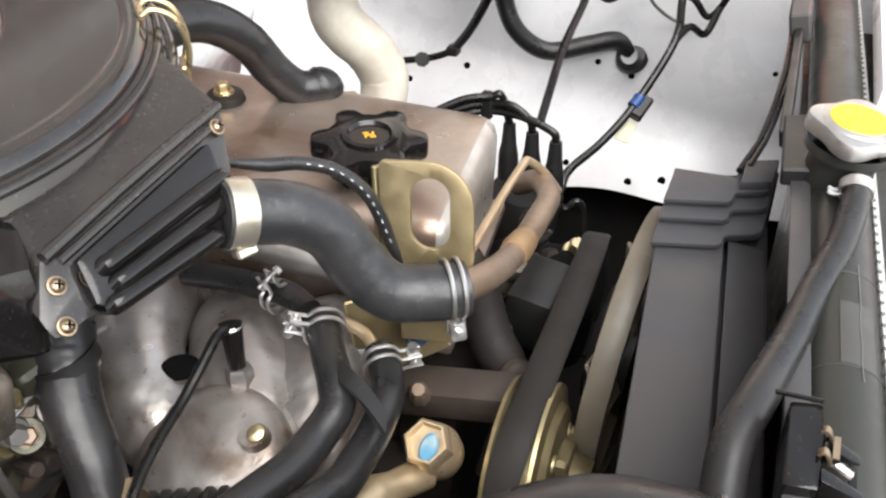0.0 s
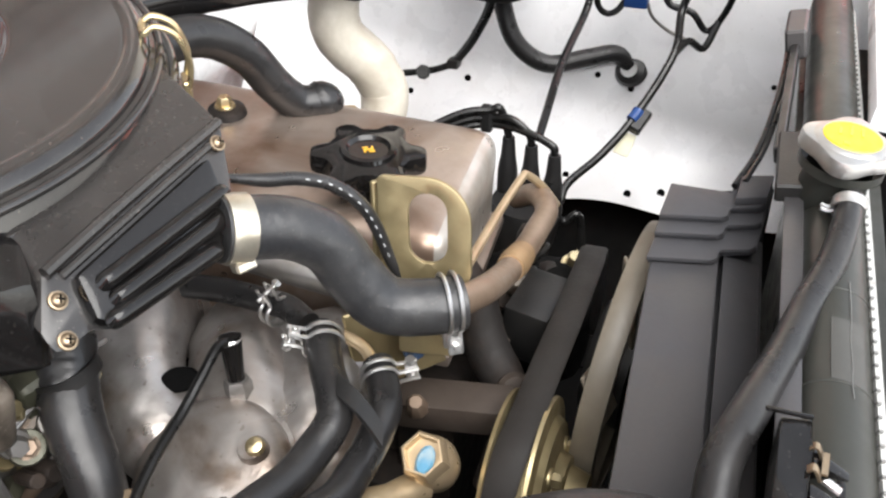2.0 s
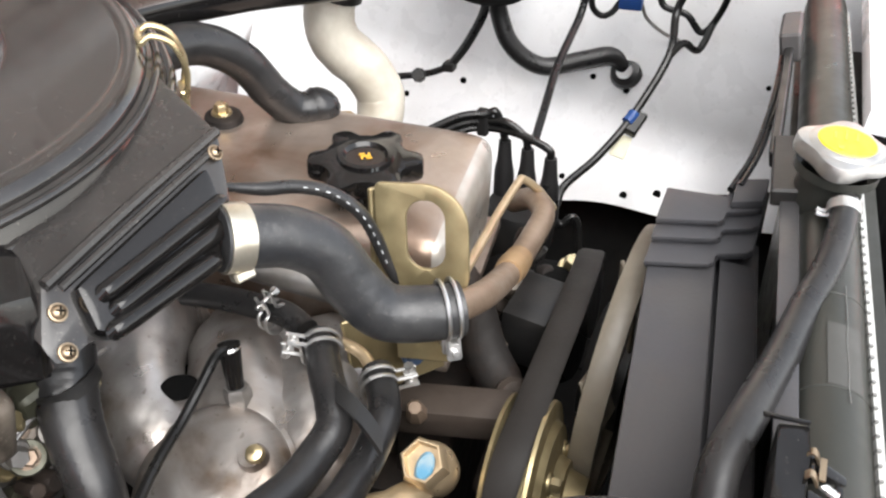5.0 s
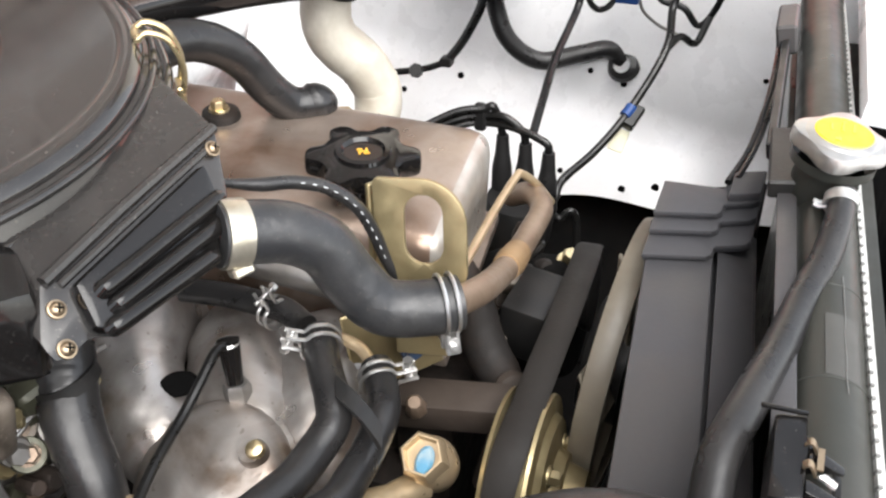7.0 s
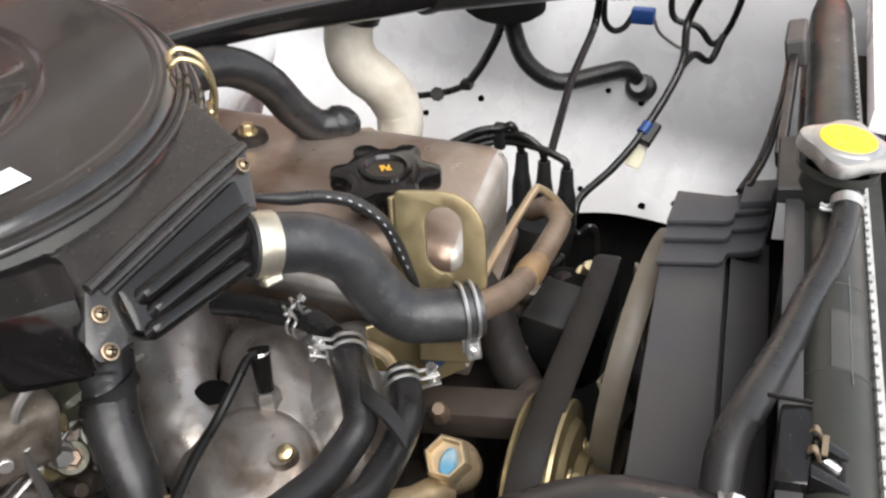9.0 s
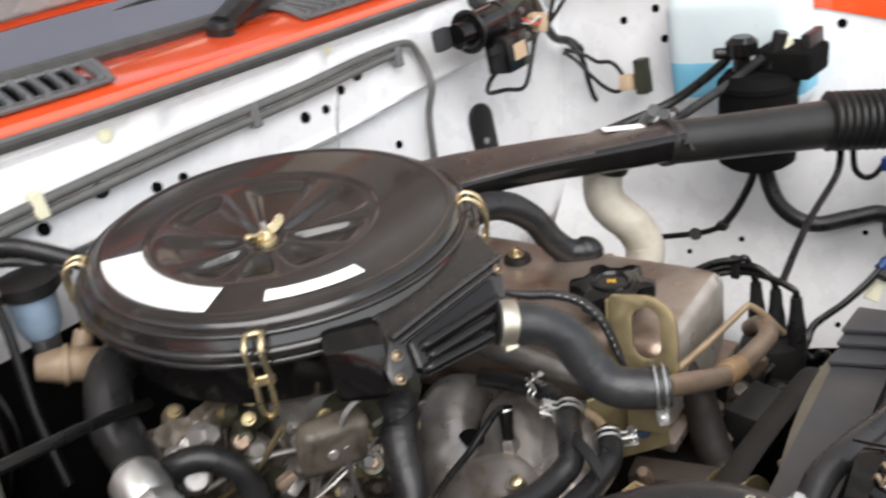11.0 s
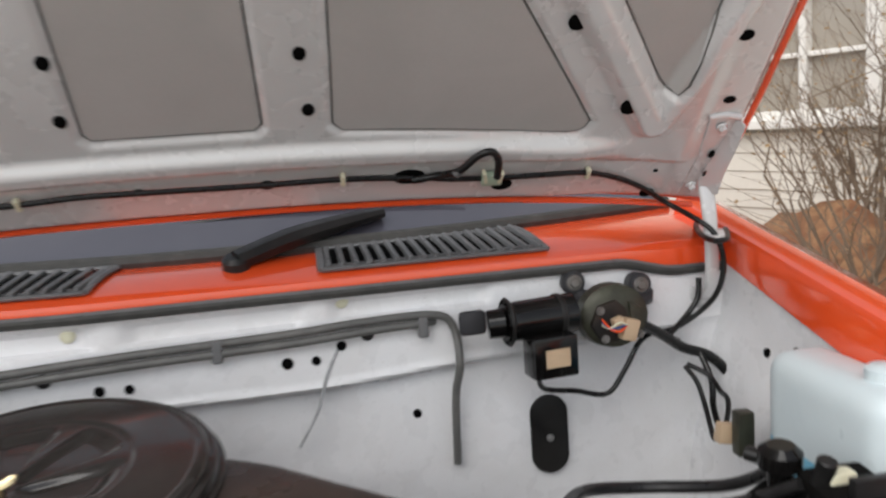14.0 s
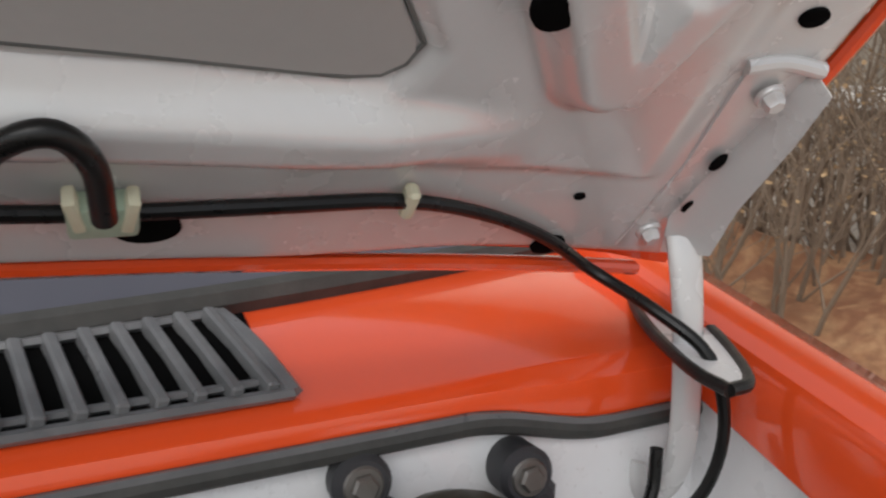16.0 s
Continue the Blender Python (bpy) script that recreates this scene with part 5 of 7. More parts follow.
# ---- passenger side: washer bottle, canister, wiper motor ----
wb = thing("washer_bottle", (0.70, 0.45, 0.80), "milky washer bottle half full of blue fluid", "washer bottle")
def bottle(z0, z1, inset=0.0):
    return box(0.085 - inset, 0.215 - inset, z1 - z0, basis((0.715, 0.440, (z0 + z1) / 2)), 0.034, 5)
part("body", bottle(0.800, 0.985), BOTTLE, wb)
part("fluid", box(0.0865, 0.2165, 0.098, basis((0.715, 0.440, 0.853)), 0.034, 5), FLUID, wb, "blue washer fluid showing through")
part("filler_neck", lathe([(0.020, -0.004), (0.020, 0.010), (0.014, 0.014), (0, 0.014)], basis((0.720, 0.39, 0.987)), 20), BOTTLE, wb)
can = thing("vapour_canister", (0.62, 0.365, 0.75), "black round vapour canister with valves on top", "canister")
cm = basis((0.610, 0.372, 0.80), (0, -0.1, 1))
part("body", lathe([(0, -0.055), (0.045, -0.055), (0.054, -0.048), (0.054, 0.060), (0.056, 0.062), (0.056, 0.070), (0.046, 0.082), (0, 0.084)], cm, 36), TAR_SHADED, can)
part("top_box", box(0.070, 0.080, 0.040, cm @ Matrix.Translation((0.028, -0.035, 0.095)), 0.008, 3), TAR_SHADED, can)
part("valve", lathe([(0, 0.135), (0.014, 0.135), (0.022, 0.128), (0.022, 0.112), (0.012, 0.106), (0.012, 0.08)], cm @ Matrix.Translation((-0.015, 0.018, 0)), 24), BLACK, can)
part("port", rod(cm @ Vector((0.01, -0.03, 0.08)), cm @ Vector((0.01, -0.035, 0.115)), 0.008, 14), MATT, can)
part("mount_strap", box(0.05, 0.012, 0.045, basis((0.645, 0.30, 0.905)), 0.002), MATT, can)

wm = thing("wiper_motor", (0.5, 0.73, 1.0), "black wiper motor with olive gear casing", "wiper motor")
part("motor_can", tube([(0.372, 0.700, 1.010), (0.395, 0.698, 1.011), (0.400, 0.698, 1.011), (0.490, 0.712, 1.012)], [0.019, 0.020, 0.026, 0.027], 24, 4), BLACK, wm)
part("end_flange", lathe([(0.030, -0.003), (0.033, 0), (0.030, 0.003), (0, 0.003)], basis((0.398, 0.699, 1.011), (1, 0.1, 0), (0, 1, 0)), 24, 1.0), MATT, wm)
part("end_bracket", box(0.036, 0.006, 0.032, basis((0.354, 0.712, 1.012), (0, 0, 1), (1, 0.1, 0)), 0.006), SHROUD, wm)
part("relay_box", box(0.062, 0.040, 0.055, basis((0.448, 0.675, 0.968), (0, 0, 1), (1, 0.15, 0)), 0.004), BLACK, wm)
part("relay_label", box(0.034, 0.001, 0.024, basis((0.452, 0.6530, 0.968), (0, 0, 1), (1, 0.15, 0))), TANPLUG, wm, "small pale label")
part("gear_case", lathe([(0, 0.03), (0.035, 0.03), (0.048, 0.022), (0.050, 0.0), (0.042, -0.02), (0, -0.02)], basis((0.553, 0.738, 0.998), (0, -1, 0.1)), 22, 0.9), OLIVE, wm)
part("connector", box(0.022, 0.016, 0.030, basis((0.566, 0.698, 0.984), (0.3, 0, 1), (1, 0.1, 0)), 0.003), TANPLUG, wm)
part("connector", box(0.016, 0.014, 0.020, basis((0.552, 0.700, 0.992), (-0.3, 0, 1), (1, 0.1, 0)), 0.003), TANPLUG, wm)
part("gear_cover", block_of([(0.526, 0.703, 1.018), (0.552, 0.705, 1.024), (0.566, 0.706, 1.012), (0.570, 0.706, 0.990), (0.556, 0.705, 0.966), (0.530, 0.703, 0.966), (0.514, 0.702, 0.992)], (0, 0.012, 0), 0, 0.004), IRON, wm)
part("gear_cover", block_of([(0.570, 0.704, 1.020), (0.588, 0.706, 1.010), (0.594, 0.706, 0.986), (0.580, 0.704, 0.968), (0.572, 0.704, 0.984)], (0, 0.014, 0), 0, 0.003), OLIVE, wm)
for q in ((0.528, 0.702, 1.012), (0.584, 0.704, 0.974), (0.534, 0.702, 0.972)):
    hexbolt(q, (0, -1, 0.1), 0.0042, 0.005, DARKSTEEL, wm)
part("motor_band", lathe([(0.0275, -0.004), (0.0285, -0.003), (0.0285, 0.003), (0.0275, 0.004)], basis((0.470, 0.709, 1.012), (1, 0.14, 0.01), (0, 1, 0)), 24), MATT, wm)
for p in ((0.514, 0.778, 1.040), (0.612, 0.776, 1.028)):
    m_ = part("mount_ear", lathe([(0, 0.012), (0.014, 0.012), (0.017, 0.008), (0.017, -0.02), (0, -0.02)], basis(p, (0, -1, 0.1)), 24), SHROUD, wm)
    hexbolt(Vector(p) + Vector((0, -0.012, 0.001)), (0, -1, 0.1), 0.008, 0.006, DARKSTEEL, m_)
    part("ear_arm", tube([Vector(p), Vector(p) + Vector((0.01, -0.005, -0.02)), Vector((0.56, 0.735, 1.01))], 0.011, 10, 3), SHROUD, wm)

# hood hinge
hinge = part("hinge", block_of([(0.728, 0.692, 1.256), (0.733, 0.685, 1.244), (0.734, 0.709, 1.217), (0.734, 0.731, 1.195), (0.734, 0.748, 1.178), (0.733, 0.768, 1.148), (0.713, 0.790, 1.148), (0.713, 0.783, 1.172), (0.718, 0.745, 1.210), (0.721, 0.715, 1.240)], (0.002, 0.002, 0.001), 0, 0.0008), UNDER, hood, "grey painted hinge arm")
part("lower_arm", tube([(0.7225, 0.781, 1.160), (0.723, 0.777, 1.14), (0.724, 0.773, 1.105), (0.725, 0.772, 1.06), (0.724, 0.773, 1.022), (0.720, 0.780, 0.996), (0.711, 0.786, 0.987), (0.704, 0.788, 0.996), (0.703, 0.788, 1.012)], [0.0120, 0.0118, 0.0110, 0.0108, 0.0108, 0.0105, 0.009, 0.007, 0.005], 16, 6, 0.5), UNDER, hinge)
part("flange", block_of([(0.688, 0.694, 1.2565), (0.728, 0.692, 1.2575), (0.718, 0.745, 1.2085), (0.716, 0.806, 1.149), (0.690, 0.804, 1.151), (0.696, 0.750, 1.204)], tuple(-HN * 0.004), 0, 0.001), UNDER, hinge)
part("fold", tube([(0.686, 0.694, 1.259), (0.706, 0.691, 1.261), (0.729, 0.689, 1.257)], 0.0045, 10, 4), UNDER, hinge)
for p in ((0.708, 0.702, 1.2460), (0.705, 0.793, 1.163)):
    hexbolt(Vector(p) + HN * 0.002, HN, 0.0055, 0.008, UNDER, hinge)
# Slots are black discs, coloured with the shade they would hold.
for p, r in (((0.712, 0.742, 1.2095), 0.004), ((0.715, 0.770, 1.1810), 0.003)):
    part("slot", lathe([(0, 0.0012), (r, 0.0012), (r * 1.2, 0)], basis(Vector(p) + HN * 0.002, HN), 12, 1.6), HOLE_SHADE, hinge)
boot = thing("hinge_boot", (0.72, 0.78, 1.085), "black rubber hinge boot round a white painted plate", "rubber boot")
BOOT = [(0.695, 0.700), (0.716, 0.710), (0.750, 0.776), (0.772, 0.836), (0.792, 0.900), (0.770, 0.898), (0.742, 0.855), (0.718, 0.802), (0.697, 0.735)]
part("gasket", tube([(x, y, 1.094 + 0.02 * (y - 0.78)) for x, y in BOOT + BOOT[:1]], 0.0040, 10, 5), MATT, boot)
part("lip_plate", plate(BOOT, 0.003, Matrix.Translation((0, 0, 1.092)), 0.001), WHITE, boot)

# washer hose under the hood
WH = [(-0.255, 0.058), (-0.2, 0.052), (-0.12, 0.056), (-0.02, 0.054), (0.10, 0.052), (0.2, 0.054), (0.30, 0.050), (0.34, 0.046), (0.40, 0.046), (0.47, 0.052), (0.53, 0.053), (0.58, 0.040), (0.63, 0.018), (0.66, -0.004)]
wh = thing("washer_hose", (0.2, 0.72, 1.2), "black washer hose clipped under the hood", "hose")
pts = [hood_at(u, max(v, 0.013), 0.006) if v > 0.013 else Vector((0, 0, 0)) for u, v in WH[:-1]]
pts += [Vector((0.672, 0.803, 1.138)), Vector((0.694, 0.765, 1.119)), Vector((0.714, 0.740, 1.096)), Vector((0.724, 0.735, 1.055)), Vector((0.716, 0.738, 1.015)), Vector((0.695, 0.750, 0.985)), Vector((0.655, 0.755, 0.962)), Vector((0.62, 0.757, 0.958))]
part("hose", tube(pts, 0.0039, 10, 5), WIRE, wh)
for u, v in ((-0.19, 0.053), (0.200, 0.054), (0.533, 0.053)):
    part("clip", box(0.007, 0.020, 0.010, basis(hood_at(u, v, 0.006), HN, (1, 0, 0)), 0.002, 1), CREAMCLIP, wh)
loop = thing("washer_hose_loop", (0.35, 0.72, 1.22), "looped black washer hose at a green tee", "hose")
part("hose", tube([hood_at(0.29, 0.048, 0.008), hood_at(0.322, 0.060, 0.012), *[H0 + Vector((u, 0, 0)) + HV * v + HN * 0.004 for u, v in ((0.345, 0.076), (0.366, 0.101), (0.383, 0.107), (0.394, 0.090), (0.3965, 0.058))]], 0.0050, 12, 8), WIRE, loop)
part("band", tube([H0 + Vector((0.341, 0, 0)) + HV * 0.0695 + HN * 0.003, H0 + Vector((0.346, 0, 0)) + HV * 0.0750 + HN * 0.004], 0.0060, 12, 2), GRILLE, loop, "grey band on the hose")
part("tee", box(0.028, 0.020, 0.012, basis(hood_at(0.396, 0.048, 0.008), HN, (1, 0, 0)), 0.003, 2), GREENCLIP, loop, "pale green plastic tee")
for s in (-1, 1):
    part("tee_prong", box(0.0055, 0.020, 0.011, basis(hood_at(0.396 + 0.0105 * s, 0.054, 0.010), HN, (1, 0.25 * s, 0)), 0.002, 2), CREAMCLIP, loop, "cream clip prong")

# twin heater pipes along the firewall
twin = thing("firewall_pipes", (0.0, 0.72, 1.0), "pair of dark pipes clipped along the firewall", "pipes")
for k, dz in enumerate((0.0, -0.013)):  # the lower one turns into the panel before the bend
    e = 0.0 if k == 0 else 0.012
    pts = [(-0.405 + e, 0.672, 0.970), (-0.418 + e, 0.676, 0.990 + dz), (-0.405 + e, 0.684, 1.004 + dz), (-0.33, fire_y(-0.33, 1.0) - 0.014, 1.005 + dz), (-0.1, fire_y(-0.1, 1.0) - 0.014, 1.014 + dz), (0.1, fire_y(0.1, 1.0) - 0.014, 1.017 + dz),
           (0.22, fire_y(0.22, 1.0) - 0.014, 1.022 + dz), (0.31 - e, fire_y(0.3, 1.0) - 0.014, 1.020 + dz), (0.335 - e, fire_y(0.33, 1.0) - 0.014, 0.998 + dz), (0.338 - e, fire_y(0.33, 0.95) - 0.020, 0.95), (0.332 - e, fire_y(0.33, 0.8) - 0.02, 0.90), (0.330 - e, fire_y(0.33, 0.8) - 0.01, 0.80)]
    if k:
        pts = pts[:7] + [(0.296, fire_y(0.3, 1.0) - 0.012, 1.010), (0.312, fire_y(0.3, 1.0) + 0.012, 1.006)]
    part("pipe", tube(pts, 0.0056, 12, 6), PIPEGREY, twin)
for x in (-0.262, 0.022, 0.292):
    part("clip", box(0.014, 0.012, 0.030, basis((x, fire_y(x, 1.0) - 0.014, 1.006), (0, 0, 1), (1, 0.05, 0)), 0.002, 1), CREAMCLIP if x < 0 else GRILLE, twin)

# ---- intake side of the engine ----
man = thing("intake_manifold", (-0.11, 0.30, 0.62), "stained, shade-mottled cast aluminium intake manifold", "intake manifold")
part("runner", tube([(-0.02, 0.400, 0.700), (-0.060, 0.385, 0.730), (-0.100, 0.365, 0.738), (-0.130, 0.335, 0.728), (-0.140, 0.300, 0.700), (-0.145, 0.280, 0.650)], [0.032, 0.033, 0.032, 0.031, 0.031, 0.031], 24, 8, rough=0.04), ALU, man)
part("runner", tube([(0.00, 0.335, 0.690), (-0.040, 0.325, 0.715), (-0.075, 0.300, 0.722), (-0.105, 0.270, 0.712), (-0.140, 0.250, 0.690)], [0.030, 0.034, 0.036, 0.036, 0.034], 24, 8, rough=0.05), ALU, man)
part("runner", tube([(0.01, 0.265, 0.690), (-0.030, 0.262, 0.712), (-0.070, 0.245, 0.715), (-0.100, 0.230, 0.700), (-0.130, 0.225, 0.660)], [0.030, 0.033, 0.034, 0.032, 0.03], 24, 8, rough=0.05), ALU, man)
part("plenum_web", box(0.11, 0.12, 0.05, basis((-0.065, 0.285, 0.700), (-0.3, 0.1, 1), (1, -0.3, 0)), 0.018, 3), ALU, man)
cvm = basis((-0.158, 0.265, 0.722), (-0.42, -0.10, 1), (1, 0.3, 0.3))
part("housing_cover", lathe([(0, 0.016), (0.038, 0.015), (0.050, 0.010), (0.054, 0.004), (0.055, -0.004), (0.052, -0.04)], cvm, 40, 0.9), ALU, man)
part("cover_lip", lathe([(0.052, -0.002), (0.058, -0.004), (0.058, -0.010), (0.052, -0.012)], cvm, 40, 0.9), ALU, man)
boss = part("bolt_boss", lathe([(0, 0.010), (0.0075, 0.010), (0.009, 0.004), (0.011, -0.02)], basis((-0.14, 0.2428, 0.7406), (-0.42, -0.10, 1)), 20), ALU, man)
part("round_bolt", lathe([(0, 0.0040), (0.0030, 0.0038), (0.0050, 0.0026), (0.0058, 0.0006), (0.0058, -0.002)], basis((-0.1429, 0.2388, 0.7505), (-0.42, -0.10, 1)), 24), GOLD, boss, "round yellow zinc bolt head")
# Black cap paints the shadowed gap between two runners.
part("port_opening", lathe([(0, 0.0), (0.0100, 0.0), (0.0115, -0.001), (0.0115, -0.010)], basis((-0.1185, 0.3120, 0.7550), (-0.62, -0.35, 0.70), (0.5, -0.7, 0.1)), 28, 0.7), HOLE_SHADE, man, "black cap painted as the shaded gap between the runners")

sens = thing("temperature_sensor", (-0.104, 0.276, 0.75), "black booted temperature sensor in the manifold", "sensor")
part("hex_base", lathe([(0, 0.010), (0.008, 0.010), (0.009, 0.007), (0.009, -0.008)], basis((-0.108, 0.274, 0.748), (0.2, 0.1, 1)), 6), DARKSTEEL, sens)
part("boot", tube([(-0.107, 0.275, 0.756), (-0.102, 0.278, 0.770), (-0.097, 0.281, 0.784)], [0.0052, 0.0062, 0.0072], 14, 4), BLACK, sens)
part("band", lathe([(0.0070, -0.0015), (0.0078, 0), (0.0070, 0.0015)], basis((-0.098, 0.281, 0.782), (0.2, 0.1, 1)), 18), STEEL, sens)
part("wire", tube([(-0.0995, 0.2792, 0.7814), (-0.11, 0.2801, 0.7861), (-0.1313, 0.2782, 0.7805), (-0.1549, 0.2761, 0.7742), (-0.1813, 0.2711, 0.774), (-0.2066, 0.2637, 0.7739), (-0.2245, 0.2548, 0.7776)], 0.0032, 10, 6), WIRE, sens)

sl = thing("corrugated_sleeve", (-0.195, 0.25, 0.735), "black corrugated sleeve with a white paint mark", "sleeve")
part("sleeve", tube([Vector((-0.209, 0.273, 0.730)).lerp(Vector((-0.184, 0.226, 0.728)), k / 20) for k in range(21)], [0.0185 + (0.0018 if k % 3 else -0.0012) for k in range(21)], 22, 1), MATT, sl)
part("paint_mark", box(0.016, 0.004, 0.001, basis((-0.1960, 0.2440, 0.7495), (-0.3, 0, 1), (0.35, -0.9, 0)), 0), PAPER, sl, "white paint mark")
part("brass_nut", lathe([(0, 0.010), (0.006, 0.010), (0.0075, 0.006), (0.0075, -0.006)], basis((-0.205, 0.276, 0.755), (-0.4, -0.1, 1)), 6), BRASSY, sl)

# hoses under the breather
h1 = thing("coolant_hose", (-0.05, 0.30, 0.775), "dark rubber coolant hose beside the head", "hose")
part("hose", tube([(-0.0484, 0.3557, 0.7656), (-0.045, 0.3244, 0.767), (-0.0458, 0.2958, 0.7686), (-0.0482, 0.2717, 0.7703), (-0.0572, 0.2513, 0.7694)], 0.0088, 18, 6), RUBBER, h1)
spring_clamp((-0.0531, 0.2782, 0.7708), (0.3, 1, 0.0), 0.0092, (-0.3, -0.2, 0.9))
h1b = thing("coolant_hose", (-0.03, 0.33, 0.765), "dark rubber coolant hose along the head", "hose")
part("hose", tube([(-0.02, 0.46, 0.790), (-0.018, 0.40, 0.785), (-0.012, 0.34, 0.775), (0.0, 0.27, 0.760), (0.005, 0.24, 0.755)], 0.0125, 18, 6), DARKSTEEL, h1b)
h2 = thing("coolant_hose", (-0.11, 0.20, 0.78), "black rubber coolant hose under a strap", "hose")
part("hose", tube([(-0.0700, 0.2330, 0.781), (-0.0752, 0.2288, 0.7805), (-0.0942, 0.2149, 0.7782), (-0.1123, 0.2001, 0.7776), (-0.1258, 0.193, 0.7731), (-0.1461, 0.1946, 0.7690), (-0.1653, 0.1962, 0.7690), (-0.1850, 0.2005, 0.772), (-0.240, 0.213, 0.782), (-0.30, 0.226, 0.788)], 0.0106, 18, 8, rough=0.02), RUBBER, h2)
spring_clamp((-0.0770, 0.2275, 0.7803), (-0.75, -0.55, -0.1), 0.0118, (-0.4, 0.75, 0.45))
h3 = thing("coolant_hose", (-0.12, 0.17, 0.76), "black rubber coolant hose under a strap", "hose")
part("hose", tube([(-0.0690, 0.1945, 0.765), (-0.0858, 0.1822, 0.7634), (-0.102, 0.174, 0.7634), (-0.1257, 0.1711, 0.7609), (-0.1484, 0.1692, 0.7637), (-0.1712, 0.1672, 0.7700), (-0.200, 0.174, 0.780), (-0.2545, 0.1895, 0.785), (-0.30, 0.203, 0.786)], 0.0100, 18, 8, rough=0.02), RUBBER, h3)
spring_clamp((-0.0775, 0.1885, 0.7640), (-0.75, -0.55, -0.1), 0.0111, (0.45, -0.85, 0.05))
gp = thing("coolant_pipe", (-0.066, 0.215, 0.775), "bent yellow zinc coolant pipe", "pipe")
part("pipe", tube([(-0.0633, 0.243, 0.7723), (-0.0635, 0.2326, 0.7725), (-0.0623, 0.2209, 0.7734), (-0.0636, 0.2084, 0.771), (-0.0679, 0.2006, 0.7679), (-0.0742, 0.1949, 0.7646)], 0.0040, 14, 6), WOODTAN, gp)
strap = thing("hose_strap", (-0.14, 0.165, 0.79), "flat black steel strap holding two hoses", "bracket")
SA, SB = Vector((-0.1186, 0.1925, 0.7858)), Vector((-0.1356, 0.1586, 0.7749))
part("strap", sheet([0, 1], range(9), lambda u, k: (SA.lerp(SB, k / 8) + Vector((0.013, 0.006, 0.002)) * u + Vector((0, 0, 0.004 * math.sin(math.pi * k / 8))))[:], 0.003), MATT, strap)

# brass banjo fitting
bf = thing("brass_fitting", (-0.135, 0.13, 0.75), "pale brass hexagon fitting with blue sealant", "pipe fitting")
bfu = (-0.55, -0.02, 1)
bo = (-0.1065, 0.1480, 0.7415)
part("hex_head", lathe([(0, -0.001), (0.0108, -0.001), (0.0118, 0.0045), (0.0130, 0.0045), (0.0150, 0.0015), (0.0150, -0.009)], basis(bo, bfu, (1, 0.5, 0)), 6), WOODTAN, bf)
part("sealant", lathe([(0, 0.0012), (0.0070, 0.0010), (0.0095, -0.0008)], basis(Vector(bo) + Vector((-0.003, -0.002, 0)), bfu), 14, 0.6), SEALANT, bf)
part("barrel", lathe([(0.0130, -0.008), (0.0155, -0.012), (0.0168, -0.020), (0.0160, -0.030), (0.0120, -0.038), (0, -0.040)], basis(bo, bfu), 28), WOODTAN, bf)
part("arm", tube([(-0.108, 0.150, 0.716), (-0.128, 0.160, 0.722), (-0.142, 0.166, 0.724), (-0.165, 0.172, 0.730), (-0.20, 0.176, 0.735)], [0.010, 0.0095, 0.015, 0.016, 0.016], 18, 5), WOODTAN, bf)

# brackets and castings in front of the head
CASTBROWN = surface("brown-grey cast bracket", (0.050, 0.039, 0.032), 0.6, 0.1, (0.030, 0.022, 0.017), 22, 0.8, 260, 0.2, 0.3, 160, spec=0.25)
cast = thing("front_bracket", (-0.01, 0.15, 0.66), "dark cast iron bracket on the engine front", "bracket")
part("cross_arm", box(0.030, 0.085, 0.024, basis((-0.020, 0.165, 0.690), (0, 0, 1), (1, 0.25, 0)), 0.005), CASTBROWN, cast)
part("down_arm", box(0.022, 0.024, 0.080, basis((-0.008, 0.134, 0.656), (0.70, -0.10, 0.70), (0.3, -0.9, -0.3)), 0.005), CASTBROWN, cast)
part("corner_boss", lathe([(0, 0.012), (0.010, 0.012), (0.0135, 0.008), (0.0135, -0.012), (0, -0.014)], basis((0.014, 0.136, 0.683), (-0.6, -0.4, 0.7)), 20), CASTBROWN, cast)
part("elbow", tube([(0.070, 0.205, 0.750), (0.058, 0.182, 0.722), (0.042, 0.168, 0.695), (0.030, 0.152, 0.680), (0.012, 0.134, 0.678)], [0.012, 0.015, 0.017, 0.017, 0.013], 16, 5), IRON, cast)
part("rusty_plug", lathe([(0, 0.006), (0.0045, 0.006), (0.0065, 0.003), (0.008, -0.01)], basis((-0.0439, 0.1843, 0.7082), (-0.5, -0.2, 1)), 8), RUST, cast)
hexbolt((0.196, 0.146, 0.664), (-0.3, -0.3, 1), 0.0075, 0.014, GOLD, cast)
hexbolt((0.180, 0.150, 0.650), (-0.3, -0.3, 1), 0.0065, 0.012, BRASSY, cast)

rf = random.Random(31)
for k in range(14):
    p = Vector((0.070 + 0.115 * rf.random(), 0.165 + 0.025 * rf.random(), 0.655 + 0.055 * rf.random()))
    s_ = 0.7 + 0.6 * rf.random()
    part("lug", lathe([(0, 0.011 * s_), (0.005 * s_, 0.011 * s_), (0.008 * s_, 0.007 * s_), (0.0095 * s_, -0.012)], basis(p, (rf.random() - 0.8, -0.5, 0.4 + rf.random()), (1, 0.2, 0.1)), rf.choice((6, 12, 14))), rf.choice((CASTBROWN, GRIME, RUST, IRON, DARKSTEEL)), cast)
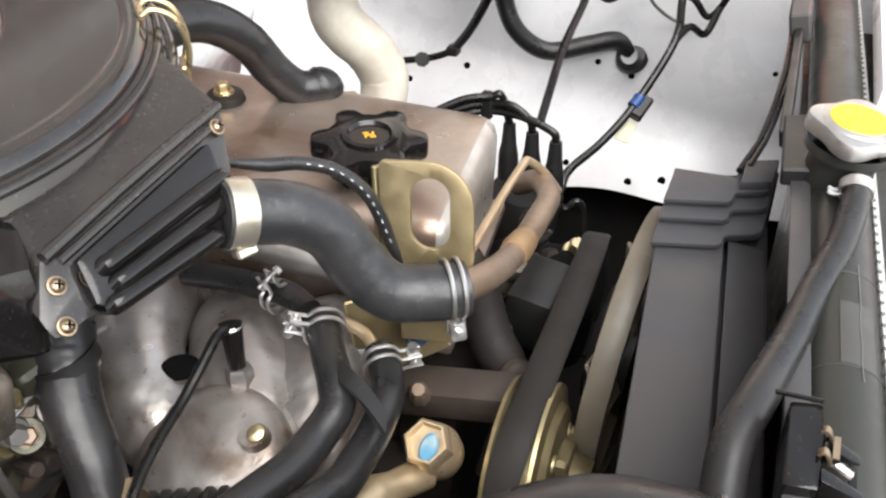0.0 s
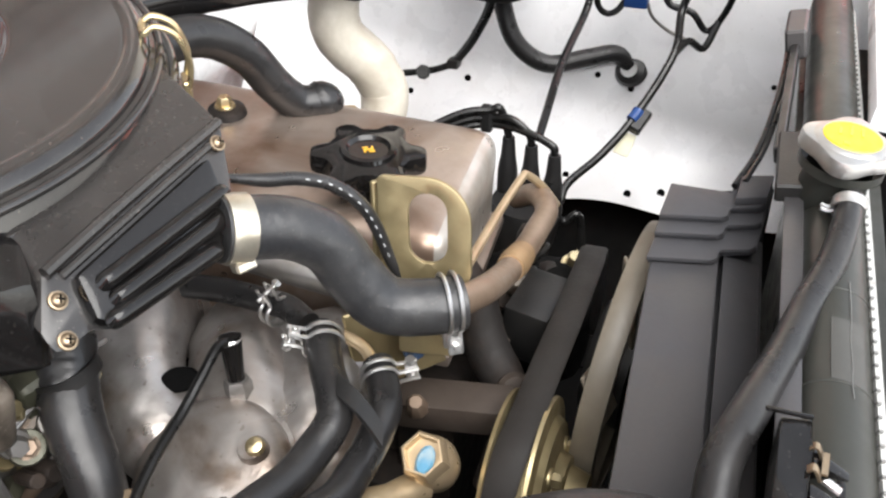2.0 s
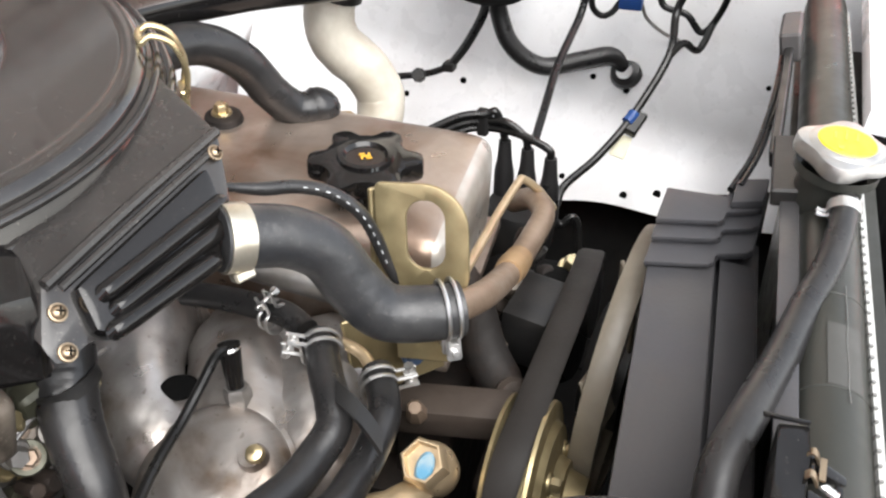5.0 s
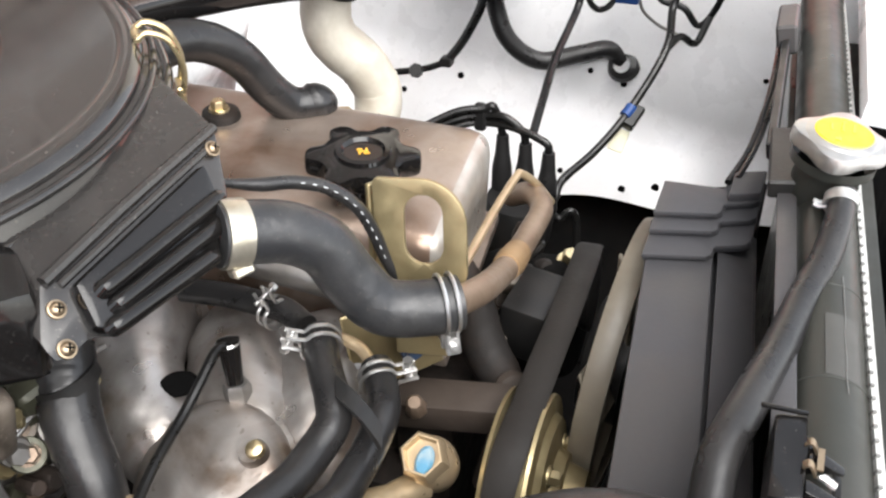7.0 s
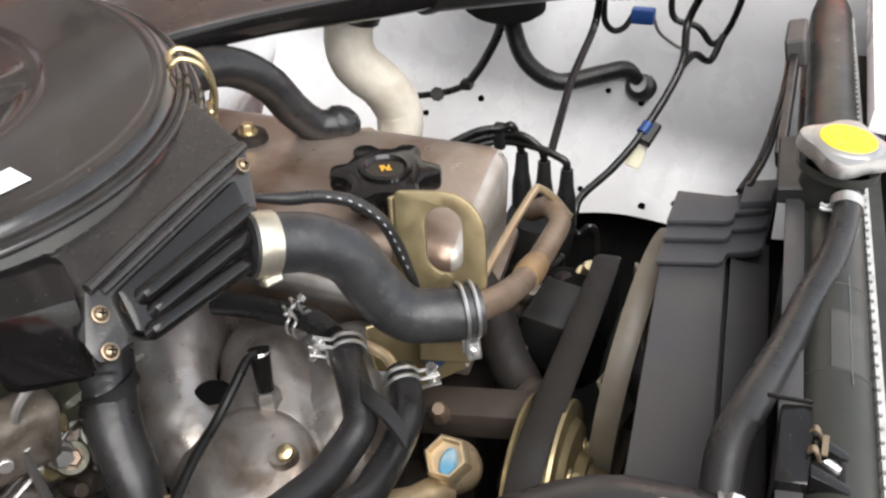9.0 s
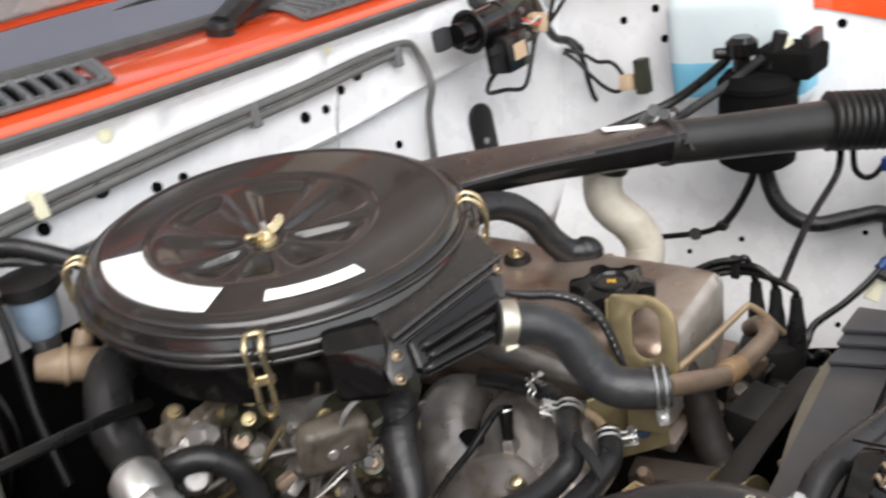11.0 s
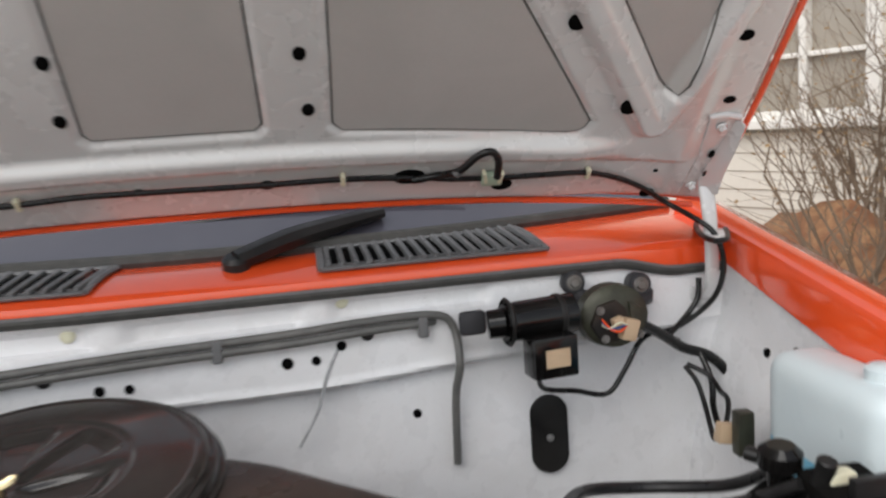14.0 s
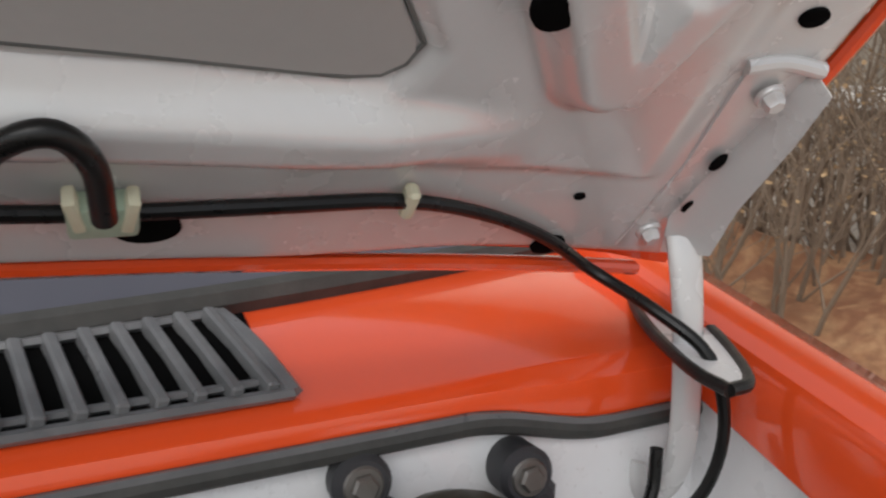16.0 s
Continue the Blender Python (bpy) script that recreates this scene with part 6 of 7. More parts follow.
for k in range(3):
    p = Vector((0.075 + 0.034 * k, 0.172, 0.690))
    part("wire", tube([p, p + Vector((0.012, -0.014, 0.018)), p + Vector((0.030, -0.004, 0.002)), p + Vector((0.046, 0.010, -0.030))], 0.0026, 8, 5), WIRE, cast)

# thick ribbed hose and carburettor below the housing
bh = thing("air_hose", (-0.19, 0.31, 0.82), "old cracked black air hose below the housing", "hose")
part("hose", tube([(-0.1651, 0.335, 0.8223), (-0.1748, 0.3284, 0.8118), (-0.1851, 0.3207, 0.8006), (-0.1955, 0.3093, 0.7867), (-0.2048, 0.2962, 0.7729), (-0.2141, 0.2878, 0.757), (-0.2281, 0.2796, 0.7401)], [0.0175, 0.0175, 0.0165, 0.0155, 0.0150, 0.0150, 0.015], 22, 8, rough=0.04), RUBBER, bh)
part("clamp", lathe([(0.0178, -0.004), (0.0188, -0.004), (0.0188, 0.004), (0.0178, 0.004)], basis((-0.1774, 0.3259, 0.8109), (0.05, 0.3, 1)), 28), MATT, bh)
carb = thing("carburettor", (-0.17, 0.45, 0.78), "grimy olive and grey carburettor under the housing", "carburettor")
part("throttle_body", box(0.13, 0.11, 0.09, basis((-0.165, 0.440, 0.800), (0, -0.1, 1)), 0.012), ALU, carb)
part("float_bowl", box(0.07, 0.06, 0.07, basis((-0.175, 0.375, 0.795), (0, -0.1, 1), (1, 0.2, 0)), 0.010), OLIVE, carb)
part("lower_body", box(0.12, 0.12, 0.06, basis((-0.160, 0.420, 0.735), (0, -0.1, 1)), 0.012), DARKSTEEL, carb)
rnd = random.Random(4)
for k in range(16):
    p = Vector((-0.25 + 0.15 * rnd.random(), 0.330 + 0.06 * rnd.random(), 0.755 + 0.085 * rnd.random()))
    hexbolt(p, (-0.4 + rnd.random() * 0.3, -1, 0.3 + 0.5 * rnd.random()), 0.0045 + 0.004 * rnd.random(), 0.010, rnd.choice((BRASSY, DULLGOLD, DARKSTEEL, DARKSTEEL)), carb, True, "screw")
for k in range(7):
    p = Vector((-0.26 + 0.15 * rnd.random(), 0.345 + 0.05 * rnd.random(), 0.74 + 0.08 * rnd.random()))
    part("lever", box(0.010, 0.004, 0.035, basis(p, (rnd.random() - 0.5, -0.2, 1), (1, rnd.random() - 0.5, 0)), 0.0015, 1), rnd.choice((DULLGOLD, ALU, OLIVE)), carb)
for k in range(34):
    p = Vector((-0.280 + 0.095 * rnd.random(), 0.336 + 0.04 * rnd.random(), 0.735 + 0.085 * rnd.random()))
    d = (rnd.random() - 0.5, -0.8, rnd.random())
    kind_ = rnd.random()
    mt = rnd.choice((ALU, OLIVE, DARKSTEEL, ALU, RUST, DULLGOLD, IRON))
    if kind_ < 0.4:
        part("boss", lathe([(0, 0.012), (0.005, 0.012), (0.008, 0.008), (0.009, -0.006)], basis(p, d, (1, 0.1, 0.3)), 12), mt, carb)
    elif kind_ < 0.75:
        part("lug", box(0.012 + 0.014 * rnd.random(), 0.010, 0.010 + 0.012 * rnd.random(), basis(p, d, (1, 0.3 * rnd.random(), 0.2)), 0.003, 2), mt, carb)
    else:
        part("union", rod(p, p + Vector((0.03 * (rnd.random() - 0.5), -0.02, 0.02 * rnd.random())), 0.003 + 0.002 * rnd.random(), 8), mt, carb)
for k in range(3):
    part("link_rod", tube([(-0.29 + 0.03 * k, 0.36, 0.77), (-0.25 + 0.03 * k, 0.335, 0.79 + 0.01 * k), (-0.20 + 0.03 * k, 0.335, 0.80)], 0.0018, 6, 4), DARKSTEEL, carb)
part("front_casting", box(0.058, 0.026, 0.046, basis((-0.238, 0.338, 0.822), (0.1, -0.3, 1), (1, -0.35, 0.1)), 0.011, 4), GRIME, carb, "grimy grey stained casting")
part("choke_casting", box(0.034, 0.028, 0.050, basis((-0.185, 0.345, 0.799), (-0.1, -0.3, 1), (1, -0.2, 0)), 0.008, 3), OLIVE, carb, "olive plated casting")
part("diaphragm", lathe([(0, 0.022), (0.018, 0.022), (0.024, 0.016), (0.026, 0.006), (0.028, 0.004), (0.028, 0), (0, 0)], basis((-0.135, 0.385, 0.80), (0.2, -1, 0.4), (1, 0, 0)), 28), OLIVE, carb)
part("solenoid", rod((-0.225, 0.37, 0.775), (-0.218, 0.340, 0.782), 0.009, 18), DULLGOLD, carb)
for q, r, mt in (
    ((-0.2052, 0.3419, 0.7969), 0.0085, RUST),
    ((-0.2112, 0.3323, 0.7839), 0.007, RUST),
    ((-0.1898, 0.3371, 0.8011), 0.007, OLIVE),
    ((-0.1966, 0.3477, 0.8081), 0.006, GRIME),
    ((-0.1941, 0.3278, 0.789), 0.006, DARKSTEEL),
):
    hexbolt(q, (-0.3, -0.75, 0.6), r * 0.75, 0.006, mt, carb, True, "union_nut")
    part("union_flange", lathe([(0, 0.0015), (r * 1.35, 0.0015), (r * 1.5, -0.001), (r * 1.3, -0.016)], basis(q, (-0.3, -0.75, 0.6)), 18), rnd.choice((GRIME, OLIVE, DARKSTEEL)), carb)
part("blue_plug", box(0.009, 0.010, 0.016, basis((-0.1702, 0.3256, 0.8082), (0.2, -0.3, 1), (1, 0.2, 0)), 0.002, 1), BLUE, carb, "small blue plastic plug")
bent = thing("vacuum_pipe", (-0.19, 0.33, 0.85), "thin bent steel vacuum pipe", "pipe")
part("pipe", tube([(-0.185, 0.315, 0.862), (-0.205, 0.315, 0.858), (-0.225, 0.320, 0.852), (-0.235, 0.325, 0.835), (-0.235, 0.330, 0.79), (-0.23, 0.335, 0.74)], 0.0028, 8, 5), DARKSTEEL, bent)

lk = thing("throttle_linkage", (-0.27, 0.40, 0.78), "grimy throttle linkage with brass and steel fittings", "linkage")
rl2 = random.Random(12)
for q in (
    (-0.3032, 0.4585, 0.8211),
    (-0.2714, 0.4532, 0.832),
    (-0.2513, 0.438, 0.8207),
    (-0.2233, 0.4284, 0.8227),
    (-0.2332, 0.4132, 0.8009),
    (-0.2609, 0.4333, 0.7956),
    (-0.3123, 0.4309, 0.8045),
    (-0.2577, 0.4462, 0.8521),
    (-0.2975, 0.4792, 0.8428),
    (-0.2337, 0.4353, 0.8442),
    (-0.2848, 0.4554, 0.8129),
    (-0.2121, 0.4006, 0.8438),
):
    mt = rl2.choice((GRIME, GRIME, DARKSTEEL, RUST, OLIVE, ALU))
    d = Vector((rl2.random() - 0.6, -1, 0.3 + rl2.random()))
    if rl2.random() < 0.5:
        part("fitting", lathe([(0, 0.010), (0.006, 0.010), (0.009, 0.006), (0.010, -0.004), (0.007, -0.02)], basis(q, d, (1, 0.2, 0.1)), 12), mt, lk)
    else:
        part("bracket", box(0.030, 0.006, 0.022, basis(q, (rl2.random() - 0.5, 0.1, 1), (1, rl2.random() - 0.5, 0.2)), 0.002, 1), mt, lk)
    hexbolt(Vector(q) + d.normalized() * 0.010, d, 0.0045, 0.005, rl2.choice((DULLGOLD, DARKSTEEL, BRASSY)), lk)
part("grimy_casting", sheet(span(-0.36, -0.16, 60), span(0.66, 0.845, 50), lambda u, v: (u, 0.435 + 0.35 * (v - 0.75) + 0.030 * noise.noise(Vector((u * 26, v * 26, 3))) + 0.012 * noise.noise(Vector((u * 70, v * 70, 8))), v), 0.006), GRIME, lk, "uneven grimy casting")
for k in range(26):
    q = Vector((-0.35 + 0.18 * rl2.random(), 0.425, 0.70 + 0.14 * rl2.random()))
    q.y += 0.35 * (q.z - 0.75) - 0.012
    d = Vector((rl2.random() - 0.5, -1, rl2.random() - 0.1))
    s_ = 0.6 + rl2.random()
    part("lug", lathe([(0, 0.012 * s_), (0.006 * s_, 0.012 * s_), (0.009 * s_, 0.008 * s_), (0.011 * s_, -0.01)], basis(q, d, (1, 0.2, 0.1)), rl2.choice((6, 12, 16))), rl2.choice((GRIME, ALU, OLIVE, RUST, DARKSTEEL, GRIME)), lk)
part("rod", tube([(-0.32, 0.42, 0.80), (-0.27, 0.39, 0.812), (-0.22, 0.36, 0.80)], 0.003, 8, 4), DARKSTEEL, lk)
part("rod", tube([(-0.31, 0.44, 0.77), (-0.28, 0.40, 0.80), (-0.26, 0.37, 0.84)], 0.0026, 8, 4), DULLGOLD, lk)

# hoses behind the reservoirs
el = thing("elbow_hose", (-0.33, 0.50, 0.86), "grey-black rubber elbow hose", "hose")
part("hose", tube([(-0.265, 0.530, 0.880), (-0.290, 0.540, 0.888), (-0.322, 0.520, 0.885), (-0.342, 0.492, 0.860), (-0.348, 0.455, 0.835), (-0.362, 0.400, 0.825)], 0.020, 20, 7), RUBBER, el)
wc = thing("check_valve", (-0.37, 0.36, 0.82), "dull silver check valve on a brass body", "valve")
part("silver_body", lathe([(0, 0.02), (0.014, 0.02), (0.020, 0.012), (0.020, -0.012), (0.016, -0.02), (0.012, -0.022)], basis((-0.368, 0.404, 0.845), (0.1, 0.8, 0.3), (1, 0, 0)), 24), STEEL, wc)
part("silver_body", lathe([(0.012, 0.010), (0.019, 0.008), (0.021, 0), (0.019, -0.010)], basis((-0.372, 0.378, 0.836), (0.1, 0.8, 0.3), (1, 0, 0)), 8), STEEL, wc)
part("brass_body", lathe([(0.013, 0.012), (0.018, 0.008), (0.018, -0.012), (0.010, -0.02), (0, -0.02)], basis((-0.376, 0.354, 0.824), (0.1, 0.8, 0.3), (1, 0, 0)), 16), DULLGOLD, wc)
h5 = thing("heater_hose", (-0.31, 0.38, 0.81), "black rubber heater hose in a tight bend", "hose")
part("hose", tube([(-0.360, 0.440, 0.800), (-0.3490, 0.4330, 0.8230), (-0.3340, 0.4190, 0.8350), (-0.3170, 0.4040, 0.8370), (-0.3020, 0.3920, 0.8240), (-0.2945, 0.3850, 0.8020), (-0.294, 0.378, 0.765)], 0.0110, 18, 7), RUBBER, h5)
h6 = thing("coolant_hose", (-0.28, 0.22, 0.80), "thick black hose behind the battery", "hose")
part("hose", tube([(-0.345, 0.225, 0.800), (-0.305, 0.240, 0.796), (-0.268, 0.242, 0.785), (-0.240, 0.250, 0.770), (-0.225, 0.262, 0.74)], [0.016, 0.016, 0.016, 0.015, 0.014], 18, 6), RUBBER, h6)

# upper radiator hose
rh = thing("radiator_hose", (-0.22, 0.06, 0.83), "thick black upper radiator hose", "hose")
part("hose", tube([(-0.46, 0.185, 0.745), (-0.38, 0.165, 0.785), (-0.30, 0.120, 0.818), (-0.245, 0.082, 0.835), (-0.205, 0.040, 0.840), (-0.190, 0.000, 0.836), (-0.190, -0.045, 0.822)], [0.023, 0.0235, 0.024, 0.0245, 0.0245, 0.024, 0.023], 28, 8, rough=0.02), RUBBER, rh)
part("printing", text_mesh("TS", 0.013, basis((-0.188, 0.004, 0.8612), (0.1, -0.1, 1), (-0.35, 0.9, 0))), CREAM, rh, "small faded print")
spring_clamp((-0.190, -0.012, 0.834), (0, 1, 0.2), 0.0245, (-0.3, 0.1, 1), "wide bright steel hose clamp with screw")

# ---- ignition leads and distributor ----
dist = thing("distributor", (0.33, 0.235, 0.60), "black distributor cap with three plug leads", "distributor")
part("cap", lathe([(0.038, -0.03), (0.040, 0.0), (0.034, 0.016), (0.0, 0.020)], basis((0.325, 0.238, 0.615), (0, -0.1, 1)), 32), MATT, dist)
part("body", lathe([(0.032, -0.10), (0.034, -0.03), (0.0, -0.03)], basis((0.325, 0.238, 0.615), (0, -0.1, 1)), 24), IRON, dist)
BOOTS = [(0.342, 0.260, 0.694), (0.336, 0.233, 0.692), (0.332, 0.207, 0.688)]
COMB = Vector((0.336, 0.282, 0.715))
for k, b_ in enumerate(BOOTS):
    b_ = Vector(b_)
    part("boot", tube([b_ + Vector((-0.005, 0.0, -0.066)), b_ + Vector((-0.004, 0, -0.035)), b_ + Vector((-0.002, 0, -0.020)), b_], [0.0115, 0.0105, 0.008, 0.0065], 16, 4), RUBBER, dist)
    c = COMB + Vector((0.002 * k, -0.004, 0.010 - 0.009 * k))
    part("lead", tube([b_, b_ + Vector((0.001, 0.004, 0.016 - 0.003 * k)), (b_ + c) / 2 + Vector((0, 0, 0.018 - 0.004 * k)), c, c + Vector((-0.012, 0.030, -0.004)), c + Vector((-0.045, 0.085, -0.03))], 0.0042, 10, 6), WIRE, dist)
part("lead_comb", box(0.008, 0.012, 0.030, basis(COMB, (0.1, 0, 1)), 0.002, 1), MATT, dist)

# ---- hoses and wiring on the inner fender ----
def cable(name, pts, r, label, material=None, group=""):
    th = thing(name, pts[len(pts) // 2], label, "cable" if "hose" not in name else "hose", group)
    part("run", tube(pts, r, 10 if r < 0.008 else 18, 7), material or WIRE, th)
    return th


hh = cable("heater_hose", [(0.618, 0.385, 0.790), (0.640, 0.381, 0.725), (0.637, 0.360, 0.667), (0.651, 0.320, 0.633), (0.680, 0.270, 0.636), (0.700, 0.238, 0.638), (0.712, 0.218, 0.622)], 0.0125, "thick black hose curving to a fender grommet", RUBBER)
part("grommet", lathe([(0.012, 0.012), (0.020, 0.008), (0.024, 0.0), (0.022, -0.006), (0, -0.006)], basis((0.706, 0.214, 0.615), (-0.8, 0.1, 0.5)), 24), RUBBER, hh)
c1 = cable("wiring_loom", [(0.570, 0.120, 0.800), (0.570, 0.135, 0.761), (0.530, 0.132, 0.724), (0.467, 0.156, 0.674), (0.416, 0.179, 0.648), (0.369, 0.202, 0.634), (0.347, 0.204, 0.622), (0.335, 0.21, 0.60)], 0.0046, "taped black wiring loom with a blue band")
part("connector", box(0.030, 0.014, 0.012, basis((0.466, 0.150, 0.668), (-0.5, -0.2, 0.8), (0.75, -0.30, 0.55)), 0.002, 1), WIRE, c1, "black plastic connector")
part("blue_band", tube([(0.473, 0.154, 0.678), (0.467, 0.156, 0.674), (0.461, 0.159, 0.671)], 0.0066, 12, 3), BLUE, c1, "blue tape band")
part("tag", box(0.018, 0.026, 0.002, basis((0.452, 0.162, 0.645), (-0.86, -0.16, 0.48), (0.1, -1, -0.3)), 0.0008, 1), CREAMCLIP, c1, "cream paper tag")
part("branch", tube([(0.530, 0.132, 0.724), (0.545, 0.120, 0.735), (0.565, 0.105, 0.720), (0.585, 0.095, 0.745)], 0.0042, 8, 5), WIRE, c1)
cable("wiring_loom", [(0.560, 0.235, 0.800), (0.560, 0.243, 0.753), (0.465, 0.241, 0.730), (0.395, 0.233, 0.716), (0.345, 0.228, 0.700)], 0.0046, "thin black lead to the distributor")
st = cable("support_rod", [(0.612, 0.382, 0.760), (0.602, 0.382, 0.724), (0.591, 0.403, 0.680), (0.582, 0.423, 0.652)], 0.0062, "straight black rod below the canister")
part("end_clip", box(0.018, 0.016, 0.012, basis((0.580, 0.425, 0.650)), 0.003, 2), MATT, st)
part("tail", tube([(0.580, 0.428, 0.648), (0.575, 0.448, 0.640), (0.568, 0.470, 0.636), (0.556, 0.52, 0.630)], 0.0046, 10, 5), WIRE, st)
part("clip_nut", lathe([(0, 0.01), (0.008, 0.01), (0.010, 0.006), (0.010, -0.004)], basis((0.568, 0.466, 0.636), (-0.8, -0.3, 0.5)), 8), MATT, st)
bc = thing("wire_connector", (0.68, 0.209, 0.727), "small blue plastic wire connector", "connector")
part("housing", box(0.016, 0.030, 0.020, basis((0.675, 0.209, 0.727)), 0.003, 2), BLUE, bc)
part("wire", tube([(0.675, 0.222, 0.727), (0.668, 0.232, 0.712), (0.665, 0.245, 0.708), (0.66, 0.256, 0.722), (0.655, 0.256, 0.755)], 0.0042, 8, 5), WIRE, bc)
part("wire", tube([(0.675, 0.195, 0.724), (0.690, 0.190, 0.700), (0.700, 0.170, 0.680), (0.705, 0.150, 0.670), (0.702, 0.135, 0.664)], 0.0022, 8, 5), DARKSTEEL, bc)
cable("earth_wire", [(0.660, 0.170, 0.790), (0.660, 0.168, 0.735), (0.660, 0.136, 0.723), (0.660, 0.115, 0.702), (0.660, 0.096, 0.730), (0.655, 0.080, 0.79)], 0.0042, "bent black wire under the duct")
horn = thing("headlamp_bucket", (0.70, 0.09, 0.86), "round black headlamp bucket behind the wing", "headlamp")
part("shell", lathe([(0, 0.03), (0.03, 0.03), (0.05, 0.018), (0.056, 0.0), (0.056, -0.03), (0.04, -0.05)], basis((0.692, 0.085, 0.885), (-0.6, 0.6, 0.4)), 36), MATT, horn)
part("rear_cap", lathe([(0, 0.05), (0.014, 0.05), (0.018, 0.04), (0.018, 0.02)], basis((0.692, 0.085, 0.885), (-0.6, 0.6, 0.4)), 20), WIRE, horn)
# Fender holes are black discs carrying the shade as colour.
for x, z, r in ((0.4514, 0.576, 0.0042), (0.2588, 0.604, 0.0036), (0.2107, 0.590, 0.0040), (0.0263, 0.6175, 0.0030), (0.1887, 0.4616, 0.0046), (0.1439, 0.4659, 0.0050), (0.2787, 0.4766, 0.0036), (0.534, 0.555, 0.004)):
    part("panel_hole", lathe([(0, 0.0012), (r, 0.0012), (r * 1.15, 0.0004), (r * 1.15, -0.003)], basis((apron_x(x, z) - 0.001, x, z), (-1, 0, 0.15), (0, 1, 0)), 16), HOLE_SHADE, bpy.data.objects["wall_inner_fender_1"], "small black disc painted as hole shade")
for y, z in ((0.60, 0.955), (0.585, 0.905), (0.36, 0.93), (0.30, 0.91), (0.66, 0.94)):
    part("panel_hole", lathe([(0, 0.0012), (0.006, 0.0012), (0.007, 0.0004), (0.007, -0.003)], basis((apron_x(y, z) - 0.001, y, z), (-1, 0, 0), (0, 1, 0)), 14), HOLE_SHADE, bpy.data.objects["wall_inner_fender_1"], "small black disc painted as hole shade")

cable("wiring_loom", [(0.335, 0.207, 0.615), (0.338, 0.196, 0.605), (0.345, 0.185, 0.612), (0.345, 0.178, 0.598), (0.330, 0.172, 0.555), (0.315, 0.168, 0.50)], 0.0042, "thin black lead arching over the wheel arch opening")
un = thing("brass_union", (0.150, 0.330, 0.80), "pale brass union beside the elbow hose", "union")
part("nut", lathe([(0, 0.012), (0.008, 0.012), (0.010, 0.009), (0.010, 0.0)], basis((0.150, 0.330, 0.797), EU), 6), WOODTAN, un)
part("stem", lathe([(0.0075, 0.0), (0.0075, -0.02), (0.0, -0.02)], basis((0.150, 0.330, 0.797), EU), 14), WOODTAN, un)

# ---- firewall fittings ----
FW = bpy.data.objects["wall_firewall"]
# Only the large are rubber; small ones are discs of painted hole shade.
for x, z, r in ((-0.262, 0.978, 0.007), (-0.190, 0.992, 0.009), (-0.127, 0.970, 0.0065), (-0.091, 0.968, 0.006), (0.108, 0.975, 0.0075), (0.146, 0.974, 0.006), (0.181, 0.990, 0.0065), (0.217, 1.001, 0.0085), (0.279, 0.876, 0.006)):
    part("grommet", lathe([(0, 0.002), (r * 0.7, 0.0025), (r, 0.0015), (r * 1.1, -0.002)], basis((x, fire_y(x, z) - 0.0005, z), (0, -1, 0), (1, 0, 0)), 16), RUBBER if r > 0.0075 else HOLE_SHADE, FW, "dark grommet, small ones black hole-shade discs")
for x, z in ((-0.41, 1.046), (-0.158, 1.044), (0.186, 1.048), (-0.526, 1.015), (-0.665, 0.955), (-0.655, 0.935)):
    m_ = part("captive_nut", lathe([(0, 0.004), (0.006, 0.004), (0.009, 0.002), (0.010, 0)], basis((x, fire_y(x, z) - 0.001, z), (0, -1, 0.2), (1, 0, 0)), 12), CREAMCLIP, FW)
ov = thing("blanking_plate", (0.47, 0.77, 0.82), "black oval rubber blanking plate on the firewall", "blanking plate")
part("plate", plate(slot(0.056, 0.118, 32), 0.006, basis((0.470, fire_y(0.47, 0.82) - 0.001, 0.820), (0, -1, 0), (1, 0, 0)), 0.0015), MATT, ov)
hexbolt((0.470, fire_y(0.47, 0.82) - 0.008, 0.815), (0, -1, 0), 0.004, 0.003, STEEL, ov)
cable("relay_wire", [(0.445, 0.690, 0.945), (0.442, 0.715, 0.925), (0.455, 0.735, 0.902), (0.500, 0.738, 0.893), (0.545, 0.737, 0.884), (0.572, 0.737, 0.915), (0.598, 0.738, 0.955), (0.627, 0.740, 0.963), (0.66, 0.75, 0.945)], 0.0038, "black wire looping from the relay")
hn = cable("wiring_loom", [(0.590, 0.715, 0.985), (0.630, 0.735, 0.960), (0.665, 0.748, 0.935), (0.705, 0.748, 0.918), (0.735, 0.740, 0.885), (0.742, 0.715, 0.850), (0.738, 0.68, 0.82)], 0.0075, "black wiring loom in the firewall corner")
part("branch", tube([(0.690, 0.745, 0.925), (0.695, 0.722, 0.890), (0.694, 0.715, 0.850), (0.708, 0.715, 0.812), (0.735, 0.70, 0.79)], 0.0045, 10, 5), WIRE, hn)
part("branch", tube([(0.640, 0.742, 0.955), (0.675, 0.760, 0.975), (0.697, 0.765, 1.000), (0.702, 0.768, 1.030)], 0.0042, 10, 5), WIRE, hn)
part("plug", box(0.026, 0.018, 0.026, basis((0.659, 0.612, 0.856), (0.2, 0, 1)), 0.003, 2), TANPLUG, hn)
part("plug", box(0.022, 0.02, 0.058, basis((0.67, 0.589, 0.863)), 0.003, 2), OLIVE, hn)
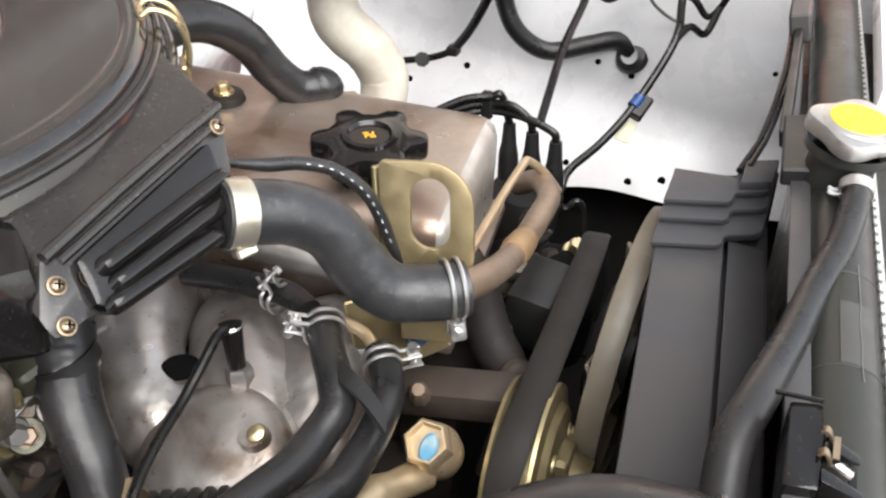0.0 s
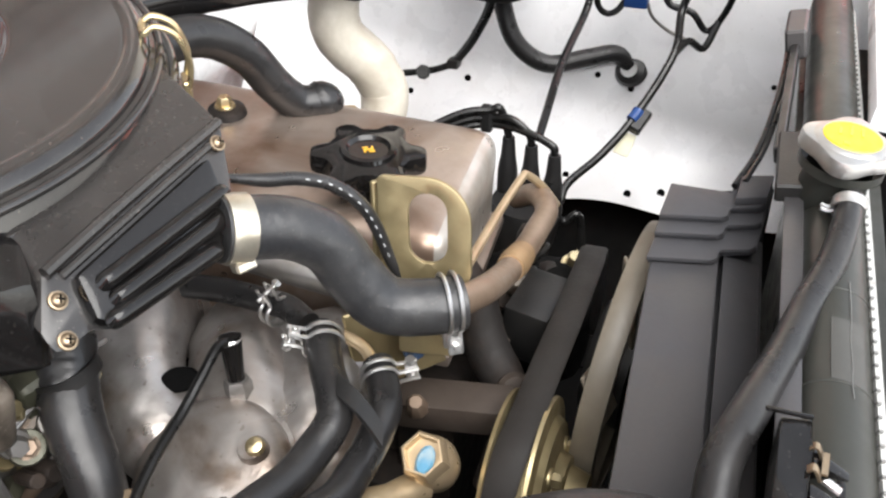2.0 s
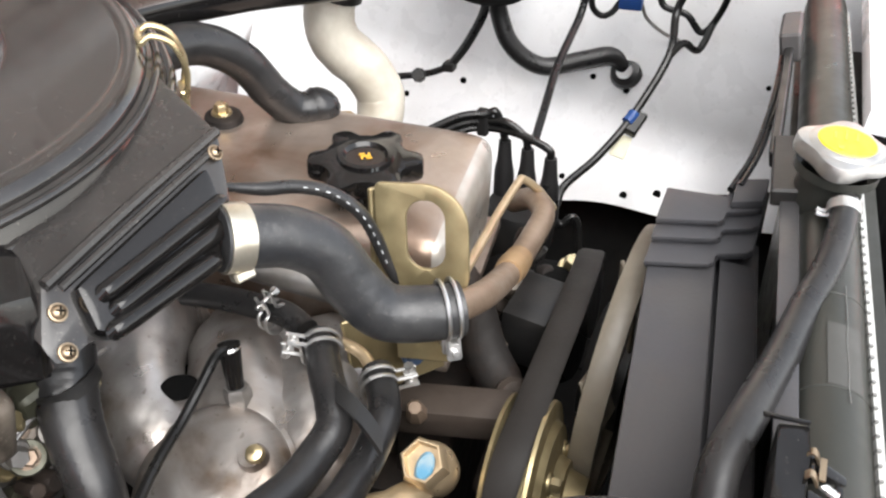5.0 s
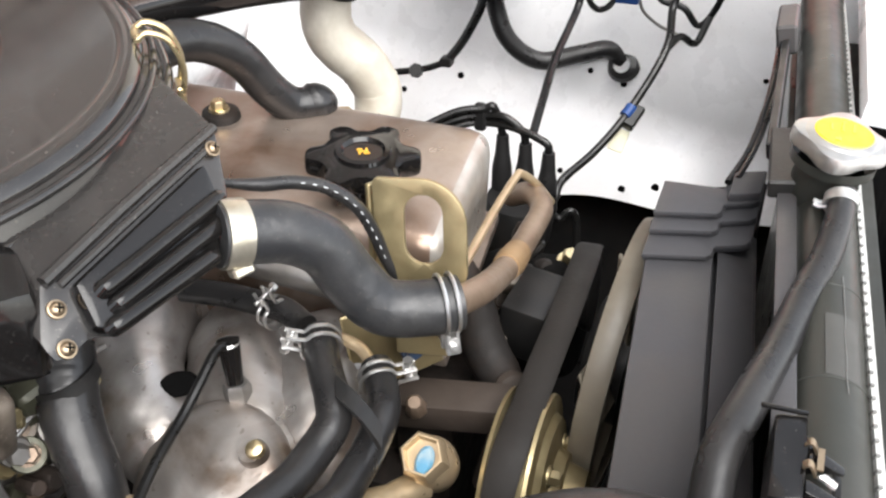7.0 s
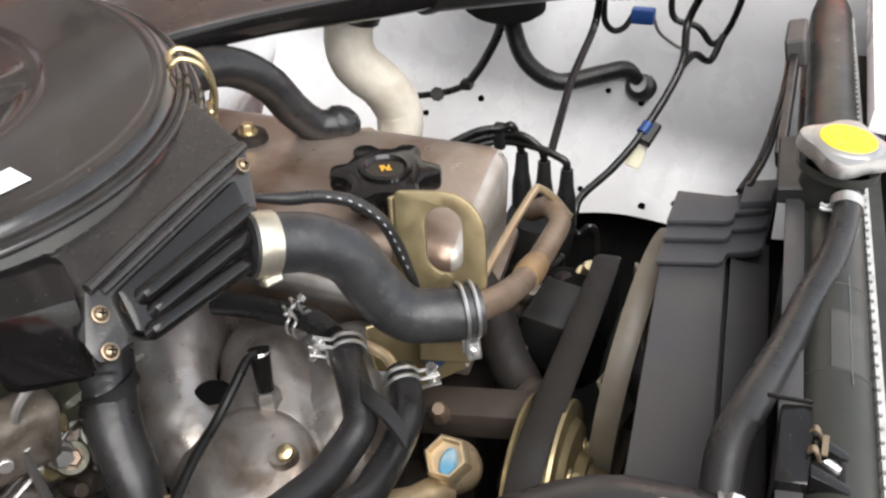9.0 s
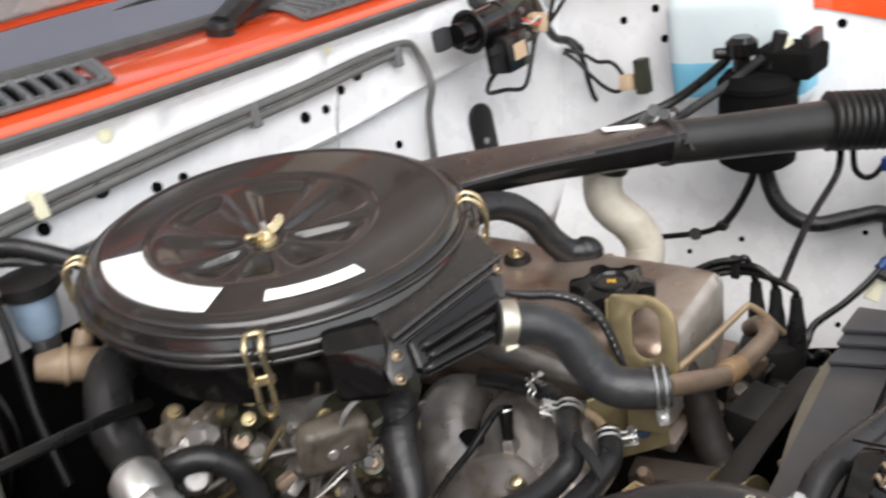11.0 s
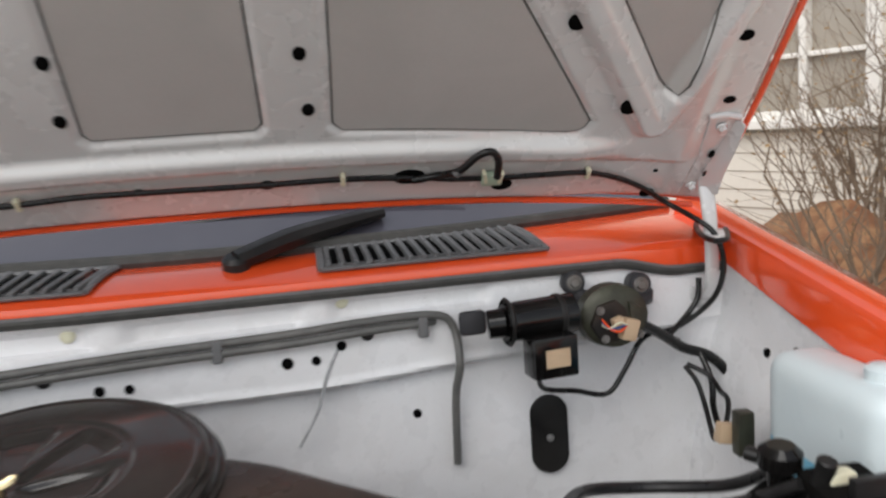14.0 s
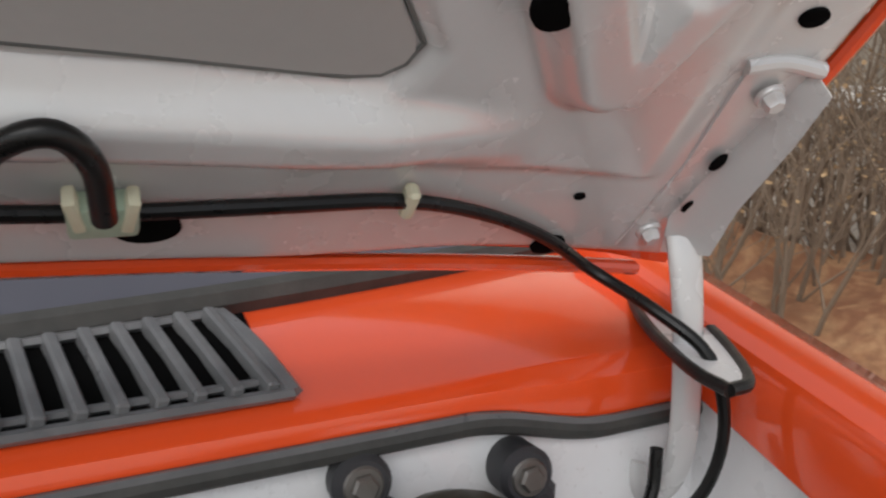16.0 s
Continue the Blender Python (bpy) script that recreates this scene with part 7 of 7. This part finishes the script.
for pts in ([(0.665, 0.735, 0.914), (0.688, 0.715, 0.900), (0.692, 0.690, 0.884), (0.687, 0.662, 0.884), (0.677, 0.640, 0.876), (0.661, 0.618, 0.862)],
            [(0.662, 0.735, 0.911), (0.670, 0.715, 0.892), (0.669, 0.690, 0.866), (0.661, 0.660, 0.848), (0.652, 0.632, 0.842), (0.655, 0.613, 0.851)]):
    part("branch", tube(pts, 0.0036, 10, 6), WIRE, hn)
for k, col in enumerate((RED, BLUE, CREAMCLIP)):
    part("loose_wire", tube([(0.530, 0.705, 1.000 - 0.004 * k), (0.536, 0.690, 0.990), (0.548, 0.686, 0.985 + 0.006 * k), (0.560, 0.690, 0.992)], 0.0016, 6, 5), col, wm)
# pair of vacuum hoses between duct and canister
cable("vacuum_hose", [(0.300, 0.345, 0.925), (0.370, 0.420, 0.875), (0.442, 0.540, 0.838), (0.530, 0.560, 0.822), (0.600, 0.500, 0.840), (0.615, 0.430, 0.885), (0.605, 0.395, 0.915)], 0.0075, "black vacuum hose to the canister", RUBBER)
cable("vacuum_hose", [(0.300, 0.332, 0.920), (0.400, 0.390, 0.870), (0.500, 0.430, 0.850), (0.570, 0.390, 0.875), (0.600, 0.350, 0.905)], 0.0068, "black vacuum hose to the canister", RUBBER)
part("clear_tab", box(0.030, 0.020, 0.018, basis((0.630, 0.335, 0.912)), 0.004, 2), CREAMCLIP, can)
part("top_fitting", rod((0.612, 0.345, 0.885), (0.616, 0.330, 0.935), 0.010, 14), MATT, can)
part("side_fitting", rod((0.590, 0.392, 0.915), (0.575, 0.410, 0.918), 0.008, 12), MATT, can)

# ---- driver's side clutter ----
tagged(solo("insulation_pad", sheet(span(-0.46, -0.04, 40), span(0.40, 0.865, 30), lambda u, v: (u, fire_y(u, v) - 0.008 - 0.006 * noise.noise(Vector((u * 9, v * 9, 1))), v), 0.006), TAR_SHADED, "black insulation pad on the lower firewall", "insulation pad"))
cable("vacuum_hose", [(-0.675, 0.633, 0.9), (-0.65, 0.653, 0.917), (-0.598, 0.663, 0.94), (-0.541, 0.668, 0.97), (-0.495, 0.668, 0.984), (-0.44, 0.658, 0.985)], 0.0065, "black hose over the brake booster with yellow band", WIRE)
part("yellow_band", tube([(-0.557, 0.667, 0.962), (-0.545, 0.668, 0.968), (-0.533, 0.668, 0.973)], 0.0078, 12, 3), YELLOW, bpy.data.objects["vacuum_hose.003"], "yellow tape band")
cable("brake_vacuum_hose", [(-0.600, 0.575, 0.895), (-0.591, 0.570, 0.917), (-0.557, 0.570, 0.961), (-0.512, 0.570, 0.977), (-0.453, 0.575, 0.973), (-0.42, 0.58, 0.972)], 0.0125, "thick black vacuum hose over the booster", RUBBER)
cable("throttle_cable", [(-0.650, 0.540, 0.920), (-0.633, 0.500, 0.927), (-0.583, 0.460, 0.920), (-0.517, 0.420, 0.919), (-0.452, 0.420, 0.912), (-0.369, 0.450, 0.889), (-0.31, 0.49, 0.86)], 0.0052, "black throttle cable across the reservoirs")
vs = thing("vacuum_switch", (-0.404, 0.615, 0.961), "brass vacuum switch with blue plug", "vacuum switch")
part("body", rod((-0.428, 0.625, 0.958), (-0.372, 0.612, 0.962), 0.018, 20), GOLD, vs)
part("collar", lathe([(0.014, -0.008), (0.023, -0.006), (0.023, 0.006), (0.014, 0.008)], basis((-0.404, 0.619, 0.960), (1, -0.3, 0.05), (0, 0, 1)), 16), DULLGOLD, vs)
part("diaphragm_cap", lathe([(0.024, -0.012), (0.026, -0.006), (0.026, 0.006), (0.018, 0.014), (0, 0.016)], basis((-0.405, 0.632, 0.984), (-0.2, -0.3, 1)), 24), MATT, vs, "black diaphragm cap")
part("port", rod((-0.372, 0.612, 0.966), (-0.356, 0.606, 0.974), 0.009, 14), TANPLUG, vs)
for k in range(3):
    part("clamp_wire", lathe([(0.0145, -0.0012), (0.0160, 0), (0.0145, 0.0012)], basis((-0.437 + 0.006 * k, 0.626, 0.957), (1, -0.2, 0.05), (0, 0, 1)), 20), STEEL, vs)
part("plug", box(0.022, 0.024, 0.020, basis((-0.455, 0.640, 0.984), (0.1, 0, 1), (1, 0.4, 0)), 0.004, 2), BLUE, vs)
part("tag", box(0.022, 0.008, 0.010, basis((-0.388, 0.600, 0.940), (0.1, 0, 1), (1, 0.3, 0.2)), 0.002, 1), YELLOW, vs)
part("spring_clip", tube([(-0.424, 0.635, 0.966), (-0.43, 0.625, 0.956), (-0.424, 0.615, 0.968), (-0.418, 0.625, 0.956)], 0.0016, 6, 5), STEEL, vs)
ff = thing("fuel_filter", (-0.32, 0.642, 0.938), "pale blue plastic fuel filter with black top", "fuel filter")
fu = basis((-0.322, 0.640, 0.932), (0.05, -0.1, 1))
part("bowl", lathe([(0, -0.030), (0.016, -0.028), (0.021, -0.016), (0.023, 0.020), (0.0, 0.022)], fu, 24), PALEBLUE, ff)
part("top", lathe([(0.026, 0.016), (0.030, 0.020), (0.030, 0.030), (0.022, 0.034), (0, 0.035)], fu, 24), MATT, ff)
part("drain", lathe([(0.012, -0.044), (0.014, -0.030), (0, -0.028)], fu, 16), STEEL, ff)
cable("vacuum_hose", [(-0.412, 0.625, 0.996), (-0.392, 0.620, 1.002), (-0.372, 0.610, 0.993), (-0.361, 0.605, 0.972), (-0.360, 0.600, 0.945), (-0.366, 0.590, 0.905), (-0.374, 0.575, 0.86), (-0.38, 0.55, 0.80)], 0.0044, "grey-black hose down beside the booster", WIRE)
cable("vacuum_hose", [(-0.372, 0.662, 0.985), (-0.345, 0.668, 0.994), (-0.315, 0.660, 0.990), (-0.285, 0.640, 0.970), (-0.262, 0.615, 0.950)], 0.0085, "black hose behind the fuel filter", RUBBER)
cable("vacuum_hose", [(-0.385, 0.665, 0.978), (-0.35, 0.672, 0.982), (-0.31, 0.660, 0.972), (-0.28, 0.640, 0.945)], 0.0060, "thin black hose over the fuel filter", RUBBER)
TANFIT = surface("dirty tan plastic fitting", (0.30, 0.215, 0.14), 0.5, 0, (0.14, 0.095, 0.06), 40, 0.8, 260, 0.2, 0.1, 150)
tb = thing("thermo_valve", (-0.29, 0.58, 0.90), "tan brass thermo valve behind the housing", "valve")
part("body", tube([(-0.352, 0.600, 0.893), (-0.335, 0.592, 0.888), (-0.318, 0.586, 0.882), (-0.300, 0.580, 0.876)], [0.0120, 0.0165, 0.0170, 0.0125], 18, 5), TANFIT, tb)
part("rib", lathe([(0.016, -0.003), (0.0195, -0.002), (0.0195, 0.002), (0.016, 0.003)], basis((-0.330, 0.590, 0.886), (0.8, -0.35, -0.25)), 20), TANFIT, tb)
part("branch", rod((-0.318, 0.596, 0.880), (-0.300, 0.600, 0.905), 0.0095, 12), TANFIT, tb)
part("nut", lathe([(0, 0.008), (0.014, 0.008), (0.016, 0.004), (0.016, -0.008)], basis((-0.294, 0.578, 0.871), (0.8, -0.5, -0.2), (0, 0, 1)), 6), WOODTAN, tb)
bp_ = thing("brake_lines", (-0.52, 0.45, 0.78), "dull steel brake lines on the inner fender", "brake lines")
part("line", tube([(-0.60, 0.50, 0.815), (-0.585, 0.45, 0.822), (-0.55, 0.43, 0.815), (-0.51, 0.42, 0.795), (-0.47, 0.43, 0.80)], 0.0028, 8, 5), DARKSTEEL, bp_)
part("line", tube([(-0.62, 0.46, 0.79), (-0.58, 0.42, 0.80), (-0.53, 0.40, 0.785), (-0.48, 0.40, 0.77)], 0.0028, 8, 5), DARKSTEEL, bp_)
blk = thing("valve_block", (-0.49, 0.42, 0.76), "black brake valve block with hexagon unions", "valve block")
part("block", box(0.060, 0.035, 0.045, basis((-0.490, 0.425, 0.770)), 0.005), IRON, blk)
for k in range(4):
    hexbolt((-0.512 + 0.016 * k, 0.412, 0.794), (0, -0.2, 1), 0.0065, 0.010, MATT, blk)
tray = thing("battery_tray", (-0.46, 0.08, 0.66), "black steel battery tray", "battery tray")
part("tray", box(0.24, 0.26, 0.012, basis((-0.445, 0.055, 0.667), (0, -0.08, 1)), 0.003), TAR_SHADED, tray)
part("leg", box(0.20, 0.05, 0.34, basis((-0.46, 0.06, 0.49)), 0.005), TAR_SHADED, tray)
rstand = thing("reservoir_bracket", (-0.49, 0.27, 0.60), "black steel bracket under the reservoir", "bracket")
part("cup", lathe([(0.048, -0.02), (0.060, -0.02), (0.060, 0.03), (0.0575, 0.03), (0.0575, -0.018)], basis((-0.485, 0.282, 0.780), (0.02, -0.10, 1)), 32), MATT, rstand)
part("post", box(0.08, 0.03, 0.44, basis((-0.50, 0.30, 0.54)), 0.005), TAR_SHADED, rstand)
wm2 = thing("wheel_well", (-0.62, 0.35, 0.7), "white painted strut tower", "strut tower")
part("tower", lathe([(0.0, 0.0), (0.06, 0.0), (0.075, -0.012), (0.085, -0.06), (0.10, -0.30)], basis((-0.630, 0.330, 0.775), (0, -0.1, 1)), 40), WHITE, wm2)
part("ring", lathe([(0.030, 0.002), (0.036, 0.006), (0.042, 0.002)], basis((-0.630, 0.330, 0.775), (0, -0.1, 1)), 28), TAR_SHADED, wm2)

# ---- radiator side clips ----
lc = thing("shroud_clip", (-0.14, -0.04, 0.85), "black plastic clip with bright spring latch", "clip")
part("bracket", block_of([(-0.1225, -0.0290, 0.863), (-0.1205, -0.0415, 0.864), (-0.1380, -0.0430, 0.864), (-0.1590, -0.0440, 0.856), (-0.1600, -0.0310, 0.855), (-0.1390, -0.0300, 0.863)], (0, 0.0, -0.030), 0, 0.0015), BLACK, lc)
part("top_flange", block_of([(-0.1205, -0.0225, 0.8655), (-0.1205, -0.0415, 0.8665), (-0.1222, -0.0415, 0.8665), (-0.1225, -0.0230, 0.8655)], (0, 0, -0.002), 0, 0.0008), BLACK, lc)
for x, y1 in ((-0.1320, -0.0585), (-0.1500, -0.0600)):
    part("jaw", block_of([(x, -0.0435, 0.860), (x - 0.002, y1, 0.8535), (x - 0.006, y1, 0.8530), (x - 0.007, -0.0440, 0.8595)], (0, 0, -0.012), 0, 0.001), BLACK, lc)
part("jaw_back", block_of([(-0.1370, -0.0540, 0.853), (-0.1390, -0.0575, 0.853), (-0.1500, -0.0580, 0.853), (-0.1490, -0.0545, 0.853)], (0, 0, -0.010), 0, 0.001), BLACK, lc)
for x in (-0.1325, -0.1440):
    part("latch", sheet([0, 1], range(7), lambda u, k: (x - 0.0035 * u, -0.0415 - 0.0060 * k / 6, 0.8620 + 0.0040 * math.sin(math.pi * k / 6) - 0.004 * k / 6), 0.001), BRASSY, lc, "bronzed spring strip")
part("latch", sheet([0, 1], range(5), lambda u, k: (-0.1340 - 0.0115 * k / 4, -0.0470 - 0.0025 * u, 0.8600), 0.001), BRASSY, lc, "bronzed spring strip")
part("latch_spring", tube([(-0.1460 - 0.0004 * k, -0.0490 - 0.0010 * k + 0.0006 * (k % 2), 0.8585 - 0.0003 * k) for k in range(7)], 0.0018, 8, 3), STEEL, lc)
sb = thing("shroud_bracket", (0.10, -0.012, 0.85), "grey plastic bracket on the shroud edge", "bracket")
part("block", box(0.070, 0.0185, 0.012, basis((0.107, -0.0130, 0.849), (0, 0.12, 1), (1, 0.08, 0)), 0.0015, 1), MATT, sb)
part("strip", box(0.20, 0.006, 0.012, basis((0.22, 0.000, 0.846), (0, 0.2, 1), (1, 0.04, 0)), 0.001, 1), MATT, sb)
part("top_block", box(0.05, 0.016, 0.024, basis((0.315, 0.004, 0.850), (0, 0.2, 1), (1, 0.04, 0)), 0.002, 1), SHROUD, sb)
rl = cable("radiator_lead", [(0.1283, 0.0194, 0.8138), (0.168, 0.0109, 0.82), (0.2109, 0.0065, 0.835), (0.2789, 0.0069, 0.8408), (0.3469, 0.0125, 0.8511)], 0.0024, "thin black lead along the shroud", WIRE)
part("second_lead", tube([(0.1306, 0.0136, 0.8172), (0.1694, 0.0069, 0.8222), (0.2112, 0.0034, 0.8354), (0.2774, 0.0036, 0.8372), (0.347, 0.0107, 0.8513)], 0.0020, 8, 6), WIRE, rl)
sup = thing("radiator_support", (0.0, -0.12, 0.5), "dark painted radiator support panel at the nose", "support panel")
part("beam", box(1.45, 0.07, 0.05, basis((0.0, -0.130, 0.815), (0, -0.1, 1)), 0.01), WHITE, sup)
part("panel", box(1.45, 0.02, 0.45, basis((0.0, -0.115, 0.55)), 0.004), TAR_SHADED, sup)

cable("firewall_wire", [(0.178, 0.752, 0.99), (0.159, 0.748, 0.954), (0.144, 0.745, 0.909), (0.114, 0.742, 0.859)], 0.0022, "thin grey wire hanging from a firewall grommet", GREYPRINT)
part("side_panel", box(0.46, 0.11, 0.02, basis((0.42, -0.101, 0.844), (0, -0.1, 1), (1, 0.04, 0)), 0.004), WHITE, sup)

# ---- the neighbouring house and shrubs beyond the car ----
SIDING = surface("weathered cream siding", (0.70, 0.65, 0.57), 0.7, 0, (0.76, 0.71, 0.62), 1.2, 0.6, 25, 0.15, 0.1, 20, random_tint=0.25)
TRIM = surface("white window trim", (0.78, 0.75, 0.70), 0.6, 0, (0.80, 0.76, 0.70), 2, 0.5, 25, 0.1, 0.05)
PANE = surface("dim window pane", (0.33, 0.29, 0.24), 0.12, 0, (0.42, 0.37, 0.30), 1.0, 0.6, 10, 0.1, 0.0, coat=0.6)
TWIG = surface("bare twig bark", (0.19, 0.135, 0.092), 0.85, 0, (0.11, 0.078, 0.055), 6, 0.6, 60, 0.3, 0.3, 40)
LEAF = surface("dry orange leaf", (0.38, 0.25, 0.125), 0.75, 0, (0.26, 0.15, 0.075), 3, 0.7, 30, 0.3, 0.0)
LITTER = surface("brown leaf litter", (0.20, 0.085, 0.04), 0.9, 0, (0.38, 0.22, 0.11), 9, 0.85, 26, 0.6, 1.0, 18)
W0, WD = Vector((1.2, 11.6, 0.0)), Vector((0.35, -0.94, 0)).normalized()
WN = Vector((-WD.y, WD.x, 0)) * -1
if WN.x > 0:
    WN = -WN
house = thing("house", W0, "cream clapboard house with white trimmed windows", "house")


def wall_m(s, z, out=0.0):
    m = Matrix((WD, -WN, Vector((0, 0, 1)))).transposed().to_4x4()
    m.translation = W0 + WD * s + WN * out + Vector((0, 0, z))
    return m


part("wall_core", box(14.0, 0.12, 4.6, wall_m(6.0, 2.3, -0.10)), SIDING, house)
WINS = [(5.72, 1.15), (6.95, 1.15), (4.3, 1.15), (8.6, 1.15)]
first = None
for k in range(30):
    z = 0.30 + 0.135 * k
    segs = [(-1.0, 13.0)]
    for s, _ in WINS:
        if 1.02 < z < 2.85:
            out_ = []
            for a, b in segs:
                if a < s - 0.55 < b:
                    out_ += [(a, s - 0.55), (s + 0.55, b)]
                else:
                    out_.append((a, b))
            segs = out_
    for a, b in segs:
        part("board", box(b - a, 0.022, 0.142, wall_m((a + b) / 2, z, 0.004) @ Matrix.Rotation(radians(-5), 4, "X"), 0.003, 1), SIDING, house)
for s, z in WINS:
    w = part("window", box(0.98, 0.05, 1.60, wall_m(s, z + 0.82, -0.03), 0.01), PANE, house, "dim window with white frame")
    for dx in (-0.52, 0.0, 0.52):
        part("frame", box(0.11 if dx else 0.06, 0.09, 1.78, wall_m(s + dx, z + 0.82, 0.02), 0.008, 1), TRIM, w)
    for dz in (0.0, 0.42, 0.84, 1.26, 1.68):
        part("frame", box(1.08, 0.07, 0.10 if dz in (0.0, 1.68) else 0.035, wall_m(s, z + dz, 0.02), 0.006, 1), TRIM, w)
    part("sill", box(1.30, 0.16, 0.07, wall_m(s, z - 0.04, 0.05), 0.008, 1), TRIM, w)
part("roof", box(14.6, 1.2, 0.10, wall_m(6.0, 4.65, 0.25), 0.02), TWIG, house)

bank = solo("leaf_bank", sheet(span(0, 1, 60), span(0, 1, 16), lambda u, v: W0 + WD * (1.0 + 10.5 * u) + WN * (0.1 + 1.9 * v) + Vector((0, 0, 0.80 * math.sin(math.pi * min(1, 1.1 - v)) * (0.75 + 0.35 * noise.noise(Vector((u * 14, v * 3, 5)))) + 0.09 * noise.noise(Vector((u * 60, v * 15, 2)))))),
            LITTER, "bank of brown leaf litter along the house", "leaf litter", kind="stuff")


def shrub(at, height, spread, seed, stems=26):
    rr = random.Random(seed)
    th = thing("shrub", at, "bare brown shrub with a few orange leaves", "shrub", "shrubs beside the house")
    verts, faces, leaves, lfaces = [], [], [], []

    def limb(p, q, r0, r1):
        d = (q - p).normalized()
        x = d.orthogonal().normalized()
        y = d.cross(x)
        base = len(verts)
        for c, r in ((p, r0), (q, r1)):
            for k in range(4):
                a = math.pi / 2 * k
                verts.append(c + (x * math.cos(a) + y * math.sin(a)) * r)
        for k in range(4):
            faces.append((base + k, base + (k + 1) % 4, base + 4 + (k + 1) % 4, base + 4 + k))

    def grow(p, d, length, r, depth):
        n = 4
        for k in range(n):
            d = (d + Vector((rr.gauss(0, 0.16), rr.gauss(0, 0.16), rr.gauss(0.03, 0.08)))).normalized()
            q = p + d * length / n
            limb(p, q, r, r * 0.86)
            p, r = q, r * 0.86
            if depth > 0 and k > 0:
                for _ in range(1 if depth > 1 or rr.random() < 0.5 else 2):
                    nd = (d + Vector((rr.gauss(0, 0.6), rr.gauss(0, 0.6), rr.gauss(0.1, 0.4)))).normalized()
                    grow(p, nd, length * 0.55, r * 0.6, depth - 1)
            if depth == 0 and rr.random() < 0.4:
                s_ = 0.004 + 0.008 * rr.random()
                a_, b_ = Vector((rr.gauss(0, 1), rr.gauss(0, 1), rr.gauss(0, 1))).normalized() * s_, Vector((rr.gauss(0, 1), rr.gauss(0, 1), rr.gauss(0, 1))).normalized() * s_
                i0 = len(leaves)
                leaves.extend([p - a_, p + b_, p + a_, p - b_])
                lfaces.append((i0, i0 + 1, i0 + 2, i0 + 3))

    for _ in range(stems):
        a = rr.random() * 2 * math.pi
        base = Vector(at) + Vector((math.cos(a), math.sin(a), 0)) * rr.random() * spread * 0.4
        d = Vector((math.cos(a) * 0.35 * rr.random(), math.sin(a) * 0.35 * rr.random(), 1)).normalized()
        grow(base, d, height * (0.6 + 0.5 * rr.random()), 0.008 + 0.006 * rr.random(), 2)
    for nm, vv, ff_, mt in (("brushwood", verts, faces, TWIG), ("foliage", leaves, lfaces, LEAF)):
        me = bpy.data.meshes.new(nm)
        me.from_pydata([tuple(v - Vector(at)) for v in vv], [], ff_)
        me.materials.append(mt)
        ob = new(nm, me)
        ob.parent = th
        ORIGIN[ob.name] = Vector(at)
        tagged(ob, kind="stuff")
    return th


shrub((3.28, 3.66, 0.12), 1.25, 0.9, 3, 38)
shrub((3.75, 3.25, 0.15), 1.35, 0.9, 8, 28)
shrub((3.20, 2.85, 0.05), 1.15, 0.9, 29, 30)
shrub((2.60, 2.80, 0.0), 0.95, 0.8, 33, 18)
shrub((4.6, 3.0, 0.1), 1.5, 1.0, 15, 26)
